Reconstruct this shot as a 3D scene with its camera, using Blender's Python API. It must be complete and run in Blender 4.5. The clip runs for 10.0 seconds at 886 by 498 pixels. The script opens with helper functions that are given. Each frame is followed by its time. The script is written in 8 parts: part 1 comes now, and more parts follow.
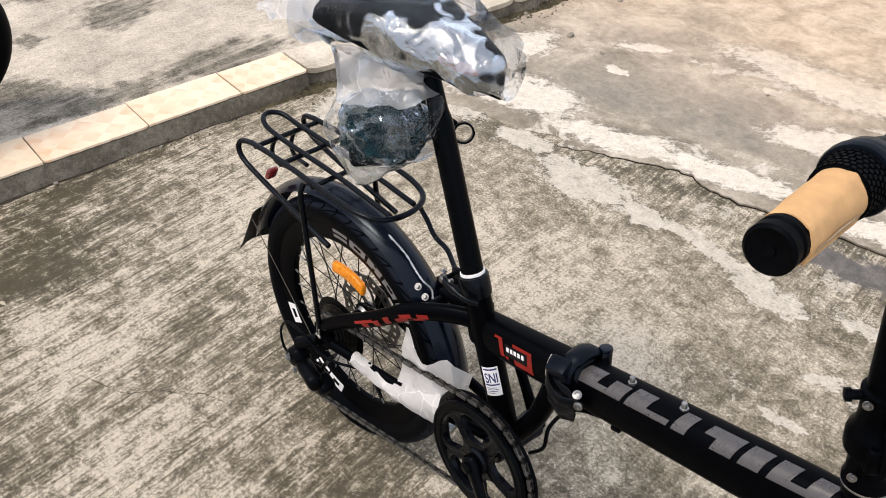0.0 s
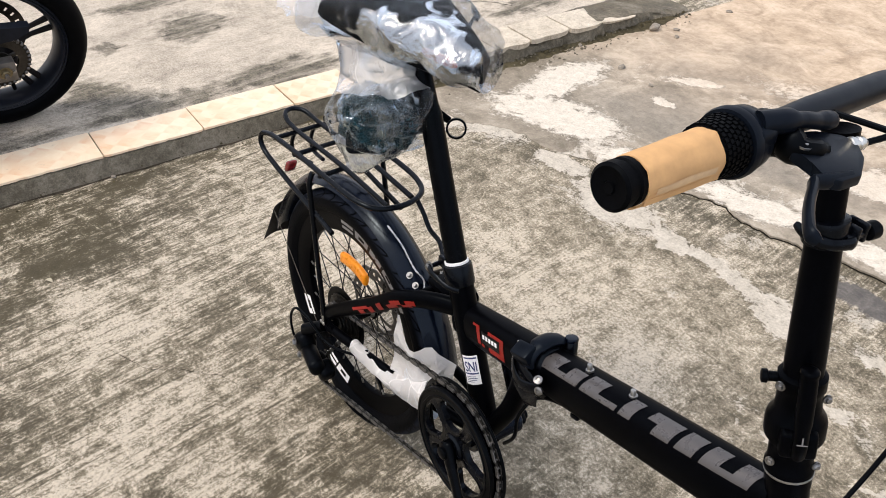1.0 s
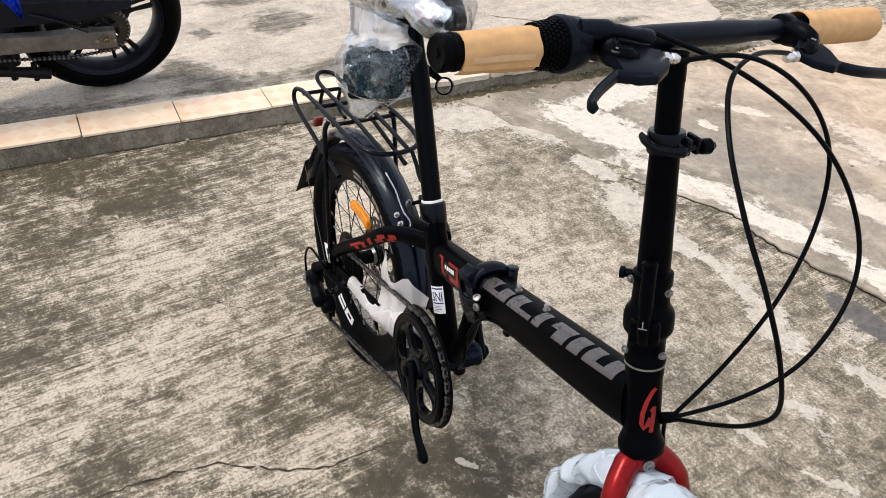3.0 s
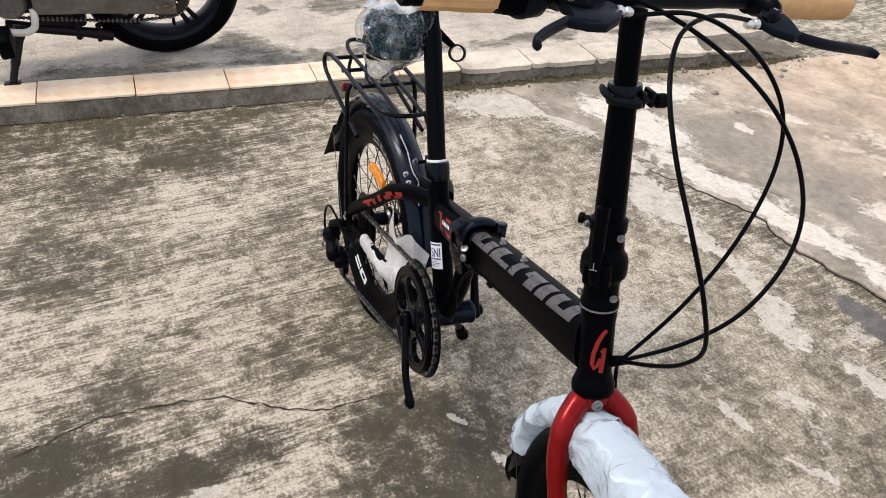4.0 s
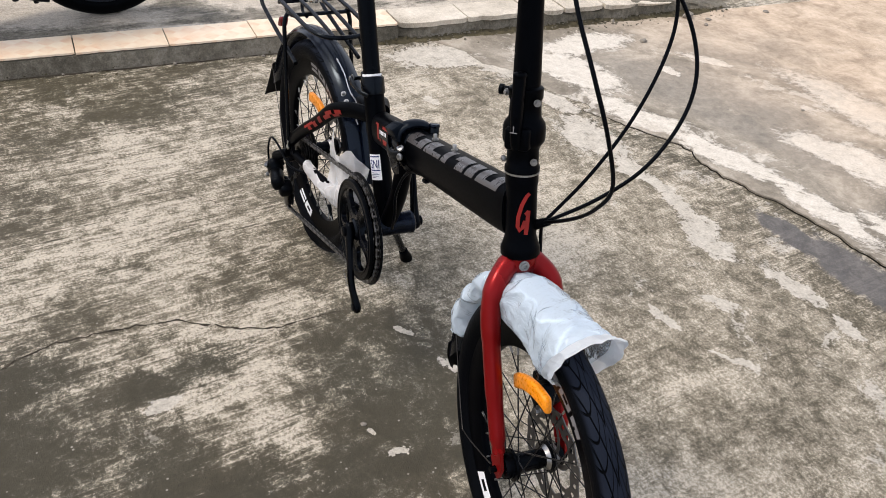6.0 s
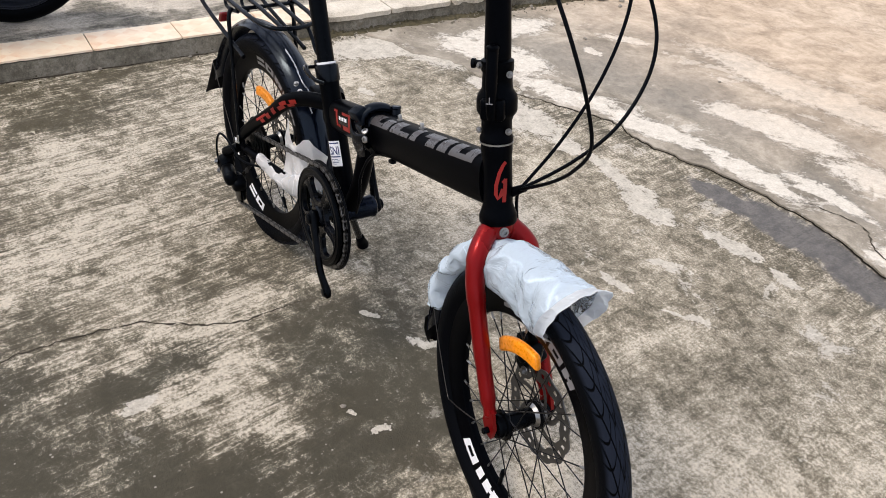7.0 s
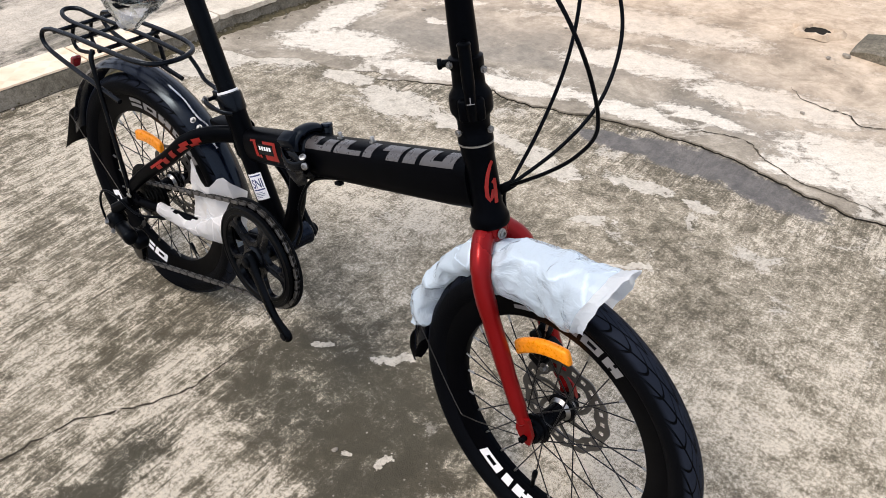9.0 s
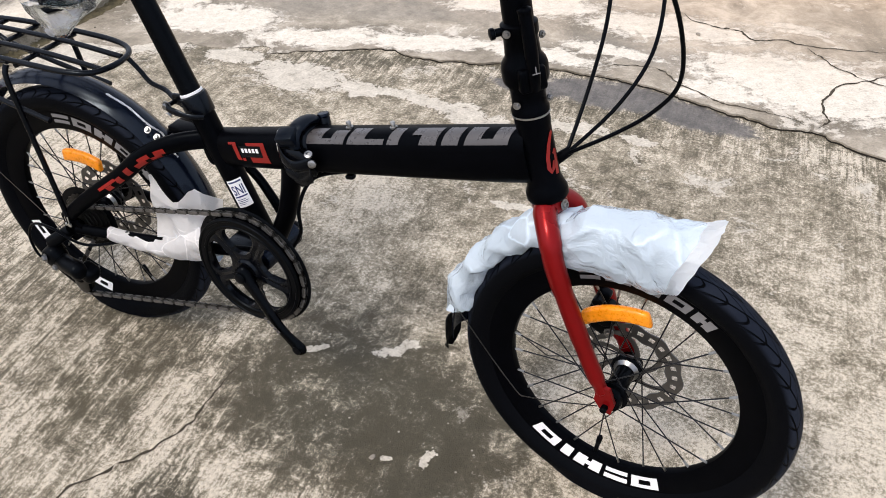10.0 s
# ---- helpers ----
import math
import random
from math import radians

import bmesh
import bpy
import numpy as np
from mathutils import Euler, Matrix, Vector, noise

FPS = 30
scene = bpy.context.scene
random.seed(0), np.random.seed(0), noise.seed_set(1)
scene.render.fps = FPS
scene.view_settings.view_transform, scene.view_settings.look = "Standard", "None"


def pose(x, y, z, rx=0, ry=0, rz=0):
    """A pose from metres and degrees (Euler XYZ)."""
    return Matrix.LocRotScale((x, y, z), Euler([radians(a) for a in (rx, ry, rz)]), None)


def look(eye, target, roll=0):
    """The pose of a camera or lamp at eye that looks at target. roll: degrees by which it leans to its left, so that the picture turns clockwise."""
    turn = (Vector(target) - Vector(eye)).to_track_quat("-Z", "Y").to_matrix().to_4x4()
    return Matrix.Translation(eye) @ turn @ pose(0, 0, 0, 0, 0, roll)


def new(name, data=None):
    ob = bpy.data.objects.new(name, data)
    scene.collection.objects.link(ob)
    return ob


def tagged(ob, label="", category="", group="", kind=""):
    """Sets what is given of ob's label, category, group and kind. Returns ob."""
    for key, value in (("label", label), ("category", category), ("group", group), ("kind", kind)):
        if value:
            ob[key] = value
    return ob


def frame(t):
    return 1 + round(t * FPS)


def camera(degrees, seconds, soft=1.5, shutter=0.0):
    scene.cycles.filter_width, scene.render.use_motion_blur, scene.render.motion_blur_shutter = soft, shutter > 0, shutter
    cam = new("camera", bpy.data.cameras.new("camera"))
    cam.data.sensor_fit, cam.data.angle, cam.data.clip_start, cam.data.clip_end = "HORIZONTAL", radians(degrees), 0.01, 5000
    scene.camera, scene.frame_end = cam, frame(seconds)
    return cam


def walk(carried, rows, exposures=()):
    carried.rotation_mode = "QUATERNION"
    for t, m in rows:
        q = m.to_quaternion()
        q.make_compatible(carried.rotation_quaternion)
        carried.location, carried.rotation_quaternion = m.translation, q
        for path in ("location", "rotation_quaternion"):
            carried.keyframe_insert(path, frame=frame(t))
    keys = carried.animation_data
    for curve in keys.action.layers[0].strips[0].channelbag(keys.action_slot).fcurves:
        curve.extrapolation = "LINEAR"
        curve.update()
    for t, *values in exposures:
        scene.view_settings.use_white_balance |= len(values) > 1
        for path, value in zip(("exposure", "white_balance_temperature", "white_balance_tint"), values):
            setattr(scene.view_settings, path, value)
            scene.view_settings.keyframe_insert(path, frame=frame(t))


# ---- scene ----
cam = camera(55.02, 10.0, soft=0.9)
PATH = [
    (0, (0.941, -0.638, 1.324), (-0.221, 0.382, 0.054), 1.43),
    (0.5, (1.029, -0.609, 1.312), (-0.209, 0.360, 0.076), 1.61),
    (1, (1.093, -0.589, 1.305), (-0.224, 0.321, 0.105), 1.19),
    (1.5, (1.155, -0.557, 1.293), (-0.226, 0.319, 0.141), 1.34),
    (2, (1.249, -0.553, 1.291), (-0.164, 0.290, 0.153), 1.29),
    (2.5, (1.332, -0.564, 1.297), (-0.107, 0.233, 0.160), 1.25),
    (2.7, (1.357, -0.556, 1.292), (-0.096, 0.220, 0.157), 1.86),
    (3.8, (1.508, -0.500, 1.277), (-0.007, 0.142, 0.140), 4.32),
    (4, (1.537, -0.488, 1.269), (0.010, 0.131, 0.135), 4.63),
    (4.5, (1.596, -0.461, 1.248), (0.051, 0.124, 0.120), 5.52),
    (5, (1.642, -0.447, 1.218), (0.099, 0.141, 0.090), 5.59),
    (5.5, (1.670, -0.472, 1.193), (0.154, 0.166, 0.055), 4.83),
    (5.7, (1.685, -0.490, 1.194), (0.185, 0.177, 0.052), 4.53),
    (6.8, (1.703, -0.605, 1.182), (0.304, 0.263, 0.047), 4.54),
    (7, (1.704, -0.626, 1.181), (0.321, 0.266, 0.045), 4.14),
    (7.5, (1.692, -0.664, 1.177), (0.358, 0.292, 0.034), 2.78),
    (8, (1.635, -0.683, 1.172), (0.354, 0.339, 0.025), 0.53),
    (8.5, (1.564, -0.713, 1.179), (0.341, 0.380, 0.034), -1.05),
    (9, (1.480, -0.743, 1.175), (0.373, 0.436, -0.001), -1.25),
    (9.5, (1.329, -0.794, 1.174), (0.419, 0.500, -0.049), -1.85),
    (10, (1.181, -0.842, 1.170), (0.431, 0.505, -0.104), -2.24),
]
walk(cam, [(t, look(eye, target, roll)) for t, eye, target, roll in PATH], [(0.0, 0.455, 6850, 12), (2.5, 0.465, 6820, 12), (5.0, 0.37, 6680, 12), (8.0, 0.42, 6620, 12), (10.0, 0.52, 6600, 12)])

# ---- daylight: thin cloud, high soft sun ----
SUN_UP, SUN_ROUND = radians(58), radians(200)
world = bpy.data.worlds.new("overcast_sky")
scene.world = world
world.use_nodes = True
wn = world.node_tree.nodes
sky = wn.new("ShaderNodeTexSky")
sky.sky_type, sky.sun_disc = "NISHITA", False
sky.sun_elevation, sky.sun_rotation = SUN_UP, SUN_ROUND
sky.air_density, sky.dust_density, sky.ozone_density = 1.0, 4.0, 1.0
haze = wn.new("ShaderNodeMixRGB")
haze.inputs[0].default_value = 0.6
haze.inputs[2].default_value = (8.5, 9.1, 10.4, 1)
world.node_tree.links.new(sky.outputs[0], haze.inputs[1])
world.node_tree.links.new(haze.outputs[0], wn["Background"].inputs[0])
wn["Background"].inputs[1].default_value = 0.12
sun = new("sun", bpy.data.lights.new("sun", "SUN"))
sun.data.energy, sun.data.angle, sun.data.color = 1.4, radians(16), (1.0, 0.93, 0.82)
sun.matrix_world = look((0, 0, 10), Vector((0, 0, 10)) - Vector((math.cos(SUN_UP) * math.sin(SUN_ROUND), math.cos(SUN_UP) * math.cos(SUN_ROUND), math.sin(SUN_UP))))

# ---- mesh tools ----
def catmull(pts, n=6, closed=False):
    """A smooth line through the points, n steps a span."""
    p = [Vector(q) for q in pts]
    out, k = [], len(p)
    for i in range(k if closed else k - 1):
        a, b, c, d = (p[(i + j) % k] if closed else p[min(max(i + j, 0), k - 1)] for j in (-1, 0, 1, 2))
        for s in range(n):
            t = s / n
            out.append(0.5 * (2 * b + (c - a) * t + (2 * a - 5 * b + 4 * c - d) * t * t + (3 * b - a - 3 * c + d) * t ** 3))
    if not closed:
        out.append(p[-1])
    return out


def rings(bm, loops, closed=False, caps=True):
    """Skins a row of loops of equal length."""
    rows = [[bm.verts.new(v) for v in loop] for loop in loops]
    n = len(rows[0])
    for i in range(len(rows) if closed else len(rows) - 1):
        a, b = rows[i], rows[(i + 1) % len(rows)]
        for j in range(n):
            bm.faces.new((a[j], a[(j + 1) % n], b[(j + 1) % n], b[j]))
    if caps and not closed:
        bm.faces.new(rows[0][::-1])
        bm.faces.new(rows[-1])
    return rows


def tube(bm, pts, r, seg=12, closed=False, flat=1.0, up=None, caps=True):
    """A round bar along the points; r: one radius or one a point; flat: the second radius over the first; up: where the first one points."""
    p = [Vector(q) for q in pts]
    rad = r if isinstance(r, (list, tuple)) else [r] * len(p)
    side, loops = None, []
    for i, q in enumerate(p):
        a, b = (p[i - 1], p[(i + 1) % len(p)]) if closed else (p[max(i - 1, 0)], p[min(i + 1, len(p) - 1)])
        d = (b - a).normalized()
        if up is not None:
            side = Vector(up)
        elif side is None:
            side = Vector((0, 0, 1)) if abs(d.z) < 0.9 else Vector((1, 0, 0))
        side = (side - d * side.dot(d)).normalized()
        other = d.cross(side)
        loops.append([q + (side * math.cos(2 * math.pi * k / seg) + other * math.sin(2 * math.pi * k / seg) * flat) * rad[i] for k in range(seg)])
    rings(bm, loops, closed, caps)
    return bm


def lathe(bm, prof, seg=32, m=None, closed=False):
    """Turns (radius, offset) pairs round the y axis; m places it."""
    m = m or Matrix()
    loops = []
    for k in range(seg):
        a = 2 * math.pi * k / seg
        loops.append([m @ Vector((r * math.cos(a), y, r * math.sin(a))) for r, y in prof])
    rows = [[bm.verts.new(v) for v in loop] for loop in loops]
    n = len(prof)
    for i in range(seg):
        a, b = rows[i], rows[(i + 1) % seg]
        for j in range(n if closed else n - 1):
            bm.faces.new((a[j], b[j], b[(j + 1) % n], a[(j + 1) % n]))
    if not closed:
        for j, flip in ((0, False), (n - 1, True)):
            if prof[j][0] > 1e-6:
                loop = [row[j] for row in rows]
                bm.faces.new(loop[::-1] if flip else loop)
    return bm


def block(bm, size, m=None, bevel=0.0, seg=2):
    """A box with rounded edges."""
    made = bmesh.ops.create_cube(bm, size=1.0, matrix=(m or Matrix()) @ Matrix.Diagonal((*size, 1)))
    if bevel:
        edges = list({e for v in made["verts"] for e in v.link_edges})
        bmesh.ops.bevel(bm, geom=edges, offset=bevel, segments=seg, affect="EDGES", profile=0.5)
    return bm


def plate(bm, outline, m, thick):
    """A flat plate from an outline in the x-z plane, thick along y."""
    a = [bm.verts.new(m @ Vector((x, -thick / 2, z))) for x, z in outline]
    b = [bm.verts.new(m @ Vector((x, thick / 2, z))) for x, z in outline]
    n = len(a)
    bm.faces.new(a)
    bm.faces.new(b[::-1])
    for i in range(n):
        bm.faces.new((a[i], b[i], b[(i + 1) % n], a[(i + 1) % n]))
    return bm


def axis_to(p, d, up=(0, 0, 1)):
    """A pose at p whose y axis points along d."""
    y = Vector(d).normalized()
    z = Vector(up) - y * y.dot(Vector(up))
    if z.length < 1e-4:
        z = Vector((1, 0, 0)) - y * y.x
    z.normalize()
    x = y.cross(z)
    return Matrix(((x.x, y.x, z.x, p[0]), (x.y, y.y, z.y, p[1]), (x.z, y.z, z.z, p[2]), (0, 0, 0, 1)))


def meshed(name, bm, mat, sharp=40):
    bmesh.ops.recalc_face_normals(bm, faces=bm.faces)
    me = bpy.data.meshes.new(name)
    bm.to_mesh(me)
    bm.free()
    me.materials.append(mat)
    me.shade_smooth()
    me.set_sharp_from_angle(angle=radians(sharp))
    return me


def part(name, bm, mat, parent, label="", m=None, sharp=40):
    """One mesh under a thing or under a part."""
    me = bm if isinstance(bm, bpy.types.Mesh) else meshed(name, bm, mat, sharp)
    ob = new(name, me)
    ob.parent = parent
    if m is not None:
        ob.matrix_basis = m
    return tagged(ob, label)


def thing(name, label, category, m=None, kind="", group=""):
    ob = new(name)
    ob.empty_display_size = 0.05
    if m is not None:
        ob.matrix_basis = m
    return tagged(ob, label, category, group, kind)


def solo(name, bm, mat, label, category, kind="", group="", m=None, sharp=40):
    """A thing that is one mesh."""
    ob = new(name, meshed(name, bm, mat, sharp))
    if m is not None:
        ob.matrix_basis = m
    return tagged(ob, label, category, group, kind)


def hexbolt(bm, p, d, r=0.005, h=0.005):
    lathe(bm, [(r, 0), (r, h * 0.8), (r * 0.8, h)], 6, axis_to(p, d))
    lathe(bm, [(r * 1.5, -0.001), (r * 1.5, 0.0006)], 14, axis_to(p, d))


def ripple(p, scale, amount):
    """A crumple offset for thin film."""
    return noise.noise_vector(Vector(p) * scale) * amount + noise.noise_vector(Vector(p) * scale * 2.7 + Vector((9, 3, 5))) * amount * 0.45


# ---- materials ----
def tree(name):
    mat = bpy.data.materials.new(name)
    mat.use_nodes = True
    return mat, mat.node_tree, mat.node_tree.nodes["Principled BSDF"]


def node(nt, kind, values=(), operation="", blend_type="", feature=""):
    n = nt.nodes.new("ShaderNode" + kind)
    if operation:
        n.operation = operation
    if blend_type:
        n.blend_type = blend_type
    if feature:
        n.feature = feature
    for key, value in values:
        if isinstance(value, bpy.types.NodeSocket):
            nt.links.new(value, n.inputs[key])
        else:
            n.inputs[key].default_value = value
    return n


def math_of(nt, op, a, b=None, clamp=False):
    n = node(nt, "Math", [(0, a)] + ([(1, b)] if b is not None else []), operation=op)
    n.use_clamp = clamp
    return n.outputs[0]


def blend(nt, f, a, b, kind="MIX"):
    n = node(nt, "MixRGB", [(0, f), (1, a), (2, b)], blend_type=kind)
    return n.outputs[0]


def ramp(nt, f, stops):
    n = node(nt, "ValToRGB", [(0, f)])
    e = n.color_ramp.elements
    while len(e) < len(stops):
        e.new(0.5)
    for el, (pos, col) in zip(e, stops):
        el.position = pos
        el.color = (*col, 1) if isinstance(col, tuple) else (col, col, col, 1)
    return n.outputs[0]


def noise_of(nt, vec, scale, detail=4, rough=0.55, warp=0.0):
    return node(nt, "TexNoise", [("Vector", vec), ("Scale", scale), ("Detail", detail), ("Roughness", rough), ("Distortion", warp)]).outputs["Fac"]


def coat(name, color, rough=0.45, metal=0.0, vary=0.25, grain=60.0, bump=0.15, dust=0.0, spec=0.5, clear=0.0, blue=False):
    """Paint, plastic, rubber or metal: colour and gloss uneven at two scales, fine relief, some dust on what faces up."""
    mat, nt, bsdf = tree(name)
    pos = node(nt, "TexCoord").outputs["Object"]
    big, small = noise_of(nt, pos, grain * 0.15, 3), noise_of(nt, pos, grain, 5)
    both = math_of(nt, "MULTIPLY", big, small)
    dark = tuple(c * (1 - vary) for c in color)
    light = tuple(min(1, c * (1 + vary)) for c in color)
    col = ramp(nt, both, [(0.12, dark), (0.42, light)])
    if dust:
        up = node(nt, "SeparateXYZ", [(0, node(nt, "NewGeometry").outputs["Normal"])]).outputs[2]
        amount = math_of(nt, "MULTIPLY", math_of(nt, "MULTIPLY", math_of(nt, "MAXIMUM", up, 0.0), small), dust)
        col = blend(nt, amount, col, (0.33, 0.29, 0.23, 1))
    nt.links.new(col, bsdf.inputs["Base Color"])
    nt.links.new(math_of(nt, "ADD", math_of(nt, "MULTIPLY", small, 0.3), rough - 0.15), bsdf.inputs["Roughness"])
    bsdf.inputs["Metallic"].default_value = metal
    bsdf.inputs["Specular IOR Level"].default_value = spec
    bsdf.inputs["Coat Weight"].default_value = clear
    # sky-blue sheen put into the reflection tint
    if blue:
        bsdf.inputs["Specular Tint"].default_value = (0.7, 0.85, 1.0, 1)
    bsdf.inputs["Coat Roughness"].default_value = 0.12
    if bump:
        b = node(nt, "Bump", [("Height", small), ("Strength", bump), ("Distance", 0.001)])
        nt.links.new(b.outputs[0], bsdf.inputs["Normal"])
    return mat


BLACK = coat("matt_black_paint", (0.0010, 0.0011, 0.0017), 0.36, vary=0.3, grain=300, bump=0.05, dust=0.0, spec=0.03, blue=True)
SATIN = coat("satin_black_paint", (0.002, 0.0023, 0.0036), 0.23, vary=0.3, grain=120, bump=0.03, dust=0.0, spec=0.15, blue=True)
PLASTIC = coat("black_moulded_plastic", (0.0013, 0.0015, 0.0021), 0.36, vary=0.3, grain=400, bump=0.1, dust=0.0, spec=0.06, blue=True)
RUBBER = coat("black_rubber", (0.0015, 0.0016, 0.0020), 0.5, vary=0.35, grain=260, bump=0.2, dust=0.0, spec=0.035, blue=True)
# black paint; the sky's blue sheen is put into its base colour
SHEEN = coat("satin_black_blue_sheen", (0.003, 0.0045, 0.008), 0.36, vary=0.3, grain=60, bump=0.02, spec=0.10, blue=True)
POST = coat("gloss_black_tube_paint", (0.0014, 0.0016, 0.0022), 0.22, vary=0.3, grain=120, bump=0.01, spec=0.05, blue=True)
GLOSS = coat("glossy_black_enamel", (0.002, 0.0034, 0.0085), 0.20, vary=0.3, grain=60, bump=0.02, spec=0.22, blue=True)
STEEL = coat("bright_steel", (0.62, 0.62, 0.6), 0.3, metal=1.0, vary=0.12, grain=200, bump=0.05)
BOLT = coat("zinc_bolt_steel", (0.27, 0.27, 0.27), 0.34, metal=1.0, vary=0.2, grain=200, bump=0.05)
GREYMETAL = coat("worn_steel", (0.32, 0.32, 0.31), 0.42, metal=1.0, vary=0.3, grain=150, bump=0.1)
DISC = coat("brushed_disc_steel", (0.115, 0.110, 0.105), 0.4, metal=0.75, vary=0.15, grain=200, bump=0.05)
CHAIN = coat("oiled_chain_steel", (0.16, 0.155, 0.15), 0.42, metal=0.8, vary=0.3, grain=200, bump=0.1)
DARKMETAL = coat("dark_oiled_steel", (0.035, 0.033, 0.03), 0.4, metal=0.8, vary=0.4, grain=300, bump=0.1)
RED = coat("satin_red_paint", (0.20, 0.003, 0.004), 0.31, metal=0.45, vary=0.04, grain=14, bump=0.0, spec=0.14, clear=0.14)
ORANGE = coat("amber_reflector", (0.88, 0.27, 0.008), 0.3, vary=0.2, grain=250, bump=0.5, spec=0.3, clear=0.25)
REDGLASS = coat("red_reflector", (0.22, 0.012, 0.012), 0.2, vary=0.1, grain=400, bump=0.3, clear=0.6)
WHITE = coat("white_decal", (0.78, 0.78, 0.8), 0.45, vary=0.06, grain=150, bump=0.02)
GREYDECAL = coat("grey_decal", (0.056, 0.052, 0.053), 0.3, vary=0.12, grain=120, bump=0.02, spec=0.6)
PALEDECAL = coat("pale_grey_decal", (0.20, 0.195, 0.20), 0.35, vary=0.1, grain=120, bump=0.02, spec=0.4)
REDDECAL = coat("red_decal", (0.25, 0.010, 0.007), 0.4, vary=0.3, grain=60, bump=0.02, spec=0.3)
BLUEDECAL = coat("blue_print", (0.03, 0.04, 0.13), 0.45, vary=0.1, grain=150, bump=0.02)
CARD = coat("brown_cardboard", (0.58, 0.345, 0.16), 0.8, vary=0.14, grain=90, bump=0.2, spec=0.2)
TAPE = coat("brown_packing_tape", (0.60, 0.40, 0.22), 0.2, vary=0.1, grain=120, bump=0.1, spec=0.6)
SPOKE = coat("black_spoke", (0.012, 0.012, 0.013), 0.3, metal=0.6, vary=0.2, grain=200, bump=0.0)


def tread_rubber():
    """Tyre rubber with curved grooves cut across the crown; crown sheen and groove shade are put into the colour."""
    mat, nt, bsdf = tree("tyre_rubber")
    pos = node(nt, "TexCoord").outputs["Object"]
    xyz = node(nt, "SeparateXYZ", [(0, pos)])
    x, y, z = xyz.outputs
    turn = math_of(nt, "MULTIPLY", math_of(nt, "ARCTAN2", z, x), 44 / (2 * math.pi))
    off = math_of(nt, "MULTIPLY", math_of(nt, "ABSOLUTE", y), 85.0)
    sway = math_of(nt, "SINE", math_of(nt, "MULTIPLY", math_of(nt, "ABSOLUTE", y), 150.0))
    one = math_of(nt, "FRACT", math_of(nt, "ADD", turn, math_of(nt, "ADD", off, sway)))
    two = math_of(nt, "FRACT", math_of(nt, "SUBTRACT", math_of(nt, "MULTIPLY", turn, 0.5), off))
    cut = math_of(nt, "MINIMUM", math_of(nt, "ABSOLUTE", math_of(nt, "SUBTRACT", one, 0.5)), math_of(nt, "ABSOLUTE", math_of(nt, "SUBTRACT", two, 0.5)))
    rad = math_of(nt, "SQRT", math_of(nt, "ADD", math_of(nt, "MULTIPLY", x, x), math_of(nt, "MULTIPLY", z, z)))
    crown = node(nt, "MapRange", [("Value", rad), ("From Min", 0.2345), ("From Max", 0.2400)]).outputs[0]
    groove = math_of(nt, "MULTIPLY", node(nt, "MapRange", [("Value", cut), ("From Min", 0.07), ("From Max", 0.03)]).outputs[0], crown)
    grain = noise_of(nt, pos, 300, 4)
    # paler blue crown paints in the sky's sheen, near-black grooves their shade
    col = ramp(nt, noise_of(nt, pos, 9, 4), [(0.3, (0.0095, 0.012, 0.019)), (0.7, (0.0165, 0.020, 0.030))])
    col = blend(nt, math_of(nt, "SUBTRACT", 1.0, crown), col, (0.0022, 0.0024, 0.0032, 1))
    nt.links.new(blend(nt, groove, col, (0.0008, 0.0008, 0.001, 1)), bsdf.inputs["Base Color"])
    bsdf.inputs["Specular IOR Level"].default_value = 0.03
    bsdf.inputs["Specular Tint"].default_value = (0.7, 0.85, 1.0, 1)
    bsdf.inputs["Roughness"].default_value = 0.5
    high = math_of(nt, "SUBTRACT", math_of(nt, "MULTIPLY", grain, 0.12), groove)
    nt.links.new(node(nt, "Bump", [("Height", high), ("Strength", 1.0), ("Distance", 0.0045)]).outputs[0], bsdf.inputs["Normal"])
    return mat


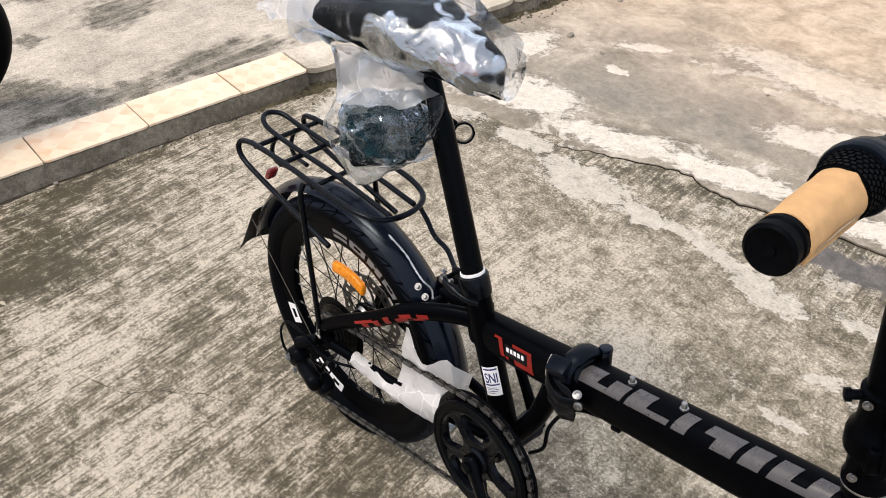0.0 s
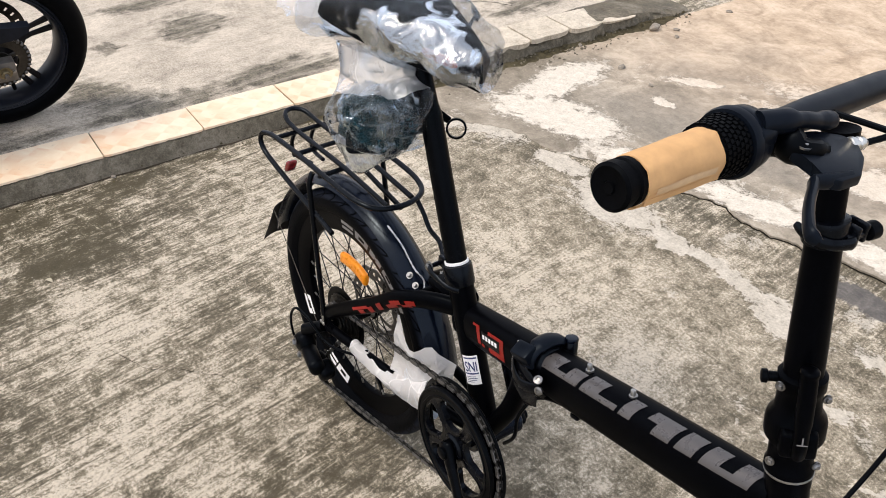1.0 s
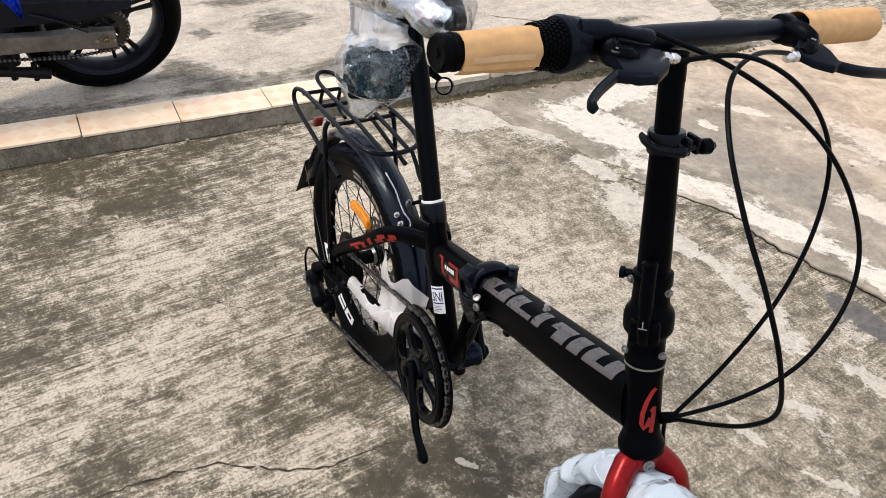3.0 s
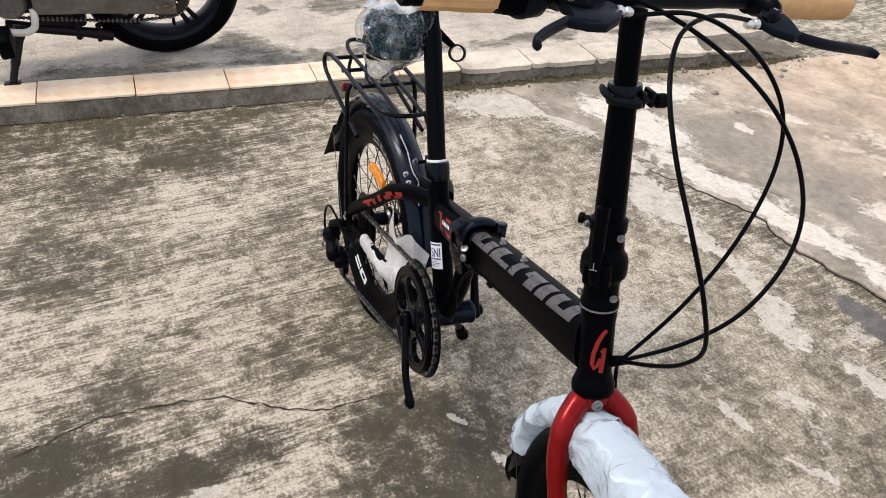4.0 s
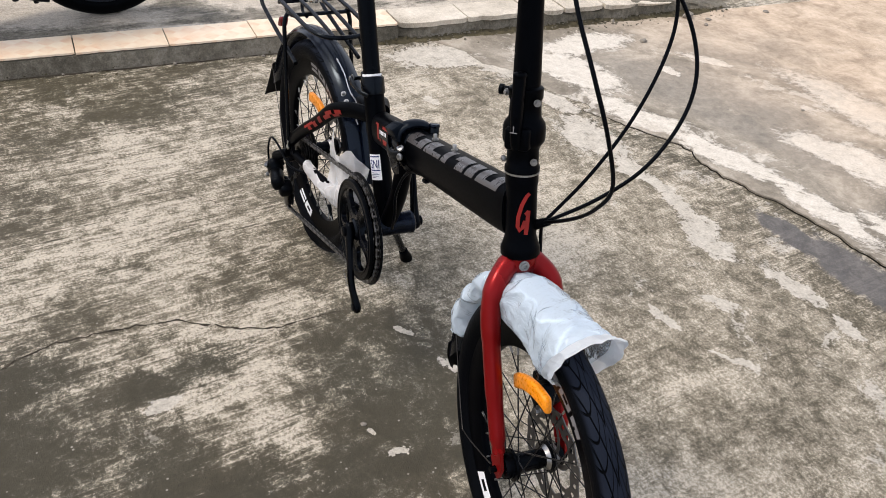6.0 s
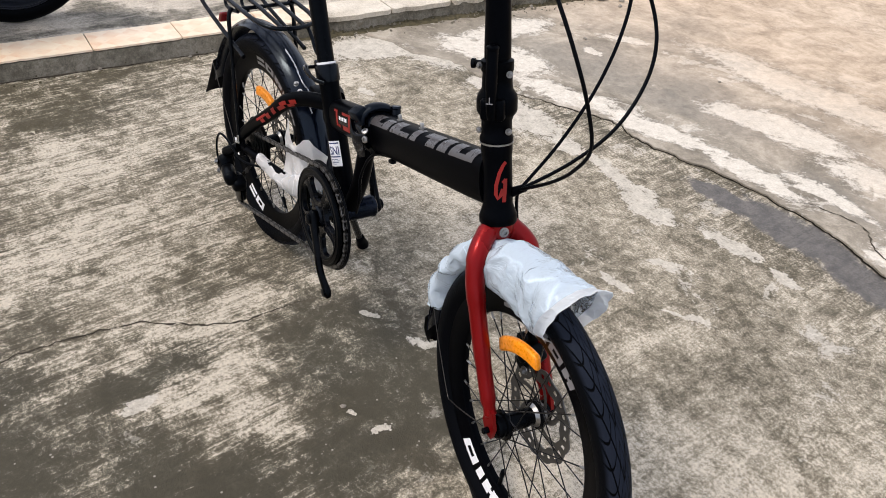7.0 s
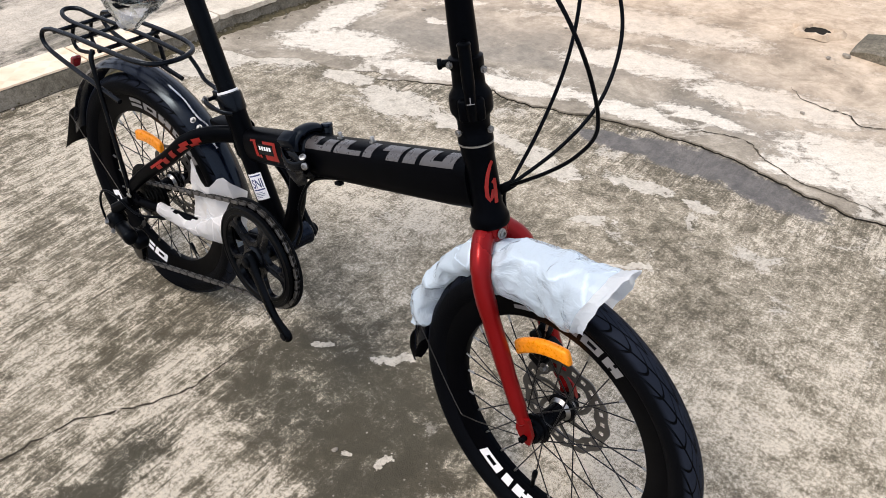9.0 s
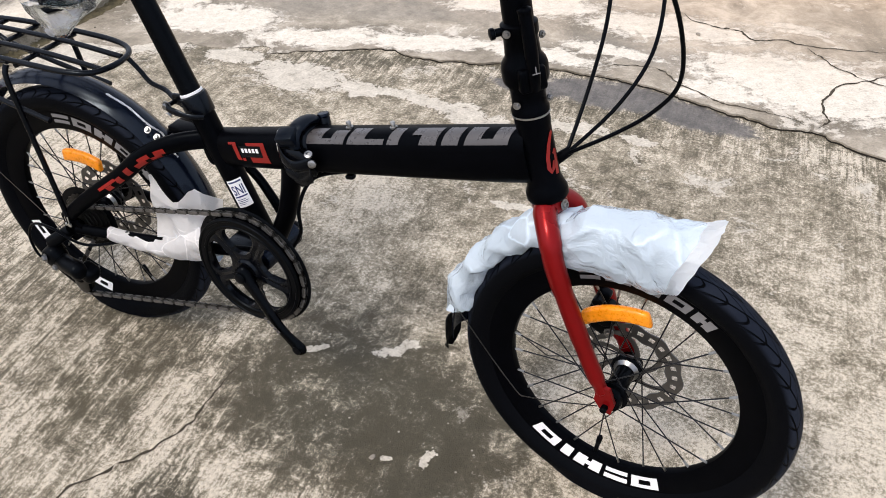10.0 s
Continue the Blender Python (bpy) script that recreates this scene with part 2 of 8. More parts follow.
def film(name, tint, haze, gloss, scale, milky=0.0, rough=0.16, through_=0.5, shy=0.475):
    """Thin plastic film: clear or milky, whiter along its sharp creases, with facets that glint and painted patches of
    glare.
    """
    mat, nt, bsdf = tree(name)
    nt.nodes.remove(bsdf)
    out = nt.nodes["Material Output"]
    pos = node(nt, "TexCoord").outputs["Object"]
    sway = node(nt, "TexNoise", [("Vector", pos), ("Scale", scale * 0.5), ("Detail", 3.0)]).outputs["Color"]
    bent = node(nt, "VectorMath", [(0, pos), (1, node(nt, "VectorMath", [(0, sway), (1, (1.1 / scale,) * 3)], operation="MULTIPLY").outputs[0])], operation="ADD").outputs[0]
    facet = node(nt, "TexVoronoi", [("Vector", bent), ("Scale", scale)]).outputs["Distance"]
    edges = node(nt, "TexVoronoi", [("Vector", bent), ("Scale", scale)], feature="DISTANCE_TO_EDGE").outputs["Distance"]
    keep = node(nt, "MapRange", [("Value", noise_of(nt, pos, scale * 0.7, 3)), ("From Min", 0.46), ("From Max", 0.58)]).outputs[0]
    ridge = math_of(nt, "MULTIPLY", node(nt, "MapRange", [("Value", edges), ("From Min", 0.035), ("From Max", 0.0)]).outputs[0], keep)
    fine = noise_of(nt, bent, scale * 2.6, 4, 0.6, 0.6)
    bump = node(nt, "Bump", [("Height", math_of(nt, "ADD", facet, math_of(nt, "MULTIPLY", fine, 0.35))), ("Strength", 0.75), ("Distance", 0.35 / scale)]).outputs[0]
    clear = node(nt, "BsdfTransparent", [("Color", (0.965, 0.97, 0.98, 1))])
    white = node(nt, "BsdfDiffuse", [("Color", tint), ("Normal", bump)])
    lit = node(nt, "BsdfTranslucent", [("Color", tint), ("Normal", bump)])
    body = node(nt, "MixShader", [(0, through_), (1, white.outputs[0]), (2, lit.outputs[0])])
    amount = math_of(nt, "ADD", math_of(nt, "MULTIPLY", ridge, haze), milky, True)
    base = node(nt, "MixShader", [(0, amount), (1, clear.outputs[0]), (2, body.outputs[0])])
    shine = node(nt, "BsdfGlossy", [("Color", (0.86, 0.93, 1, 1)), ("Roughness", rough), ("Normal", bump)])
    fres = node(nt, "Fresnel", [("IOR", 1.5), ("Normal", bump)])
    # noise patches push the shine far above Fresnel to paint in glare
    last = node(nt, "MixShader", [(0, math_of(nt, "MULTIPLY", fres.outputs[0], node(nt, "MapRange", [("Value", noise_of(nt, bent, scale * 0.55, 3, 0.6)), ("From Min", shy), ("From Max", shy + 0.025), ("To Min", gloss * 0.05), ("To Max", gloss)]).outputs[0], True)), (1, base.outputs[0]), (2, shine.outputs[0])])
    nt.links.new(last.outputs[0], out.inputs[0])
    return mat


TREAD = tread_rubber()
CLEAR = film("clear_plastic_film", (0.85, 0.90, 1.0, 1), 0.16, 8.0, 13, 0.006, 0.18, 0.5, 0.515)
CLOUDY = film("cloudy_bag_film", (0.92, 0.93, 0.97, 1), 0.14, 1.6, 14, 0.30, 0.25, 0.4)
BAG = film("thin_bag_film", (0.90, 0.93, 0.98, 1), 0.10, 0.5, 12, 0.015, 0.2)
GLINT_FILM = film("glint_white_film", (0.84, 0.85, 0.88, 1), 0.15, 0.7, 24, 0.62)

# ---- ground, kerb and upper slab ----
# zones of the yard's wear and painted shade, each a ragged blot: x, y, half length, half width, turn
PATCHES = [  # bright cement skins
    (-0.24, 0.905, 0.155, 0.080, 0.05), (-0.05, 0.925, 0.07, 0.035, -0.3), (0.12, 0.935, 0.12, 0.030, 0.0), (0.31, 0.915, 0.13, 0.050, -0.12),
    (0.56, 0.965, 0.10, 0.030, 0.05), (0.75, 0.985, 0.07, 0.020, 0.0), (0.57, 0.765, 0.055, 0.024, 0.5), (0.745, 0.665, 0.036, 0.014, 0.6), (0.71, 0.640, 0.020, 0.009, 0.6),
    (0.57, 0.60, 0.045, 0.014, 0.4), (-0.98, 0.70, 0.12, 0.16, 0.0), (-0.80, 0.88, 0.14, 0.06, 0.5), (-0.50, 0.93, 0.09, 0.05, 0.3),
    (-0.62, 0.55, 0.045, 0.016, 0.3), (0.56, 0.095, 0.040, 0.018, 0.4), (0.41, 0.04, 0.022, 0.012, 0.8), (0.66, -0.145, 0.007, 0.009, 0.0), (0.72, -0.11, 0.012, 0.022, 0.3), (0.47, -0.47, 0.02, 0.03, 0.2),
]
LIGHTER = [  # worn to a pale, pitted crust
    (-0.12, -0.42, 0.12, 0.20, 0.15), (0.10, -0.86, 0.12, 0.20, 0.1), (-0.55, -0.36, 0.14, 0.16, 0.1), (-0.10, -0.95, 0.16, 0.24, 0.0), (0.485, -0.38, 0.04, 0.14, 0.22), (0.59, -0.27, 0.04, 0.11, 0.25), (0.28, -0.28, 0.10, 0.20, 0.2),
    (1.32, 0.20, 0.26, 0.36, 0.1), (1.24, 0.52, 0.18, 0.20, 0.4), (1.15, 0.02, 0.16, 0.16, 0.0), (0.98, 0.13, 0.10, 0.10, 0.0), (0.05, 0.50, 0.25, 0.20, 0.2), (-0.60, 0.25, 0.30, 0.20, 0.0), (-0.2, 0.45, 0.3, 0.18, 0.2),
]
DARKER = [  # thin algae and grime, plus soft shade painted in under the bicycle
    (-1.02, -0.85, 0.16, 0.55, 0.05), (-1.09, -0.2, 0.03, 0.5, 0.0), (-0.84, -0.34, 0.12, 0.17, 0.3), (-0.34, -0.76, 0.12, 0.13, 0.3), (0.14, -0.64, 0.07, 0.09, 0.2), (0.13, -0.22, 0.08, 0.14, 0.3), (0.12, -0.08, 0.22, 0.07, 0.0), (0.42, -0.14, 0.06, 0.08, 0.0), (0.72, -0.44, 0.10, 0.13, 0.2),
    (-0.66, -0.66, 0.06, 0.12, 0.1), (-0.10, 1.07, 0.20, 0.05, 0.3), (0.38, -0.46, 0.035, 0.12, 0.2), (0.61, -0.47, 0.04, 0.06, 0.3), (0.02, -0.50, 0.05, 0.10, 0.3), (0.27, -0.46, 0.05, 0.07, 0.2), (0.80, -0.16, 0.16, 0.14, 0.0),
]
DEEPER = [(0.56, -0.80, 0.27, 0.26, 0.0), (0.34, -0.72, 0.11, 0.10, 0.0), (0.60, -0.04, 0.27, 0.15, 0.1), (0.50, -0.12, 0.13, 0.10, 0.0), (0.40, -0.43, 0.05, 0.14, 0.2), (0.64, -0.50, 0.10, 0.08, 0.3), (0.76, -0.40, 0.10, 0.13, 0.2), (0.76, -0.18, 0.12, 0.12, 0.0)]  # thick dark algae, plus soft shade painted in under the bicycle and camera
SMOOTHER = [(1.32, 0.35, 0.45, 0.55, 0.0), (0.72, 0.10, 0.50, 0.30, 0.1), (1.02, 0.48, 0.30, 0.22, 0.3), (0.20, 0.36, 0.45, 0.22, 0.1), (0.50, 0.75, 0.9, 0.32, 0.0), (0.56, -0.80, 0.22, 0.22, 0.0), (-0.5, 0.7, 0.4, 0.3, 0.0)]  # trowelled, no broom lines
DAMP = [(0.40, 1.14, 0.14, 0.045, 0.15), (0.60, 1.18, 0.20, 0.075, 0.05), (0.84, 1.15, 0.16, 0.055, -0.1)]
SLAB_PALE = [  # flaked white skin on the far slab
    (-0.74, 1.10, 0.26, 0.12, 0.35), (-0.34, 1.14, 0.22, 0.065, 0.42), (-0.02, 1.235, 0.22, 0.060, 0.2), (0.32, 1.31, 0.20, 0.050, 0.15), (-0.93, 1.30, 0.09, 0.22, 0.2),
    (1.06, 1.43, 0.34, 0.17, -0.05), (0.86, 1.29, 0.14, 0.05, 0.0), (0.62, 1.64, 0.30, 0.10, 0.2), (0.15, 1.62, 0.28, 0.09, 0.3), (-0.66, 1.69, 0.10, 0.035, 0.5), (-0.05, 1.95, 0.5, 0.12, 0.1), (0.5, 1.42, 0.16, 0.04, 0.1), (-0.6, 1.48, 0.05, 0.03, 0.3),
]
SLAB_GREY = [(-0.45, 1.98, 0.32, 0.16, 0.3), (-0.25, 1.58, 0.32, 0.11, 0.2), (-0.86, 2.08, 0.30, 0.18, 0.0), (-0.50, 1.45, 0.30, 0.16, 0.6), (-0.10, 1.45, 0.30, 0.08, 0.3), (-0.75, 1.80, 0.25, 0.16, 0.2), (0.60, 1.44, 0.22, 0.06, 0.0), (0.45, 1.75, 0.4, 0.06, 0.2)]


def blobs(nt, pos, spots, scale, reach, detail, soft):
    """A mask of ragged blots."""
    warp = node(nt, "TexNoise", [("Vector", pos), ("Scale", scale), ("Detail", 6.0), ("Roughness", 0.65)]).outputs["Color"]
    shift = node(nt, "VectorMath", [(0, node(nt, "VectorMath", [(0, warp), (1, (0.5, 0.5, 0.5))], operation="SUBTRACT").outputs[0]), (1, (reach, reach, 0))], operation="MULTIPLY").outputs[0]
    bent = node(nt, "VectorMath", [(0, pos), (1, shift)], operation="ADD").outputs[0]
    px, py, _ = node(nt, "SeparateXYZ", [(0, bent)]).outputs

    def madd(p, q, r):
        return node(nt, "Math", [(0, p), (1, q), (2, r)], operation="MULTIPLY_ADD").outputs[0]

    near = None
    for x, y, a, b, turn in spots:
        c, s = math.cos(turn), math.sin(turn)
        u = madd(py, s / a, madd(px, c / a, -(x * c + y * s) / a))
        v = madd(py, c / b, madd(px, -s / b, (x * s - y * c) / b))
        far = madd(u, u, math_of(nt, "MULTIPLY", v, v))
        near = far if near is None else math_of(nt, "MINIMUM", near, far)
    near = math_of(nt, "SQRT", near)
    edge = math_of(nt, "ADD", near, math_of(nt, "MULTIPLY", math_of(nt, "SUBTRACT", detail, 0.5), 1.1))
    return node(nt, "MapRange", [("Value", edge), ("From Min", 1.0 + soft), ("From Max", 1.0 - soft)]).outputs[0]


def texture_tools(nt, pos):
    """Short forms: a value about zero, a noise drawn out along a heading, a soft step."""
    def off(v, k):
        return math_of(nt, "MULTIPLY", math_of(nt, "SUBTRACT", v, 0.5), k)

    def swept(angle, along, across, detail, rough, distort=0.0):
        at = node(nt, "Mapping", [("Vector", pos), ("Rotation", (0, 0, radians(angle))), ("Scale", (along, across, 1))])
        at.vector_type = "TEXTURE"
        return noise_of(nt, at.outputs[0], 1.0, detail, rough, distort)

    def step(v, low, high, to0=0.0, to1=1.0):
        n = node(nt, "MapRange", [("Value", v), ("From Min", low), ("From Max", high), ("To Min", to0), ("To Max", to1)])
        return n.outputs[0]

    def total(*terms):
        out = terms[0]
        for t in terms[1:]:
            out = math_of(nt, "ADD", out, t)
        return out

    def times(*terms):
        out = terms[0]
        for t in terms[1:]:
            out = math_of(nt, "MULTIPLY", out, t)
        return out
    return off, swept, step, total, times


def broomed_concrete():
    """The old yard: broom ridges worn to a pale pitted crust, darker between them, bright cement skins, damp along the
    joint, soft shade painted in under the bicycle.
    """
    mat, nt, bsdf = tree("old_broomed_concrete")
    pos = node(nt, "TexCoord").outputs["Object"]
    off, swept, step, total, times = texture_tools(nt, pos)
    x, y, _ = node(nt, "SeparateXYZ", [(0, pos)]).outputs
    cloud = noise_of(nt, pos, 1.6, 6, 0.6, 0.4)
    blot = noise_of(nt, pos, 6.0, 8, 0.66, 0.5)
    crust = noise_of(nt, pos, 27, 9, 0.70, 0.4)
    grain = noise_of(nt, pos, 150, 6, 0.72)
    dust = noise_of(nt, pos, 520, 3, 0.7)
    ridge = swept(99, 0.075, 0.0135, 7, 0.68, 0.3)
    rut = swept(98, 0.19, 0.0056, 4, 0.6, 0.3)
    band = swept(99, 0.50, 0.075, 6, 0.62, 0.3)
    ragged = total(blot, off(crust, 0.7), off(band, 0.5))
    light = blobs(nt, pos, LIGHTER, 3.2, 0.30, ragged, 0.6)
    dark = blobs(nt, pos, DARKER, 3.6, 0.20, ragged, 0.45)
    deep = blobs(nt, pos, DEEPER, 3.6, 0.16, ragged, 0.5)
    plain = blobs(nt, pos, SMOOTHER, 2.6, 0.30, blot, 0.40)
    broom = step(plain, 0.0, 1.0, 1.0, 0.28)
    # how much of the pale crust is left
    cover = total(0.503, off(cloud, 0.26), off(blot, 0.50), times(light, 0.085), times(dark, -0.085), times(deep, -0.17))
    lines = total(off(ridge, 1.45), off(rut, 0.85))
    fine = total(off(crust, 1.45), off(grain, 1.45), off(dust, 1.4))
    relief = total(times(lines, broom), times(fine, step(plain, 0.0, 1.0, 1.0, 0.85)), times(off(band, 0.8), broom))
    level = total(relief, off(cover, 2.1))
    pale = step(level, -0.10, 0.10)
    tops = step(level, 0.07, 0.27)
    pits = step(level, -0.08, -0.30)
    ground_tone = ramp(nt, total(cloud, off(crust, 0.5), off(grain, 0.5)), [(0.30, (0.137, 0.118, 0.082)), (0.50, (0.214, 0.185, 0.135)), (0.70, (0.295, 0.256, 0.192))])
    # dark tones of the grime, also used for the painted shade
    grime_shade = ramp(nt, total(crust, off(grain, 0.9)), [(0.32, (0.064, 0.058, 0.040)), (0.66, (0.170, 0.153, 0.113))])
    col = blend(nt, math_of(nt, "MAXIMUM", times(dark, 0.5), times(deep, 0.9)), ground_tone, grime_shade)
    brown = step(noise_of(nt, pos, 2.3, 5, 0.6, 0.5), 0.52, 0.66)
    col = blend(nt, times(brown, 0.40), col, (0.098, 0.080, 0.043, 1))
    trowelled = ramp(nt, total(blot, off(crust, 1.1), off(grain, 1.0), off(dust, 0.6)), [(0.30, (0.190, 0.163, 0.117)), (0.50, (0.300, 0.260, 0.194)), (0.70, (0.425, 0.372, 0.286))])
    col = blend(nt, times(plain, step(deep, 0.0, 1.0, 0.7, 0.0)), col, trowelled)
    moss = times(step(total(x, off(blot, 0.9), off(crust, 0.3)), -0.66, -0.92), step(y, -0.12, -0.42))
    col = blend(nt, times(moss, 0.6), col, ramp(nt, total(crust, off(grain, 0.6)), [(0.3, (0.060, 0.050, 0.024)), (0.7, (0.150, 0.126, 0.072))]))
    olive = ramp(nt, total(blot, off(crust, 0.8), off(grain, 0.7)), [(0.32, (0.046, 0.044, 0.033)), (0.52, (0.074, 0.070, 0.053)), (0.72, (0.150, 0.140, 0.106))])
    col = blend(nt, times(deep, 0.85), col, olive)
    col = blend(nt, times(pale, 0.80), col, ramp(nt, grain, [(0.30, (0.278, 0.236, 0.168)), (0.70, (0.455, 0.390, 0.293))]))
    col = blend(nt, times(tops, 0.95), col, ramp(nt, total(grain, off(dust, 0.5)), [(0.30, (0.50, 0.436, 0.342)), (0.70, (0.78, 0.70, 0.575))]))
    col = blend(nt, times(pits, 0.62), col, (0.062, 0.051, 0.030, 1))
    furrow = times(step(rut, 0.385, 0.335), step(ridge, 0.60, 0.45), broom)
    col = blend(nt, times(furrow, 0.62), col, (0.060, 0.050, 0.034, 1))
    # small pale chips and dark pocks all over
    cell = node(nt, "TexVoronoi", [("Vector", pos), ("Scale", 58.0)])
    chip = times(step(cell.outputs["Distance"], 0.16, 0.09), step(noise_of(nt, pos, 21, 3), 0.53, 0.60))
    col = blend(nt, times(chip, 0.65), col, (0.50, 0.46, 0.39, 1))
    hole = times(step(node(nt, "TexVoronoi", [("Vector", pos), ("Scale", 95.0)]).outputs["Distance"], 0.17, 0.10), step(noise_of(nt, pos, 17, 3), 0.52, 0.60))
    col = blend(nt, times(hole, 0.6), col, (0.045, 0.04, 0.03, 1))
    # cement skins and their crumbs
    ragged_skin = total(crust, off(grain, 0.55), off(swept(20, 0.06, 0.016, 4, 0.6), 0.4))
    skins = blobs(nt, pos, PATCHES, 7.0, 0.13, blot, 0.45)
    skins = step(total(skins, off(ragged_skin, 1.7)), 0.50, 0.60)
    flakes = step(total(noise_of(nt, pos, 7.5, 10, 0.70, 0.6), off(grain, 0.22), step(y, 0.15, 0.85, -0.055, 0.0)), 0.590, 0.620)
    skins = math_of(nt, "MAXIMUM", skins, times(flakes, step(y, 0.05, 0.6, 0.35, 0.9)))
    white = ramp(nt, total(grain, off(crust, 0.9)), [(0.28, (0.36, 0.325, 0.265)), (0.46, (0.58, 0.525, 0.44)), (0.70, (0.73, 0.675, 0.585))])
    col = blend(nt, times(skins, 0.92), col, white)
    wet = blobs(nt, pos, DAMP, 7.0, 0.10, crust, 0.12)
    col = blend(nt, times(wet, 0.9), col, ramp(nt, total(crust, off(grain, 0.5)), [(0.3, (0.088, 0.082, 0.079)), (0.7, (0.165, 0.152, 0.143))]))
    nt.links.new(col, bsdf.inputs["Base Color"])
    nt.links.new(total(times(grain, 0.25), times(wet, -0.22), 0.62), bsdf.inputs["Roughness"])
    bsdf.inputs["Specular IOR Level"].default_value = 0.25
    high = total(times(relief, 0.8), times(skins, 0.5), times(hole, -0.6), times(grain, 0.4))
    nt.links.new(node(nt, "Bump", [("Height", high), ("Strength", 0.8), ("Distance", 0.0035)]).outputs[0], bsdf.inputs["Normal"])
    return mat


def slab_concrete():
    """The far slab: smooth grey cement, its white skin flaking off, sandy soil trodden over it further out, warm
    sunlight painted into its tan.
    """
    mat, nt, bsdf = tree("cracked_pale_concrete")
    pos = node(nt, "TexCoord").outputs["Object"]
    off, swept, step, total, times = texture_tools(nt, pos)
    y = node(nt, "SeparateXYZ", [(0, pos)]).outputs[1]
    cloud = noise_of(nt, pos, 1.9, 6, 0.6, 0.5)
    blot = noise_of(nt, pos, 7.0, 9, 0.68, 0.6)
    crust = noise_of(nt, pos, 38, 8, 0.70, 0.3)
    grain = noise_of(nt, pos, 170, 5, 0.72)
    comb = swept(38, 0.09, 0.0085, 5, 0.64, 0.2)
    col = ramp(nt, total(cloud, off(blot, 0.8), off(crust, 0.35), off(grain, 0.4)), [(0.32, (0.165, 0.142, 0.108)), (0.50, (0.285, 0.247, 0.194)), (0.68, (0.45, 0.396, 0.322))])
    grey = blobs(nt, pos, SLAB_GREY, 3.4, 0.20, total(blot, off(crust, 0.3)), 0.35)
    col = blend(nt, times(grey, 0.75), col, ramp(nt, total(crust, off(grain, 0.5)), [(0.3, (0.175, 0.155, 0.126)), (0.7, (0.285, 0.254, 0.212))]))
    left = blobs(nt, pos, SLAB_PALE, 5.0, 0.20, blot, 0.55)
    left = step(total(left, off(crust, 1.2), off(grain, 0.45), off(comb, 0.5), off(blot, 1.0)), 0.46, 0.68)
    spots = step(total(noise_of(nt, pos, 3.4, 10, 0.68, 0.8), off(crust, 0.16), times(grey, -0.10)), 0.555, 0.585)
    left = math_of(nt, "MAXIMUM", left, times(spots, 0.75))
    white = ramp(nt, total(grain, off(crust, 0.8), off(comb, 0.35)), [(0.26, (0.44, 0.395, 0.325)), (0.46, (0.61, 0.555, 0.47)), (0.70, (0.74, 0.685, 0.60))])
    col = blend(nt, times(left, 0.92), col, white)
    # sandy tan further out, with warm sunlight put into the colour
    reach = total(y, times(blot, 0.35), times(cloud, 0.9))
    sandy = step(reach, 2.02, 2.85)
    tan = ramp(nt, total(blot, off(crust, 0.5)), [(0.32, (0.34, 0.250, 0.170)), (0.5, (0.52, 0.400, 0.285)), (0.68, (0.67, 0.535, 0.400))])
    col = blend(nt, times(sandy, 0.88), col, tan)
    speck = times(step(node(nt, "TexVoronoi", [("Vector", pos), ("Scale", 42.0)]).outputs["Distance"], 0.13, 0.07), step(noise_of(nt, pos, 5.5, 4), 0.54, 0.62))
    col = blend(nt, times(speck, 0.6), col, (0.11, 0.092, 0.07, 1))
    nt.links.new(col, bsdf.inputs["Base Color"])
    nt.links.new(total(times(grain, 0.25), 0.62), bsdf.inputs["Roughness"])
    bsdf.inputs["Specular IOR Level"].default_value = 0.25
    high = total(times(left, 0.55), times(crust, 0.6), times(grain, 0.5), times(comb, times(left, 0.5)), times(speck, -0.5))
    nt.links.new(node(nt, "Bump", [("Height", high), ("Strength", 0.8), ("Distance", 0.003)]).outputs[0], bsdf.inputs["Normal"])
    return mat


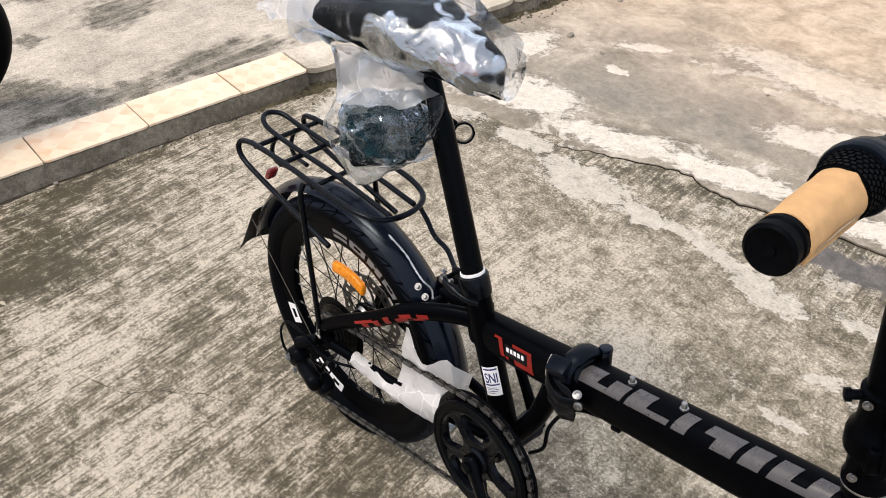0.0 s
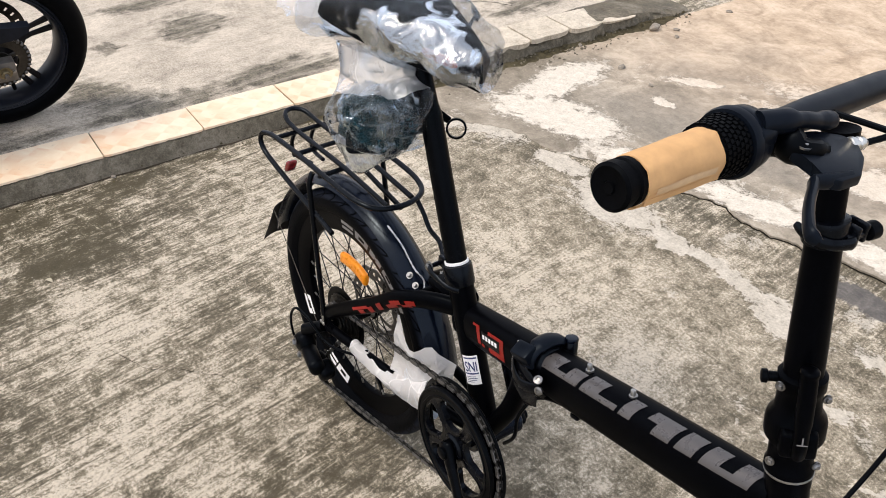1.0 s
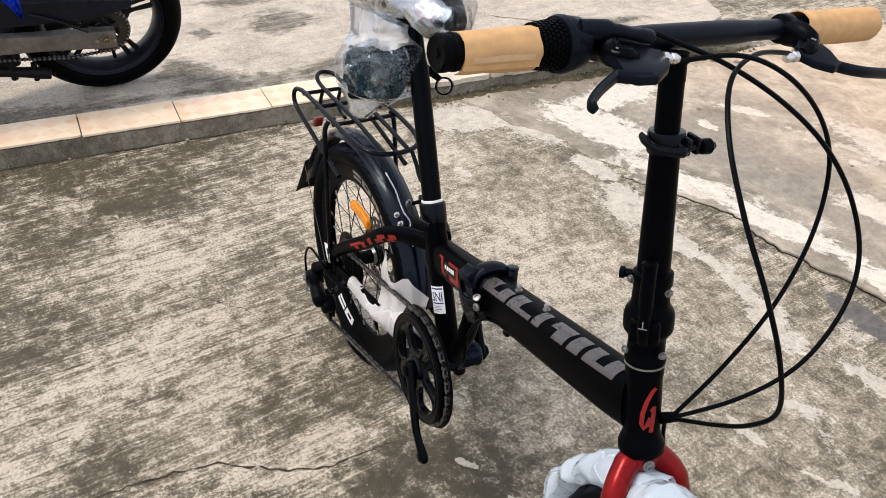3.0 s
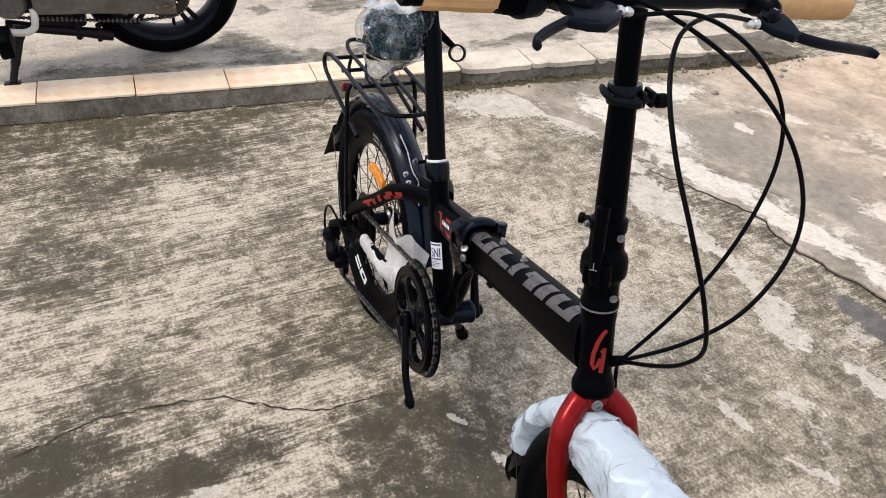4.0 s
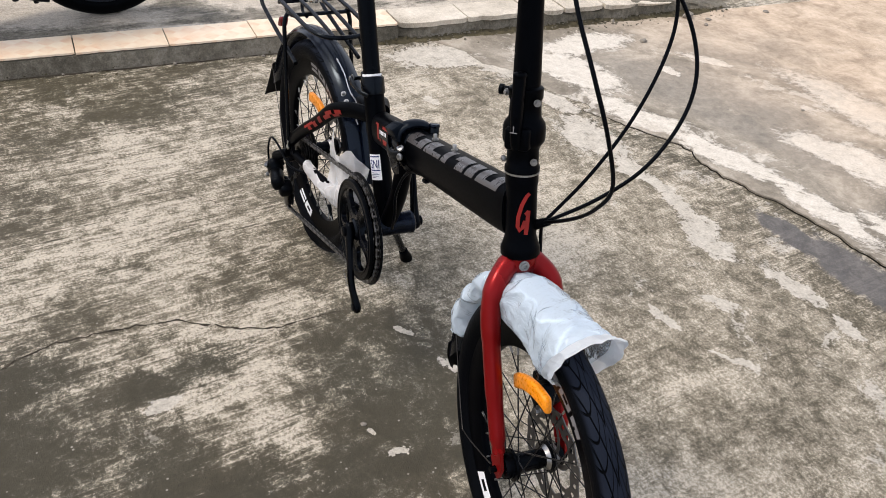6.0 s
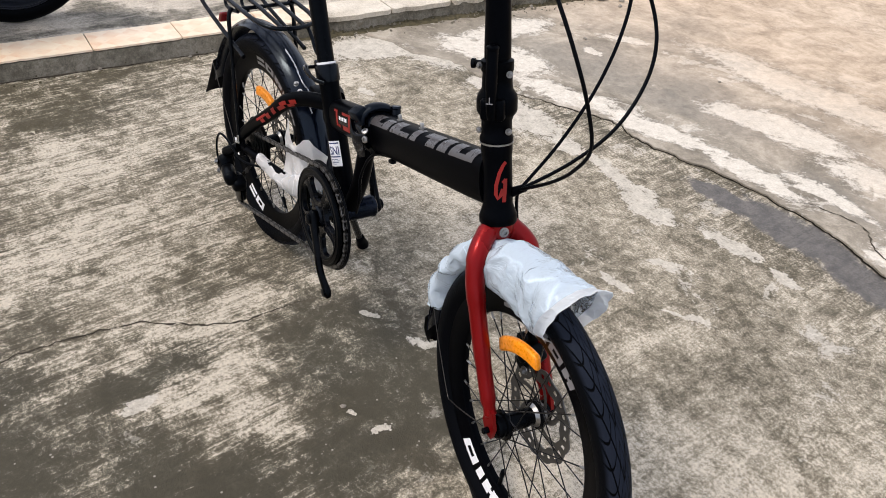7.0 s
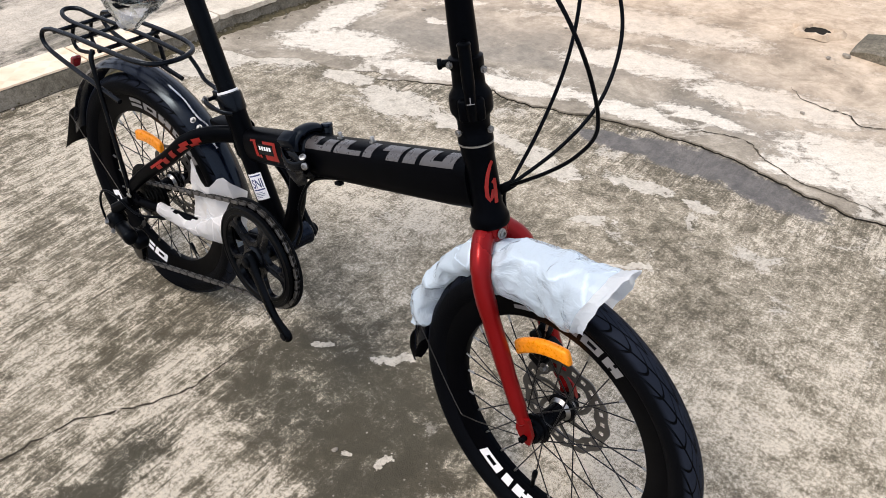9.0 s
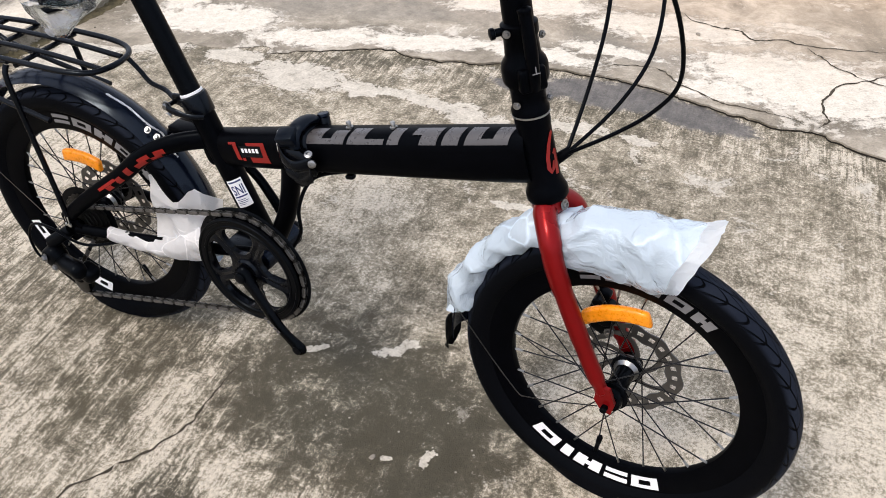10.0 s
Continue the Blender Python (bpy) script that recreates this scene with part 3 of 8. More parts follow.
def concrete(name, dark, mid, pale, brush, stains=(), rough_mix=1.0, fine=0.5):
    """Plainer old concrete: faint broom lines, crusty mottles, grime and pits."""
    mat, nt, bsdf = tree(name)
    pos = node(nt, "TexCoord").outputs["Object"]
    off, swept, step, total, times = texture_tools(nt, pos)
    streak = swept(98, 0.30, 0.05, 9, 0.72, 0.3)
    thread = swept(97, 0.16, 0.0085, 6, 0.70, 0.15)
    blot = noise_of(nt, pos, 2.1, 7, 0.62, 0.4)
    crust = noise_of(nt, pos, 15, 10, 0.74, 0.3)
    grain = noise_of(nt, pos, 75, 6, 0.75)
    fines = noise_of(nt, pos, 230, 4, 0.7)
    lines = total(off(streak, 0.8), off(thread, 0.45))
    tone = total(0.5, off(blot, 0.55 * rough_mix), off(crust, 0.5 * rough_mix), off(grain, 0.42 * rough_mix), times(lines, brush), off(step(fines, 0.40, 0.60), 0.16 * fine))
    col = ramp(nt, tone, [(0.34, dark), (0.5, mid), (0.64, pale)])
    cell = node(nt, "TexVoronoi", [("Vector", pos), ("Scale", 75.0)]).outputs["Distance"]
    chip = times(step(cell, 0.2, 0.12), step(noise_of(nt, pos, 9, 4), 0.5, 0.6))
    col = blend(nt, times(chip, 0.45), col, (dark[0], dark[1], dark[2], 1))
    grime = step(noise_of(nt, pos, 1.1, 6, 0.62, 0.6), 0.5, 0.68)
    col = blend(nt, times(grime, 0.25), col, (dark[0] * 0.9, dark[1] * 0.9, dark[2] * 0.9, 1))
    if stains:
        spread = blobs(nt, pos, stains, 5.0, 0.3, total(crust, off(streak, 1.2)), 0.28)
        moss = ramp(nt, total(crust, off(grain, 0.6), off(fines, 0.8)), [(0.36, (0.030, 0.027, 0.018)), (0.62, (0.16, 0.142, 0.105))])
        col = blend(nt, times(spread, step(streak, 0.45, 0.62, 0.9, 0.4)), col, moss)
    nt.links.new(col, bsdf.inputs["Base Color"])
    nt.links.new(total(times(grain, 0.25), 0.62), bsdf.inputs["Roughness"])
    bsdf.inputs["Specular IOR Level"].default_value = 0.25
    high = total(times(grain, 0.6), times(crust, 0.7), times(fines, 0.2), times(lines, brush))
    nt.links.new(node(nt, "Bump", [("Height", high), ("Strength", 0.8), ("Distance", 0.004)]).outputs[0], bsdf.inputs["Normal"])
    return mat


UPPER_STAINS = [(-1.37, 0.06, 0.05, 0.30, 0.1), (-1.44, -0.08, 0.09, 0.12, 0.2), (-1.58, -0.11, 0.12, 0.09, 0.4), (-1.40, 0.42, 0.08, 0.22, 0.1), (-1.95, 0.35, 0.10, 0.13, 0.3), (-2.25, 0.33, 0.08, 0.2, 0.2), (-1.36, -0.6, 0.05, 0.4, 0.0), (-1.86, 0.02, 0.05, 0.06, 0.3), (-1.41, 0.98, 0.05, 0.30, 0.1), (-1.46, 1.55, 0.06, 0.22, 0.0)]
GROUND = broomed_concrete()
SLAB = slab_concrete()
UPPER = concrete("worn_yard_concrete", (0.20, 0.172, 0.138), (0.47, 0.415, 0.340), (0.68, 0.605, 0.505), 0.26, stains=UPPER_STAINS, rough_mix=0.62, fine=0.8)
MORTAR = concrete("grey_mortar", (0.060, 0.052, 0.037), (0.140, 0.122, 0.090), (0.26, 0.230, 0.180), 0.1)

EDGE_X = -1.145   # face of the kerb
STEP = 0.062      # its height

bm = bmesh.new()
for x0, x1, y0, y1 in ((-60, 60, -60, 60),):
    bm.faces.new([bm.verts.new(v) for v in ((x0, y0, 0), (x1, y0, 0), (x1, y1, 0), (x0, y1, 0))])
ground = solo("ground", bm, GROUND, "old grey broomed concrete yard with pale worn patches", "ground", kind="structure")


def jagged(pts, steps, amount, seed):
    """A broken edge through the points."""
    line = catmull([(x, y, 0) for x, y in pts], steps)
    return [(p.x + amount * noise.noise((p.x * 14 + seed, p.y * 14, 0)) + amount * 0.6 * noise.noise((p.x * 45, p.y * 45, seed)),
             p.y + amount * noise.noise((p.x * 14, p.y * 14, seed + 5)) + amount * 0.6 * noise.noise((p.x * 45, p.y * 45, seed + 9))) for p in line]


CRACK = [(-1.128, 0.70), (-1.02, 0.80), (-0.86, 0.84), (-0.74, 0.93), (-0.62, 0.95), (-0.45, 1.01), (-0.39, 1.00), (-0.13, 1.15), (0.03, 1.15), (0.19, 1.19), (0.33, 1.235), (0.56, 1.26), (0.78, 1.235), (0.98, 1.195), (1.15, 1.20), (1.4, 1.12), (2.2, 1.0), (6, 0.8)]
CRACK_LINE = jagged(CRACK, 14, 0.018, 3.0)
bm = bmesh.new()
top = [bm.verts.new((x, y, 0.0008 + 0.0062 * min(1, max(0, (x + 0.60) / 0.7)))) for x, y in CRACK_LINE]
low = [bm.verts.new((x, y + 0.004, -0.02)) for x, y in CRACK_LINE]
far = [bm.verts.new((x * (1 + 0.3 * i / len(CRACK_LINE)), 7.0, 0.007)) for i, (x, y) in enumerate(CRACK_LINE)]
for i in range(len(top) - 1):
    bm.faces.new((top[i], top[i + 1], far[i + 1], far[i]))
    bm.faces.new((low[i], low[i + 1], top[i + 1], top[i]))
side = [bm.verts.new((-1.128, 0.70, -0.02)), bm.verts.new((far[0].co.x, 7.0, -0.02))]
bm.faces.new((top[0], far[0], side[1], side[0]))
solo("pavement", bm, SLAB, "pale cracked concrete slab with sandy soil beyond, warm light painted in", "pavement", kind="structure", sharp=25)

# the open joint along the slab's broken edge; a flat dark strip carries its shade
DARK_GAP = coat("dark_gap", (0.02, 0.017, 0.013), 0.9, vary=0.4, grain=120, bump=0.3, spec=0.1)
bm = bmesh.new()
prev = None
for i, (x, y) in enumerate(CRACK_LINE):
    w = 0.0035 + 0.0030 * noise.noise((x * 11, y * 9, 4.0)) + 0.0025 * max(0.0, min(1.0, (x - 0.3) / 0.5))
    w *= max(0.0, min(1.0, (x + 0.5) / 0.25))
    if x < -0.54:
        continue
    row = [bm.verts.new((x, y - max(0.0004, w) - 0.0005, 0.0014)), bm.verts.new((x, y + 0.002, 0.0014))]
    if prev:
        bm.faces.new((prev[0], row[0], row[1], prev[1]))
    prev = row
solo("crack", bm, DARK_GAP, "dark open joint along the slab's broken edge", "crack", kind="structure")

# the upper yard, a low step up behind the kerb
bm = bmesh.new()
edge = jagged([(EDGE_X - 0.155, -6), (EDGE_X - 0.155, -1.5), (EDGE_X - 0.16, -0.2), (EDGE_X - 0.15, 0.9), (EDGE_X - 0.16, 1.7), (EDGE_X - 0.2, 2.12), (EDGE_X - 0.5, 2.26), (EDGE_X - 1.3, 2.4), (-9, 2.9)], 10, 0.012, 7.0)
top = [bm.verts.new((x, y, STEP - 0.004)) for x, y in edge]
low = [bm.verts.new((x, y, -0.02)) for x, y in edge]
back = [bm.verts.new((-30, -6 - 20 * (1 - i / len(edge)) + 10 * i / len(edge), STEP + 0.02)) for i in range(len(edge))]
for i in range(len(edge) - 1):
    bm.faces.new((top[i + 1], top[i], back[i], back[i + 1]))
    bm.faces.new((low[i], top[i], top[i + 1], low[i + 1]))
yard = solo("pavement", bm, UPPER, "worn concrete yard one low step above the ground", "pavement", kind="structure", sharp=25)

# fine cracks, thin dark strips laid flat on the concrete


HAIR = coat("grey_crack", (0.06, 0.05, 0.037), 0.9, vary=0.5, grain=60, bump=0.3, spec=0.1)


def crack(pts, width, seed, z=0.0012, mat=None):
    line = jagged(pts, 16, 0.013, seed)
    bm = bmesh.new()
    prev = None
    for i, (x, y) in enumerate(line):
        j, k = min(i + 1, len(line) - 1), max(i - 1, 0)
        d = Vector((line[j][0] - line[k][0], line[j][1] - line[k][1], 0)).normalized()
        side = Vector((-d.y, d.x, 0))
        taper = min(1, 5 * i / len(line), 5 * (len(line) - 1 - i) / len(line))
        w = width * (0.2 + 0.8 * taper) * max(0.12, 0.7 + 1.1 * noise.noise((i * 0.31, seed, 2)))
        row = [bm.verts.new(Vector((x, y, z)) + side * w), bm.verts.new(Vector((x, y, z)) - side * w)]
        if prev:
            bm.faces.new((prev[0], prev[1], row[1], row[0]))
        prev = row
    return solo("crack", bm, mat or HAIR, "thin dark crack in the concrete", "crack", kind="structure")


crack([(0.31, -0.9), (0.27, -0.77), (0.22, -0.66), (0.22, -0.45), (0.25, -0.37), (0.29, -0.30), (0.31, -0.24), (0.31, -0.15), (0.30, -0.06)], 0.0028, 1.0, mat=HAIR)
crack([(-0.45, -0.43), (-0.38, -0.40), (-0.33, -0.38), (-0.30, -0.33), (-0.23, -0.26), (-0.15, -0.22)], 0.0010, 2.0)
crack([(0.62, 1.76), (0.74, 1.69), (0.82, 1.70), (0.88, 1.65), (0.95, 1.68), (1.03, 1.67), (1.3, 1.74)], 0.0035, 3.0, 0.0085)
crack([(1.03, 1.67), (1.08, 1.61), (1.15, 1.56), (1.3, 1.5)], 0.003, 4.0, 0.0085)
crack([(0.50, 1.30), (0.57, 1.34), (0.67, 1.36), (0.76, 1.30), (0.85, 1.26), (0.91, 1.24), (1.0, 1.25), (1.1, 1.22)], 0.003, 5.0, 0.0085)
crack([(1.13, 1.22), (1.14, 1.28), (1.12, 1.39), (1.18, 1.5), (1.3, 1.6)], 0.004, 6.0, 0.0085)
crack([(-1.75, 1.15), (-1.62, 1.3), (-1.55, 1.42), (-1.42, 1.5)], 0.003, 7.0, STEP - 0.002)
crack([(-0.66, 1.5), (-0.55, 1.62), (-0.5, 1.85), (-0.42, 2.0)], 0.0018, 8.0)


def stone(name, p, size, seed, mat, lab):
    bm = bmesh.new()
    bmesh.ops.create_icosphere(bm, subdivisions=2, radius=1.0)
    for v in bm.verts:
        v.co *= 1 + 0.35 * noise.noise(v.co * 1.3 + Vector((seed * 7.1, 0, 0)))
        v.co = Vector((v.co.x * size[0], v.co.y * size[1], v.co.z * size[2]))
    low = min(v.co.z for v in bm.verts)
    rot = Matrix.Rotation(seed * 1.7, 4, "Z")
    for v in bm.verts:
        v.co = rot @ (v.co - Vector((0, 0, low + size[2] * 0.12)))
    return solo(name, bm, mat, lab, "pebble", group="pebbles on the ground", m=Matrix.Translation(p), sharp=35)


STONE = coat("grey_stone", (0.27, 0.24, 0.2), 0.85, vary=0.3, grain=120, bump=0.4, spec=0.2)
for k, (x, y, z, r) in enumerate(((-0.89, 1.545, 0, 0.016), (-0.73, 1.53, 0, 0.010), (-1.08, 1.90, 0, 0.026), (-1.03, 1.97, 0, 0.013), (-0.98, 1.92, 0, 0.012), (-1.05, 2.3, 0, 0.014), (-1.12, 1.55, 0, 0.012),
                                  (0.64, -0.14, 0, 0.006), (0.72, 1.62, 0.007, 0.008), (0.62, 2.05, 0.007, 0.010), (0.66, 2.1, 0.007, 0.015), (-0.2, 1.72, 0.004, 0.007), (-1.125, -0.2, 0, 0.009), (-1.12, 0.1, 0, 0.007), (-1.13, -0.55, 0, 0.006))):
    stone("pebble", (x, y, z), (r, r * 0.7, r * 0.5), k + 1, STONE, "small grey pebble on the concrete")

# dry leaf scraps
LEAF = coat("dry_leaf", (0.55, 0.5, 0.38), 0.8, vary=0.25, grain=90, bump=0.3, spec=0.2)
for x, y, turn, ln in ((0.242, 0.105, 0.5, 0.022), (0.60, 0.31, 1.2, 0.008), (-0.35, -0.25, 0.2, 0.009), (-0.741, -0.468, 0.4, 0.024)):
    bm = bmesh.new()
    rows_ = []
    for k in range(7):
        t = k / 6
        w = 0.22 * math.sin(math.pi * (0.08 + 0.9 * t)) * ln
        rows_.append([bm.verts.new((ln * (t - 0.5), s * w, 0.0015 + 0.0035 * math.sin(3 * t) + 0.002 * abs(s))) for s in (-1, 0, 1)])
    for a, b in zip(rows_, rows_[1:]):
        for j in range(2):
            bm.faces.new((a[j], a[j + 1], b[j + 1], b[j]))
    solo("dry_leaf", bm, LEAF, "curled pale dry leaf scrap on the concrete", "leaf", group="leaf scraps", m=Matrix.Translation((x, y, 0)) @ Matrix.Rotation(turn, 4, "Z"))

# broken pit in the far slab with its chipped rim, and a rough kerb piece beyond
bm = bmesh.new()
loops = []
for rad, z, f in ((0.090, 0.0075, 0.3), (0.068, 0.022, 0.35), (0.054, 0.020, 0.3), (0.046, 0.0085, 0.2)):
    loops.append([(0.5 + rad * 1.0 * math.cos(a) * (1 + f * noise.noise((math.cos(a) * 2, math.sin(a) * 2, rad * 9))), 2.25 + rad * 0.9 * math.sin(a) * (1 + f * noise.noise((math.cos(a) * 2, math.sin(a) * 2, rad * 9))), z + 0.006 * noise.noise((math.cos(a) * 3, math.sin(a) * 3, z * 50))) for a in (2 * math.pi * k / 36 for k in range(36))])
rows_ = rings(bm, loops, caps=False)
pit = solo("pit_rim", bm, SLAB, "chipped pale concrete rim of a small pit", "pit rim", kind="structure", sharp=25)
# flat dark disc drawn in place of the pit's depth
bm = bmesh.new()
lathe(bm, [(0.0, -0.016), (0.036, -0.016), (0.044, 0.0095)], 30, Matrix.Translation((0.5, 2.25, 0.0005)) @ Matrix.Rotation(math.pi / 2, 4, "X"))
solo("pit", bm, DARK_GAP, "flat dark disc in a small broken pit", "pit", kind="structure")
bm = bmesh.new()
rows_ = []
for k in range(40):
    x = 0.66 + 0.06 * k
    y0 = 2.13 - 0.02 * math.sin(k * 0.4) - 0.03 * k * 0.06
    e = 0.6 if k == 0 else 1
    rows_.append([(x, y0 + 0.012 * noise.noise((x * 9, 1, 0)), 0.0), (x, y0 + 0.01 * noise.noise((x * 13, 2, 0)), 0.035 * e + 0.008 * noise.noise((x * 8, 3, 0))), (x, y0 + 0.05, 0.05 * e + 0.01 * noise.noise((x * 11, 4, 0))), (x, y0 + 0.14, 0.052 * e + 0.01 * noise.noise((x * 7, 5, 0))), (x, y0 + 0.17, 0.0)])
rings(bm, rows_)
solo("kerb", bm, MORTAR, "rough broken grey kerb at the yard's far edge", "kerb", kind="structure", sharp=25)


def tile_glaze():
    """Cream floor tile with faint terracotta diamonds, gone chalky."""
    mat, nt, bsdf = tree("cream_tile_glaze")
    pos = node(nt, "TexCoord").outputs["Object"]
    swirl = noise_of(nt, pos, 9, 5, 0.6, 1.5)
    wash = noise_of(nt, pos, 3.2, 4, 0.6)
    rnd = node(nt, "ObjectInfo").outputs["Random"]
    base = ramp(nt, swirl, [(0.3, (0.74, 0.565, 0.39)), (0.6, (0.8, 0.675, 0.51))])
    warm = node(nt, "MapRange", [("Value", math_of(nt, "ADD", wash, math_of(nt, "MULTIPLY", rnd, 0.1))), ("From Min", 0.5), ("From Max", 0.66)]).outputs[0]
    u, v, _ = node(nt, "SeparateXYZ", [(0, pos)]).outputs
    p = math_of(nt, "SINE", math_of(nt, "MULTIPLY", math_of(nt, "ADD", u, v), 46.0))
    q = math_of(nt, "SINE", math_of(nt, "MULTIPLY", math_of(nt, "SUBTRACT", u, v), 46.0))
    lozenge = node(nt, "MapRange", [("Value", math_of(nt, "MULTIPLY", p, q)), ("From Min", -0.10), ("From Max", 0.18)]).outputs[0]
    fade = math_of(nt, "MULTIPLY", lozenge, node(nt, "MapRange", [("Value", math_of(nt, "ADD", swirl, math_of(nt, "MULTIPLY", rnd, 0.08))), ("From Min", 0.42), ("From Max", 0.62)]).outputs[0])
    col = blend(nt, math_of(nt, "MULTIPLY", warm, 0.35), base, (0.72, 0.47, 0.29, 1))
    col = blend(nt, math_of(nt, "MULTIPLY", fade, 0.8), col, (0.70, 0.43, 0.25, 1))
    dirt = node(nt, "MapRange", [("Value", noise_of(nt, pos, 40, 6, 0.75)), ("From Min", 0.6), ("From Max", 0.75)]).outputs[0]
    nt.links.new(blend(nt, math_of(nt, "MULTIPLY", dirt, 0.5), col, (0.3, 0.26, 0.2, 1)), bsdf.inputs["Base Color"])
    bsdf.inputs["Roughness"].default_value = 0.38
    return mat


TILE = tile_glaze()

# ---- kerb: mortar core with cut tiles on top, bare and broken further along ----
bm = bmesh.new()
rows_ = []
for i in range(720):
    y = -6 + i * 0.012
    wob = 0.006 * noise.noise((3.1, y * 7, 0)) + 0.004 * noise.noise((3.1, y * 25, 4))
    tall = STEP - 0.0042
    if y > 0.62:
        wob += 0.022 * noise.noise((1.0, y * 6, 2)) - 0.006
        tall = STEP - 0.004 + 0.004 * noise.noise((7, y * 9, 1))
    if y > 1.85:
        tall *= max(0.12, 1 - (y - 1.85) / 0.36)
    rough_ = 1.0 if y > 0.62 else 0.16
    chip = max(0.0, noise.noise((9, y * 13, 5)) - 0.05) * 0.075 + 0.006 * abs(noise.noise((4, y * 40, 6))) if y > 0.62 else 0.0
    x = EDGE_X + wob

    def rag(seed, f=1.0):
        return rough_ * f * (0.016 * noise.noise((seed, y * 19, 7)) + 0.012 * noise.noise((seed + 3, y * 52, 3)))
    rows_.append([(x + 0.012 + 0.006 * rough_ + rag(8), y, -0.01), (x + 0.010 + rag(2), y, tall * (0.28 + rag(21, 6))), (x + 0.004 + rag(5), y, tall * (0.62 + rag(22, 6))), (x + rag(11, 0.7) - chip * 0.5, y, tall - 0.005 - chip * 0.35), (x - 0.010 - chip + rag(11, 0.4), y, tall), (EDGE_X - 0.16, y, tall - 0.002), (EDGE_X - 0.17, y, -0.01)])
    if y > 2.18:
        break
split = next(i for i, r in enumerate(rows_) if r[0][1] > 0.605)
rings(bm, rows_[:split + 1])
kerb = solo("kerb", bm, MORTAR, "low grey mortar kerb, crumbled at its end", "kerb", kind="structure", sharp=30)

tile_meshes = []
for k in range(4):
    bm = bmesh.new()
    edge = [(-0.079, -0.1455), (-0.079, 0.1455)]
    edge += [(0.079 - 0.0016 * abs(noise.noise((k * 5.0, j * 0.9, 1))) - 0.010 * max(0.0, noise.noise((k * 3.0, j * 0.42, 6)) - 0.18) - (0.007 if j in (0, 30) and k % 2 else 0), 0.1455 - 0.291 * j / 30) for j in range(31)]
    low = [bm.verts.new((x + 0.001, y, -0.003)) for x, y in edge]
    top = [bm.verts.new((x, y, 0.003)) for x, y in edge]
    bm.faces.new(low)
    bm.faces.new(top[::-1])
    for j in range(len(edge)):
        q = (j + 1) % len(edge)
        bm.faces.new((low[j], top[j], top[q], low[q]))
    tile_meshes.append(meshed("tile", bm, TILE, 30))
for k in range(-18, 4):
    y = -0.355 + 0.295 * k
    if k == 3:
        m = Matrix.Translation((EDGE_X - 0.079, y - 0.03, STEP - 0.0005)) @ Matrix.Diagonal((1, 0.78, 1, 1))
    else:
        m = pose(EDGE_X - 0.079 + 0.003 * math.sin(k * 2.1), y, STEP - 0.0005, 0.2 * math.sin(k), 0.2 * math.cos(3 * k), 0.4 * math.sin(5 * k))
    part("tile", tile_meshes[k % 4], None, kerb, m=m)

# the kerb's bare stretch: pale worn cement blocks with dirty joints
CEMENT = concrete("pale_worn_cement", (0.26, 0.225, 0.172), (0.56, 0.495, 0.40), (0.76, 0.69, 0.58), 0.1, rough_mix=0.8)
bm = bmesh.new()
rings(bm, rows_[split:])
bare = solo("kerb", bm, MORTAR, "bare grey kerb under worn pale cement slabs", "kerb", kind="structure", sharp=30)
for k, (y0, y1) in enumerate(((0.622, 0.897), (0.903, 1.166), (1.174, 1.325), (1.334, 1.515), (1.524, 1.86))):
    bm = bmesh.new()
    n_ = int((y1 - y0) / 0.006)
    outer = []
    for j in range(n_ + 1):
        y = y0 + (y1 - y0) * j / n_
        bite = 0.030 * max(0.0, noise.noise((2.0 * k, y * 11, 3)) - 0.05) + 0.005 * abs(noise.noise((k, y * 45, 1)))
        corner = 0.012 * max(0.0, 1 - min(y - y0, y1 - y) / 0.018)
        outer.append((EDGE_X + 0.010 - bite - corner + 0.02 * noise.noise((1.0, y * 6, 2)), y))
    inner = [(EDGE_X - 0.150 + 0.008 * noise.noise((5.0, y * 9, k)), y) for y in (y1, (y0 + y1) / 2, y0)]
    edge = outer + inner
    sink = 0.0 if k < 4 else 0.016
    low = [bm.verts.new((x - 0.003, y, STEP - 0.016)) for x, y in edge]
    top = [bm.verts.new((x, y, STEP + 0.003 + 0.002 * noise.noise((x * 30, y * 20, 4)) - sink * (y - y0) / (y1 - y0))) for x, y in edge]
    bm.faces.new(low[::-1])
    bm.faces.new(top)
    for j in range(len(edge)):
        q = (j + 1) % len(edge)
        bm.faces.new((low[j], low[q], top[q], top[j]))
    bmesh.ops.recalc_face_normals(bm, faces=bm.faces[:])
    part("cement_slab", bm, CEMENT, bare, "pale worn cement slab with chipped edge")
crack([(EDGE_X + 0.012, -2.5), (EDGE_X + 0.010, -1.2), (EDGE_X + 0.016, -0.3), (EDGE_X + 0.014, 0.4), (EDGE_X + 0.02, 1.0), (EDGE_X + 0.03, 1.5), (EDGE_X + 0.03, 1.85)], 0.007, 17.0, 0.0016)

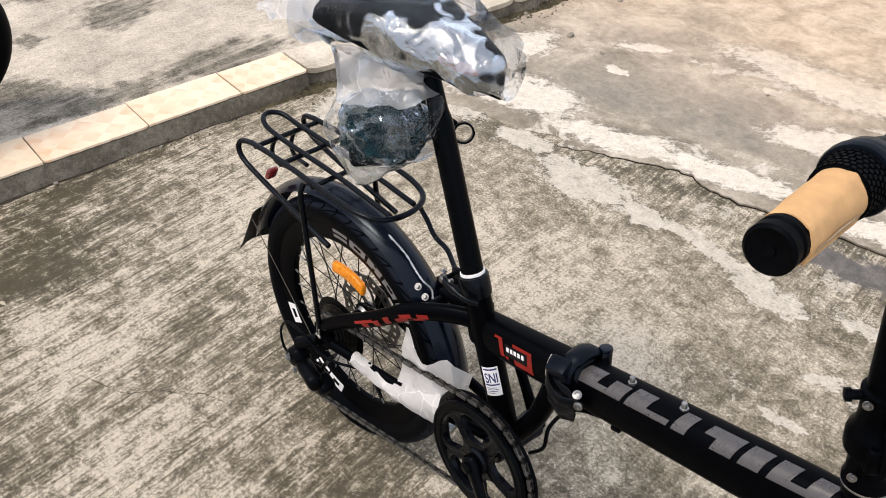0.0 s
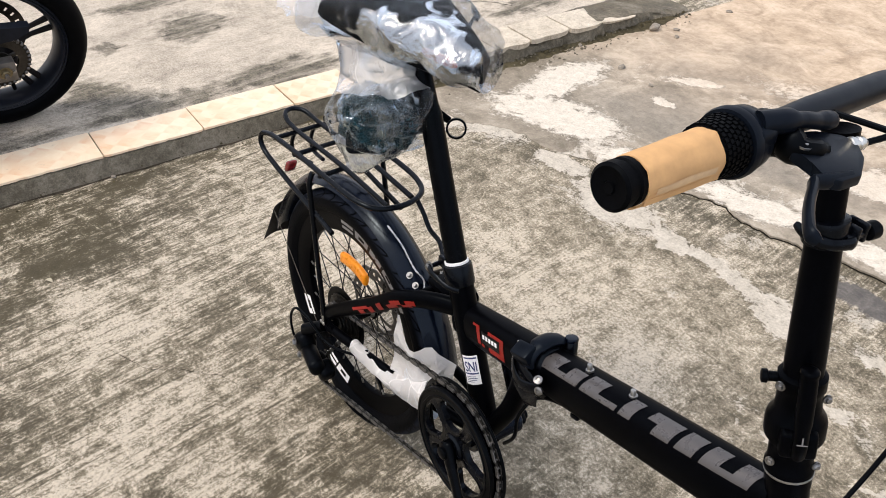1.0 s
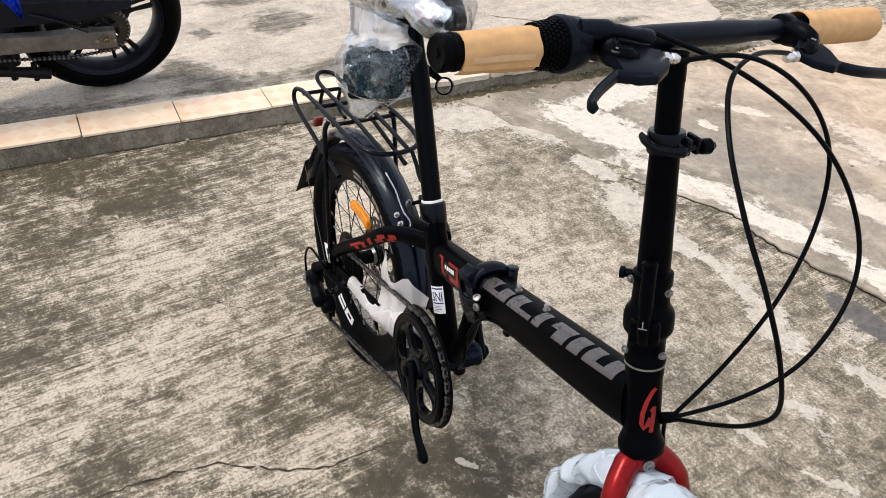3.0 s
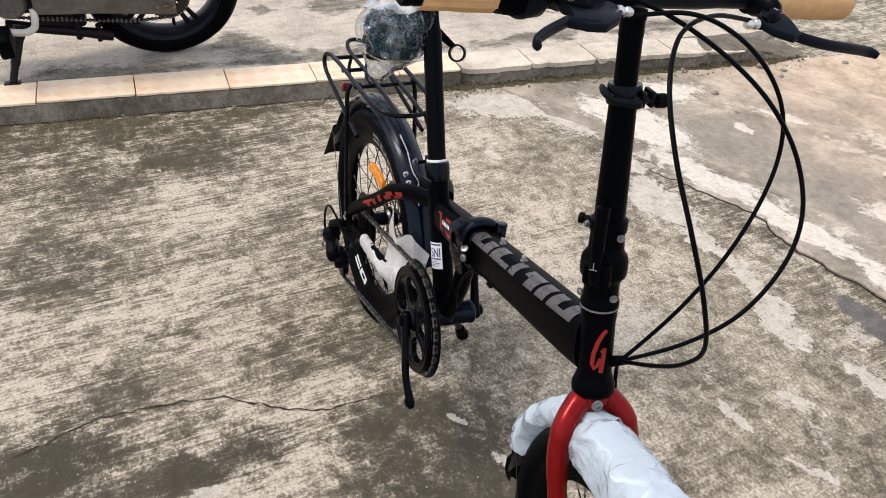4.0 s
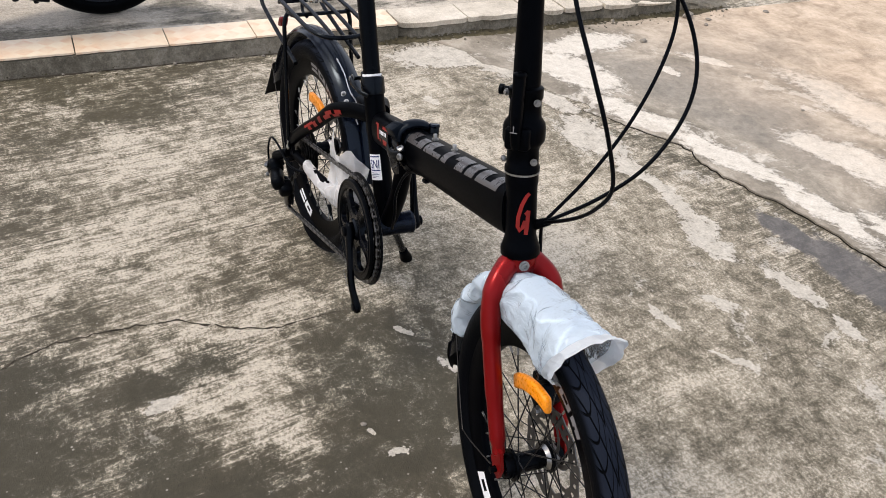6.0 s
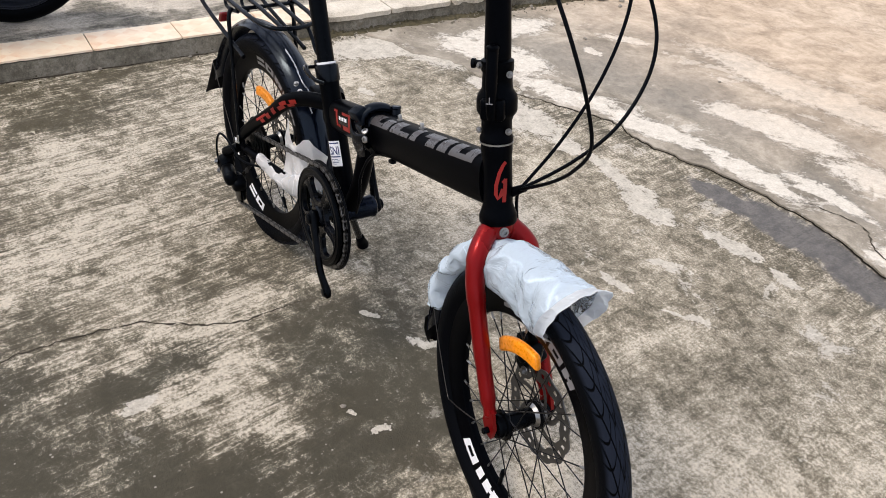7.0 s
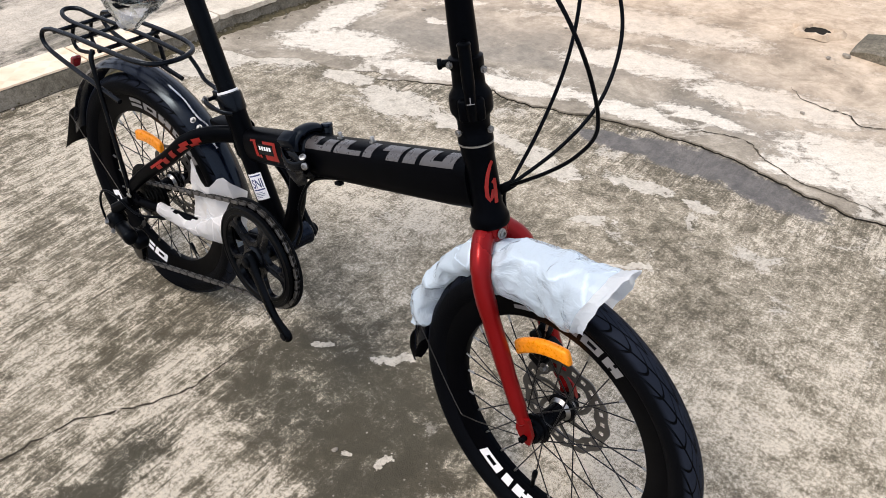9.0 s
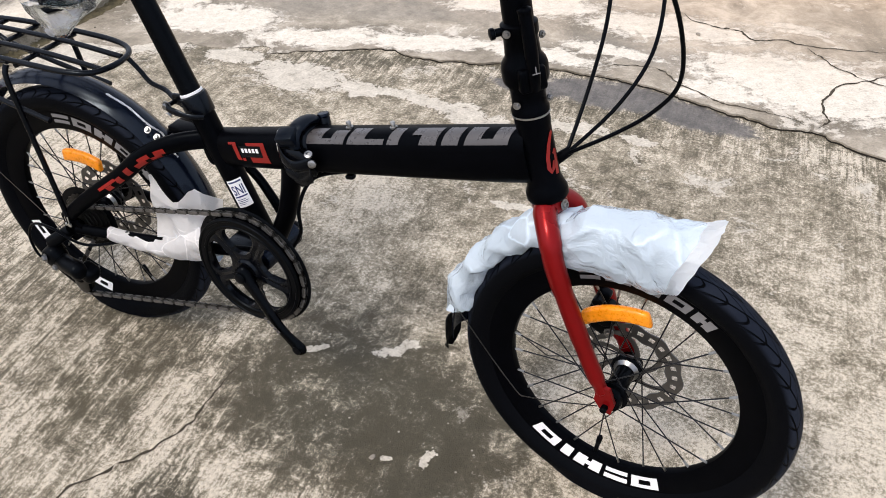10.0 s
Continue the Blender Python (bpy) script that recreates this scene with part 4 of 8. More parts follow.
# dirt and crumbs gathered along the kerb's foot
MUCK = coat("mossy_dirt", (0.085, 0.072, 0.043), 0.92, vary=0.5, grain=70, bump=0.5, spec=0.1)
bm = bmesh.new()
prev = None
for i in range(170):
    y = 0.40 + i * 0.01
    worn_ = min(1.0, (y - 0.38) * 4)
    w = 0.006 + worn_ * max(0.0, 0.020 + 0.030 * noise.noise((4, y * 5, 1)) + 0.018 * noise.noise((6, y * 22, 2)) + 0.010 * noise.noise((6, y * 60, 8)))
    row = [bm.verts.new((EDGE_X - 0.01, y, 0.012)), bm.verts.new((EDGE_X + 0.012, y, 0.007 * worn_ + 0.002)), bm.verts.new((EDGE_X + 0.014 + w, y, 0.0012))]
    if prev:
        bm.faces.new((prev[0], prev[1], row[1], row[0]))
        bm.faces.new((prev[1], prev[2], row[2], row[1]))
    prev = row
solo("dirt_strip", bm, MUCK, "dark mossy dirt gathered along the kerb's foot", "dirt", kind="structure", sharp=60)


def crumbs(count, seed, size, spread, mat, lab, y0=0.55, run=1.6):
    rnd = random.Random(seed)
    verts, faces = [], []
    for _ in range(count):
        y = y0 + run * rnd.random()
        base = Vector((EDGE_X + 0.008 + spread * rnd.random() ** 2, y, 0.001))
        r = size * (0.35 + rnd.random() ** 2)
        if base.x < EDGE_X + 0.022:
            base.z += 0.008
        n0 = len(verts)
        turn = rnd.random() * 6.28
        for j in range(5):
            a = turn + 2 * math.pi * j / 5
            k = r * (0.7 + 0.5 * rnd.random())
            verts += [base + Vector((k * math.cos(a), k * math.sin(a), 0)), base + Vector((0.6 * k * math.cos(a + 0.3), 0.6 * k * math.sin(a + 0.3), r * (0.5 + 0.5 * rnd.random())))]
        for j in range(5):
            p, q = n0 + 2 * j, n0 + 2 * ((j + 1) % 5)
            faces.append((p, q, q + 1, p + 1))
        faces.append(tuple(n0 + 2 * j + 1 for j in range(5)))
    me = bpy.data.meshes.new("crumbs")
    me.from_pydata(verts, [], faces)
    me.materials.append(mat)
    ob = new("kerb_crumbs", me)
    tagged(ob, lab, "crumbs", kind="stuff")
    return ob


crumbs(260, 5, 0.0055, 0.09, MORTAR, "grey mortar crumbs scattered along the broken kerb")
crumbs(240, 7, 0.0034, 0.05, MUCK, "fine dark dirt crumbs along the tiled kerb", -1.5, 2.1)
crumbs(200, 6, 0.0065, 0.030, MUCK, "dark clods of mossy dirt at the kerb's foot")

# ---- the folding bicycle: x forward, y to its left, z up, standing on its kickstand ----
BIKE = Matrix.Translation((0, -0.0166, 0)) @ Matrix.Rotation(radians(-2.0), 4, "X")
bike = thing("folding_bicycle", "matt black folding bicycle with red fork, standing on its kickstand", "bicycle", BIKE)
REAR = Matrix.Translation((0.3, 0, 0)) @ Matrix.Rotation(radians(3.5), 4, "Z") @ Matrix.Translation((-0.3, 0, 0))
AXLE_R, AXLE_F = Vector((0.0, 0.0, 0.236)), Vector((1.0, -0.002, 0.238))


def rq(p):
    return REAR @ Vector(p)


def bolt(p, d, r, h, parent):
    bm = bmesh.new()
    hexbolt(bm, p, d, r, h)
    part("bolt", bm, BOLT, parent, "steel bolt head")


def tyre_mesh(height):
    bm = bmesh.new()
    prof = []
    for k in range(18):
        a = math.pi * (-0.16 + 1.32 * k / 17)
        prof.append((0.2250 + 0.0230 * math.sin(a), 0.0230 * math.cos(a)))
    prof += [(0.204, -0.010), (0.204, 0.010)]
    lathe(bm, prof, 128, None, True)
    for v in bm.verts:      # the soft tyre flattens where it stands
        low = -height + 0.0015
        if v.co.z < low + 0.012:
            v.co.y *= 1 + 0.9 * max(0, min(1, (low + 0.012 - v.co.z) / 0.03))
        if v.co.z < low:
            v.co.z = low
    return bm


def rim_shapes(parent, label, mat, spans, r0, r1, y):
    """Plain blocks laid on the rim's flank: each span is two angles and a form."""
    for a0, a1, form in spans:
        bm = bmesh.new()
        h = r1 - r0
        bars = {"bar": [(0, 1, 0, 1)], "ring": [(0, 1, 0, 0.3), (0, 1, 0.7, 1), (0, 0.28, 0.3, 0.7), (0.72, 1, 0.3, 0.7)],
                "double": [(0, 1, 0, 0.36), (0, 1, 0.6, 1)], "slab": [(0, 0.42, 0, 1), (0.58, 1, 0, 1), (0.42, 0.58, 0.3, 0.7)]}[form]
        for bar in bars:
            cells = 8
            for k in range(cells):
                ua, ub, wa, wb = bar
                u0, u1 = ua + (ub - ua) * k / cells, ua + (ub - ua) * (k + 1) / cells
                lean = 0.06
                quad = [(u0 + lean * wa, wa), (u1 + lean * wa, wa), (u1 + lean * wb, wb), (u0 + lean * wb, wb)]
                vs = []
                for u, w in quad:
                    a, r = radians(a0 + (a1 - a0) * u), r0 + h * w
                    vs.append(bm.verts.new((r * math.cos(a), -0.0080 - 0.1424 * (r - 0.1735) - 0.0006, r * math.sin(a))))
                bm.faces.new(vs)
        part("decal", bm, mat, parent, label)


def wheel(name, label, m, height, disc_y, decals, reflector, valve):
    """Deep black rim with spokes, hub, disc, reflector, valve and tyre; its axle lies along y."""
    bm = bmesh.new()
    lathe(bm, [(0.1690, -0.003), (0.1702, -0.0062), (0.1735, -0.0080), (0.203, -0.0122), (0.2075, -0.0122), (0.2075, 0.0122), (0.203, 0.0122), (0.1735, 0.0080), (0.1702, 0.0062), (0.1690, 0.003)], 96, None, True)
    w = part(name, bm, BLACK, bike, label, m)
    part("tyre", tyre_mesh(height), TREAD, w, "black rubber tyre with curved grooves")
    bm = bmesh.new()
    lathe(bm, [(0.004, -0.066), (0.005, -0.065), (0.005, -0.056), (0.0085, -0.056), (0.0085, -0.05), (0.006, -0.05), (0.006, -0.047), (0.017, -0.046), (0.019, -0.04), (0.019, -0.034), (0.024, -0.033), (0.024, -0.029), (0.0155, -0.026),
               (0.0145, 0.022), (0.024, 0.027), (0.024, 0.031), (0.018, 0.033), (0.018, 0.046), (0.006, 0.048), (0.006, 0.05), (0.0085, 0.05), (0.0085, 0.056), (0.005, 0.056), (0.005, 0.066), (0.004, 0.067)], 28)
    part("hub", bm, POST, w, "glossy black hub")
    bm = bmesh.new()
    tube(bm, [(0, 0, 0), (0, 0, 1)], 0.0011, 6)
    rod = meshed("spoke", bm, SPOKE)
    bm = bmesh.new()
    tube(bm, [(0, 0, 0), (0, 0, 0.014)], 0.0019, 6)
    nip = meshed("nipple", bm, GREYMETAL)
    for k in range(28):
        a = 2 * math.pi * (k + 0.5) / 28
        s = -1 if k % 2 else 1
        lead = (1 if (k // 2) % 2 else -1) * 1.25
        p = Vector((0.022 * math.cos(a + lead), 0.029 * s, 0.022 * math.sin(a + lead)))
        q = Vector((0.1705 * math.cos(a), 0.002 * s, 0.1705 * math.sin(a)))
        turn = (q - p).to_track_quat("Z", "Y").to_matrix().to_4x4()
        sp = part("spoke", rod, None, w, m=Matrix.Translation(p) @ turn @ Matrix.Diagonal((1, 1, (q - p).length, 1)))
        part("nipple", nip, None, w, m=Matrix.Translation(q - (q - p).normalized() * 0.013) @ turn)
    bm = bmesh.new()
    n = 96
    ring = []
    for k in range(n):
        a = 2 * math.pi * k / n
        wave = 0.0022 * math.cos(12 * a)
        ring.append([bm.verts.new((r * math.cos(a), disc_y + dy, r * math.sin(a))) for dy in (-0.0009, 0.0009) for r in (0.056 + wave, 0.064, 0.0725, 0.080 + wave)])
    for k in range(n):
        a, b = ring[k], ring[(k + 1) % n]
        for j in range(3):
            if j == 1 and k % 4 in (1, 2):
                continue
            bm.faces.new((a[j], a[j + 1], b[j + 1], b[j]))
            bm.faces.new((a[j + 4], b[j + 4], b[j + 5], a[j + 5]))
        bm.faces.new((a[0], b[0], b[4], a[4]))
        bm.faces.new((a[3], a[7], b[7], b[3]))
    part("brake_disc", bm, DISC, w, "drilled steel brake disc")
    bm = bmesh.new()
    lathe(bm, [(0.0205, disc_y - 0.002), (0.0205, disc_y + 0.002)], 24)
    part("disc_boss", bm, DISC, w, "inner ring of the brake disc")
    for k in range(6):
        a = 2 * math.pi * k / 6
        bm = bmesh.new()
        tube(bm, [((0.02 + 0.038 * t) * math.cos(a + 0.7 * t), disc_y, (0.02 + 0.038 * t) * math.sin(a + 0.7 * t)) for t in (0, 0.25, 0.5, 0.75, 1)], 0.0042, 6, flat=0.22, up=None)
        part("disc_arm", bm, DISC, w, "curved arm of the brake disc")
    bm = bmesh.new()
    lathe(bm, [(0.0152, 0.019), (0.0165, 0.021), (0.0195, 0.0245), (0.0195, 0.030), (0.0165, 0.034)], 24)
    part("disc_carrier", bm, BOLT, w, "bright disc carrier")
    a, r, half, tilt = reflector
    a = radians(a)
    mm = Matrix.Translation((r * math.cos(a), -0.012, r * math.sin(a))) @ Matrix.Rotation(-a + math.pi / 2 - tilt, 4, "Y")
    bm = bmesh.new()
    block(bm, (half * 2, 0.012, 0.024), None, 0.005, 3)
    bmesh.ops.subdivide_edges(bm, edges=[e for e in bm.edges if abs(e.verts[0].co.x - e.verts[1].co.x) > half], cuts=8, use_grid_fill=True)
    for v in bm.verts:
        v.co.z -= 4.0 * v.co.x * v.co.x
    for v in bm.verts:
        v.co = mm @ v.co
    part("reflector", bm, ORANGE, w, "amber plastic spoke reflector")
    a = radians(valve)
    bm = bmesh.new()
    lathe(bm, [(0.0035, 0), (0.0035, 0.02), (0.0045, 0.022), (0.0045, 0.034), (0.003, 0.037)], 12, axis_to((0.168 * math.cos(a), 0, 0.168 * math.sin(a)), (-math.cos(a), 0, -math.sin(a))))
    part("valve", bm, PLASTIC, w, "black capped valve")
    for lab, mat, spans, r0, r1 in decals:
        rim_shapes(w, lab, mat, spans, r0, r1, -0.0138)
    return w


front_m = Matrix.Translation(AXLE_F) @ Matrix.Rotation(radians(-3.0), 4, "Z")
rear_m = Matrix.Translation(rq(AXLE_R)) @ Matrix.Rotation(radians(3.5), 4, "Z")
LOW = [(-63, -76, "ring"), (-78, -89, "double"), (-91, -104, "slab"), (-106.5, -111.5, "bar"), (-114, -127.5, "ring")]
HIGH = [(113, 104, "double"), (102, 91, "ring"), (89, 79, "slab"), (77, 67, "ring"), (65, 56, "slab")]
wheel("front_wheel", "black deep-rim front wheel with white and grey marks", front_m, AXLE_F.z, 0.035,
      [("white block marks", WHITE, LOW, 0.1795, 0.2010), ("grey block marks", PALEDECAL, HIGH, 0.184, 0.2025)], (98, 0.134, 0.050, 0.22), -97)
LOWR = [(-96.5, -109, "ring"), (-110.5, -121, "double"), (-145.5, -158.5, "ring")]
HIGHR = [(100, 89, "double"), (87, 75, "ring"), (73, 62, "slab"), (60, 49, "ring"), (47, 36, "slab")]
wheel("rear_wheel", "black deep-rim rear wheel with white and grey marks", rear_m, AXLE_R.z, 0.042,
      [("white block marks", WHITE, LOWR, 0.1815, 0.2015), ("grey block marks", PALEDECAL, HIGHR, 0.184, 0.2025)], (86, 0.122, 0.042, 0.0), -60)

# frame ---------------------------------------------------------------
BB = Vector((0.388, 0, 0.264))


def seat_axis(z):
    """The line of the seat post, and below its clamp that of the seat tube."""
    if z > 0.53:
        return Vector((0.2895 - (z - 0.53) * 0.41, -0.009, z))
    return Vector((0.2895 + (0.53 - z) * 0.368, -0.009 * (z - 0.264) / 0.266, z))


bm = bmesh.new()
tube(bm, [seat_axis(z) for z in (0.25, 0.3, 0.4, 0.5, 0.527)], 0.0195, 24)
seat_tube = part("seat_tube", bm, BLACK, bike, "matt black frame tube")
bm = bmesh.new()
d = (seat_axis(0.6) - seat_axis(0.5)).normalized()
lathe(bm, [(0.0165, -0.024), (0.0218, -0.024), (0.0225, -0.02), (0.0225, 0.004), (0.0215, 0.008), (0.017, 0.009)], 28, axis_to(seat_axis(0.527), d))
clamp = part("seat_clamp", bm, SATIN, bike, "black quick-release seat clamp")
bm = bmesh.new()
for s in (-1, 1):
    block(bm, (0.02, 0.007, 0.018), Matrix.Translation(seat_axis(0.522) + Vector((-0.028, 0.008 * s, 0.002))), 0.002)
tube(bm, [seat_axis(0.521) + Vector((-0.034, -0.028, 0)), seat_axis(0.521) + Vector((-0.034, 0.03, 0))], 0.0035, 10)
part("clamp_ear", bm, SATIN, clamp)
bm = bmesh.new()
tube(bm, catmull([seat_axis(0.521) + Vector(v) for v in ((-0.034, -0.03, 0), (-0.02, -0.034, -0.002), (0.012, -0.031, -0.006), (0.03, -0.02, -0.008))], 5), [0.006] * 8 + [0.0045] * 8, 10, flat=0.6)
part("clamp_lever", bm, SATIN, clamp, "black curved lever")
bolt(seat_axis(0.521) + Vector((-0.034, -0.029, 0)), (0, -1, 0), 0.0055, 0.006, clamp)
bm = bmesh.new()
lathe(bm, [(0.0172, 0), (0.0182, 0.0005), (0.0182, 0.004), (0.0168, 0.0045)], 28, axis_to(seat_axis(0.5355), d))
part("shim_ring", bm, WHITE, clamp, "pale plastic ring")

bm = bmesh.new()
top_z = 0.79
tube(bm, [seat_axis(0.52), seat_axis(0.70), seat_axis(top_z - 0.05)], 0.0163, 28)
tube(bm, [seat_axis(top_z - 0.05), seat_axis(top_z - 0.035), seat_axis(top_z - 0.0), seat_axis(top_z + 0.04)], [0.0163, 0.0135, 0.0122, 0.0122], 28)
part("seat_post", bm, POST, bike, "glossy black seat post")

# main tube: two halves that meet at the hinge
A0, A1 = Vector((0.315, 0, 0.4445)), Vector((0.842, 0, 0.574))
HINGE = 0.494


def main_at(x):
    return A0 + (A1 - A0) * ((x - A0.x) / (A1.x - A0.x))


def main_loop(x, tall, wide, n=28):
    out = []
    d = (A1 - A0).normalized()
    up = Vector((-d.z, 0, d.x))
    for k in range(n):
        a = 2 * math.pi * k / n
        c, s = math.cos(a), math.sin(a)
        e = 0.72
        out.append(main_at(x) + up * tall * math.copysign(abs(s) ** e, s) + Vector((0, 1, 0)) * wide * math.copysign(abs(c) ** e, c))
    return out


bm = bmesh.new()
rings(bm, [main_loop(x, t, w) for x, t, w in ((0.30, 0.030, 0.021), (0.36, 0.031, 0.022), (0.43, 0.032, 0.0235), (HINGE - 0.010, 0.033, 0.025))])
rear_tube = part("main_tube_rear", bm, BLACK, bike, "matt black short tube behind the hinge")
bm = bmesh.new()
HINGE_END = HINGE + 0.012
FRONT_SECTIONS = ((HINGE_END, 0.033, 0.026), (0.53, 0.034, 0.0265), (0.62, 0.035, 0.027), (0.72, 0.0365, 0.027), (0.80, 0.038, 0.0255), (0.845, 0.038, 0.0225))
rings(bm, [main_loop(x, t, w) for x, t, w in FRONT_SECTIONS])
front_tube = part("main_tube_front", bm, BLACK, bike, "matt black main tube with grey block marks")


def wrap_block(x0, x1, a0, a1, mat, parent, lab, slant=0.0, sections=FRONT_SECTIONS, lift=0.0007):
    """A plain mark laid round the main tube: x along it, a round it in degrees (0 left, 90 top, 180 right)."""
    bm = bmesh.new()
    nu, nv = 6, 8
    grid = []
    d = (A1 - A0).normalized()
    up = Vector((-d.z, 0, d.x))
    for i in range(nu + 1):
        row = []
        for j in range(nv + 1):
            a = radians(a0 + (a1 - a0) * j / nv)
            x = x0 + (x1 - x0) * i / nu + slant * (j / nv - 0.5)
            for (xa, ta, wa), (xb, tb, wb) in zip(sections, sections[1:]):
                if xa <= x <= xb or xb == sections[-1][0]:
                    f = (x - xa) / (xb - xa)
                    tall, wide = ta + (tb - ta) * f + lift, wa + (wb - wa) * f + lift
                    if x <= xb:
                        break
            c, s = math.cos(a), math.sin(a)
            row.append(bm.verts.new(main_at(x) + up * tall * math.copysign(abs(s) ** 0.72, s) + Vector((0, 1, 0)) * wide * math.copysign(abs(c) ** 0.72, c)))
        grid.append(row)
    for i in range(nu):
        for j in range(nv):
            bm.faces.new((grid[i][j], grid[i + 1][j], grid[i + 1][j + 1], grid[i][j + 1]))
    part("decal", bm, mat, parent, lab)


# five bold plain marks over the tube's shoulder
def marks(bars, mat, parent, lab, sections=FRONT_SECTIONS):
    for x0, x1, a0, a1, sl in bars:
        wrap_block(x0, x1, a0, a1, mat, parent, lab, sl, sections)


LEAN = -0.010
for x0, x1, cells in (
    (0.511, 0.580, ((0, 1, 132, 150), (0, 0.42, 92, 132), (0.66, 1, 100, 132))),
    (0.586, 0.646, ((0, 1, 133, 150), (0, 0.46, 92, 133))),
    (0.652, 0.728, ((0, 0.24, 92, 150), (0.46, 1, 92, 120), (0.66, 1, 120, 150))),
    (0.736, 0.760, ((0, 1, 92, 150),)),
    (0.769, 0.829, ((0, 1, 133, 150), (0, 0.36, 92, 133), (0.64, 1, 92, 133))),
):
    for f0, f1, a0, a1 in cells:
        shift = LEAN * ((a0 + a1) / 2 - 125) / 66
        wrap_block(x0 + (x1 - x0) * f0 + shift, x0 + (x1 - x0) * f1 + shift, a0, a1, GREYDECAL, front_tube, "grey block mark", LEAN * (a1 - a0) / 66)
REAR_SECTIONS = ((0.30, 0.030, 0.021), (0.36, 0.031, 0.022), (0.43, 0.032, 0.0235), (HINGE, 0.033, 0.025))
marks([(0.366, 0.374, 150, 192, 0.004), (0.357, 0.367, 150, 158, 0.0), (0.394, 0.430, 152, 199, 0.003), (0.378, 0.384, 186, 194, 0.0)], REDDECAL, rear_tube, "red block mark", REAR_SECTIONS)
wrap_block(0.378, 0.421, 162, 184, SATIN, rear_tube, "black label", 0.0, REAR_SECTIONS, 0.0010)
for k in range(5):
    x = 0.3815 + 0.0072 * k
    wrap_block(x, x + 0.0050, 169, 178, WHITE, rear_tube, "white bar", 0.0, REAR_SECTIONS, 0.0014)

# hinge with its clamp
bm = bmesh.new()
rings(bm, [main_loop(x, t, w) for x, t, w in ((HINGE - 0.014, 0.034, 0.027), (HINGE - 0.009, 0.041, 0.031), (HINGE - 0.001, 0.042, 0.032))])
rings(bm, [main_loop(x, t, w) for x, t, w in ((HINGE + 0.001, 0.042, 0.032), (HINGE + 0.011, 0.041, 0.031), (HINGE + 0.018, 0.034, 0.027))])
hinge = part("frame_hinge", bm, SATIN, bike, "black folding hinge with clamp")
bm = bmesh.new()
c = main_at(HINGE)
tube(bm, catmull([c + Vector(v) for v in ((-0.002, -0.035, 0.020), (-0.003, -0.033, 0.034), (-0.004, -0.020, 0.044), (-0.004, 0.000, 0.046), (-0.002, 0.018, 0.040), (0.0, 0.029, 0.026), (0.0, 0.033, 0.006))], 6), [0.012] * 12 + [0.0145] * 12 + [0.0125] * 13, 10, flat=0.50, up=(1, 0, 0.2))
part("clamp_arch", bm, SHEEN, hinge, "satin black clamp arched over the tube")
bm = bmesh.new()
block(bm, (0.030, 0.024, 0.019), Matrix.Translation(c + Vector((-0.010, -0.036, 0.036))) @ pose(0, 0, 0, 24, -14, 6), 0.0035, 2)
part("clamp_lug", bm, SHEEN, hinge, "square black clamp lug")
bm = bmesh.new()
lathe(bm, [(0.0075, -0.030), (0.009, -0.028), (0.009, 0.004), (0.0075, 0.006)], 20, axis_to(c + Vector((0.012, 0.026, 0.038)), (-0.2, 0.1, 1)))
post = part("clamp_post", bm, SATIN, hinge, "round black pivot post")
bm = bmesh.new()
lathe(bm, [(0.0092, 0.0), (0.0098, 0.002), (0.0085, 0.005), (0.003, 0.0056)], 20, axis_to(c + Vector((0.0108, 0.0266, 0.044)), (-0.2, 0.1, 1)))
part("post_cap", bm, GLOSS, post, "glossy dark cap")
bm = bmesh.new()
rings(bm, [[c + Vector((x + 0.004 * w, -0.030 - 0.014 * math.cos(w * 1.2) - d, z)) for x, z, d in ((-0.020, 0.016 - t, 0.0), (0.016, 0.022 - t, 0.002), (0.030, 0.012 - t, 0.002), (0.028, -0.006 - t, 0.0), (0.006, -0.020 - t, 0.0), (-0.018, -0.010 - t, -0.002))] for t, w in ((0.0, -0.6), (0.006, -0.2), (0.014, 0.2), (0.022, 0.6))])
part("lever_body", bm, SATIN, hinge, "black folding lever body")
bm = bmesh.new()
tube(bm, catmull([c + Vector(v) for v in ((0.034, -0.040, 0.010), (0.020, -0.046, 0.002), (0.002, -0.049, -0.002), (-0.016, -0.046, 0.006), (-0.026, -0.038, 0.022), (-0.028, -0.028, 0.036))], 6), 0.0085, 12, flat=0.28, up=(0, 0, 1))
part("clamp_lever", bm, SATIN, hinge, "black hinge lever strap")
# steel rod added as a highlight along the strap's bright edge
bm = bmesh.new()
tube(bm, catmull([c + Vector(v) for v in ((-0.0265, -0.0405, 0.010), (-0.0305, -0.036, 0.024), (-0.0310, -0.030, 0.038))], 6), 0.0011, 6)
part("edge_highlight", bm, STEEL, hinge, "thin bright rod for the strap's lit edge")
for v, d in (((0.027, -0.0405, 0.019), (0.15, -0.45, 0.9)), ((0.034, -0.0435, 0.007), (0.3, -0.9, 0.2))):
    bm = bmesh.new()
    lathe(bm, [(0.0058, -0.002), (0.0064, 0.0), (0.0060, 0.0018), (0.0030, 0.0026), (0.0026, 0.0008), (0.0005, 0.0008)], 18, axis_to(c + Vector(v), d))
    part("pivot", bm, BOLT, hinge, "bright steel pivot head")
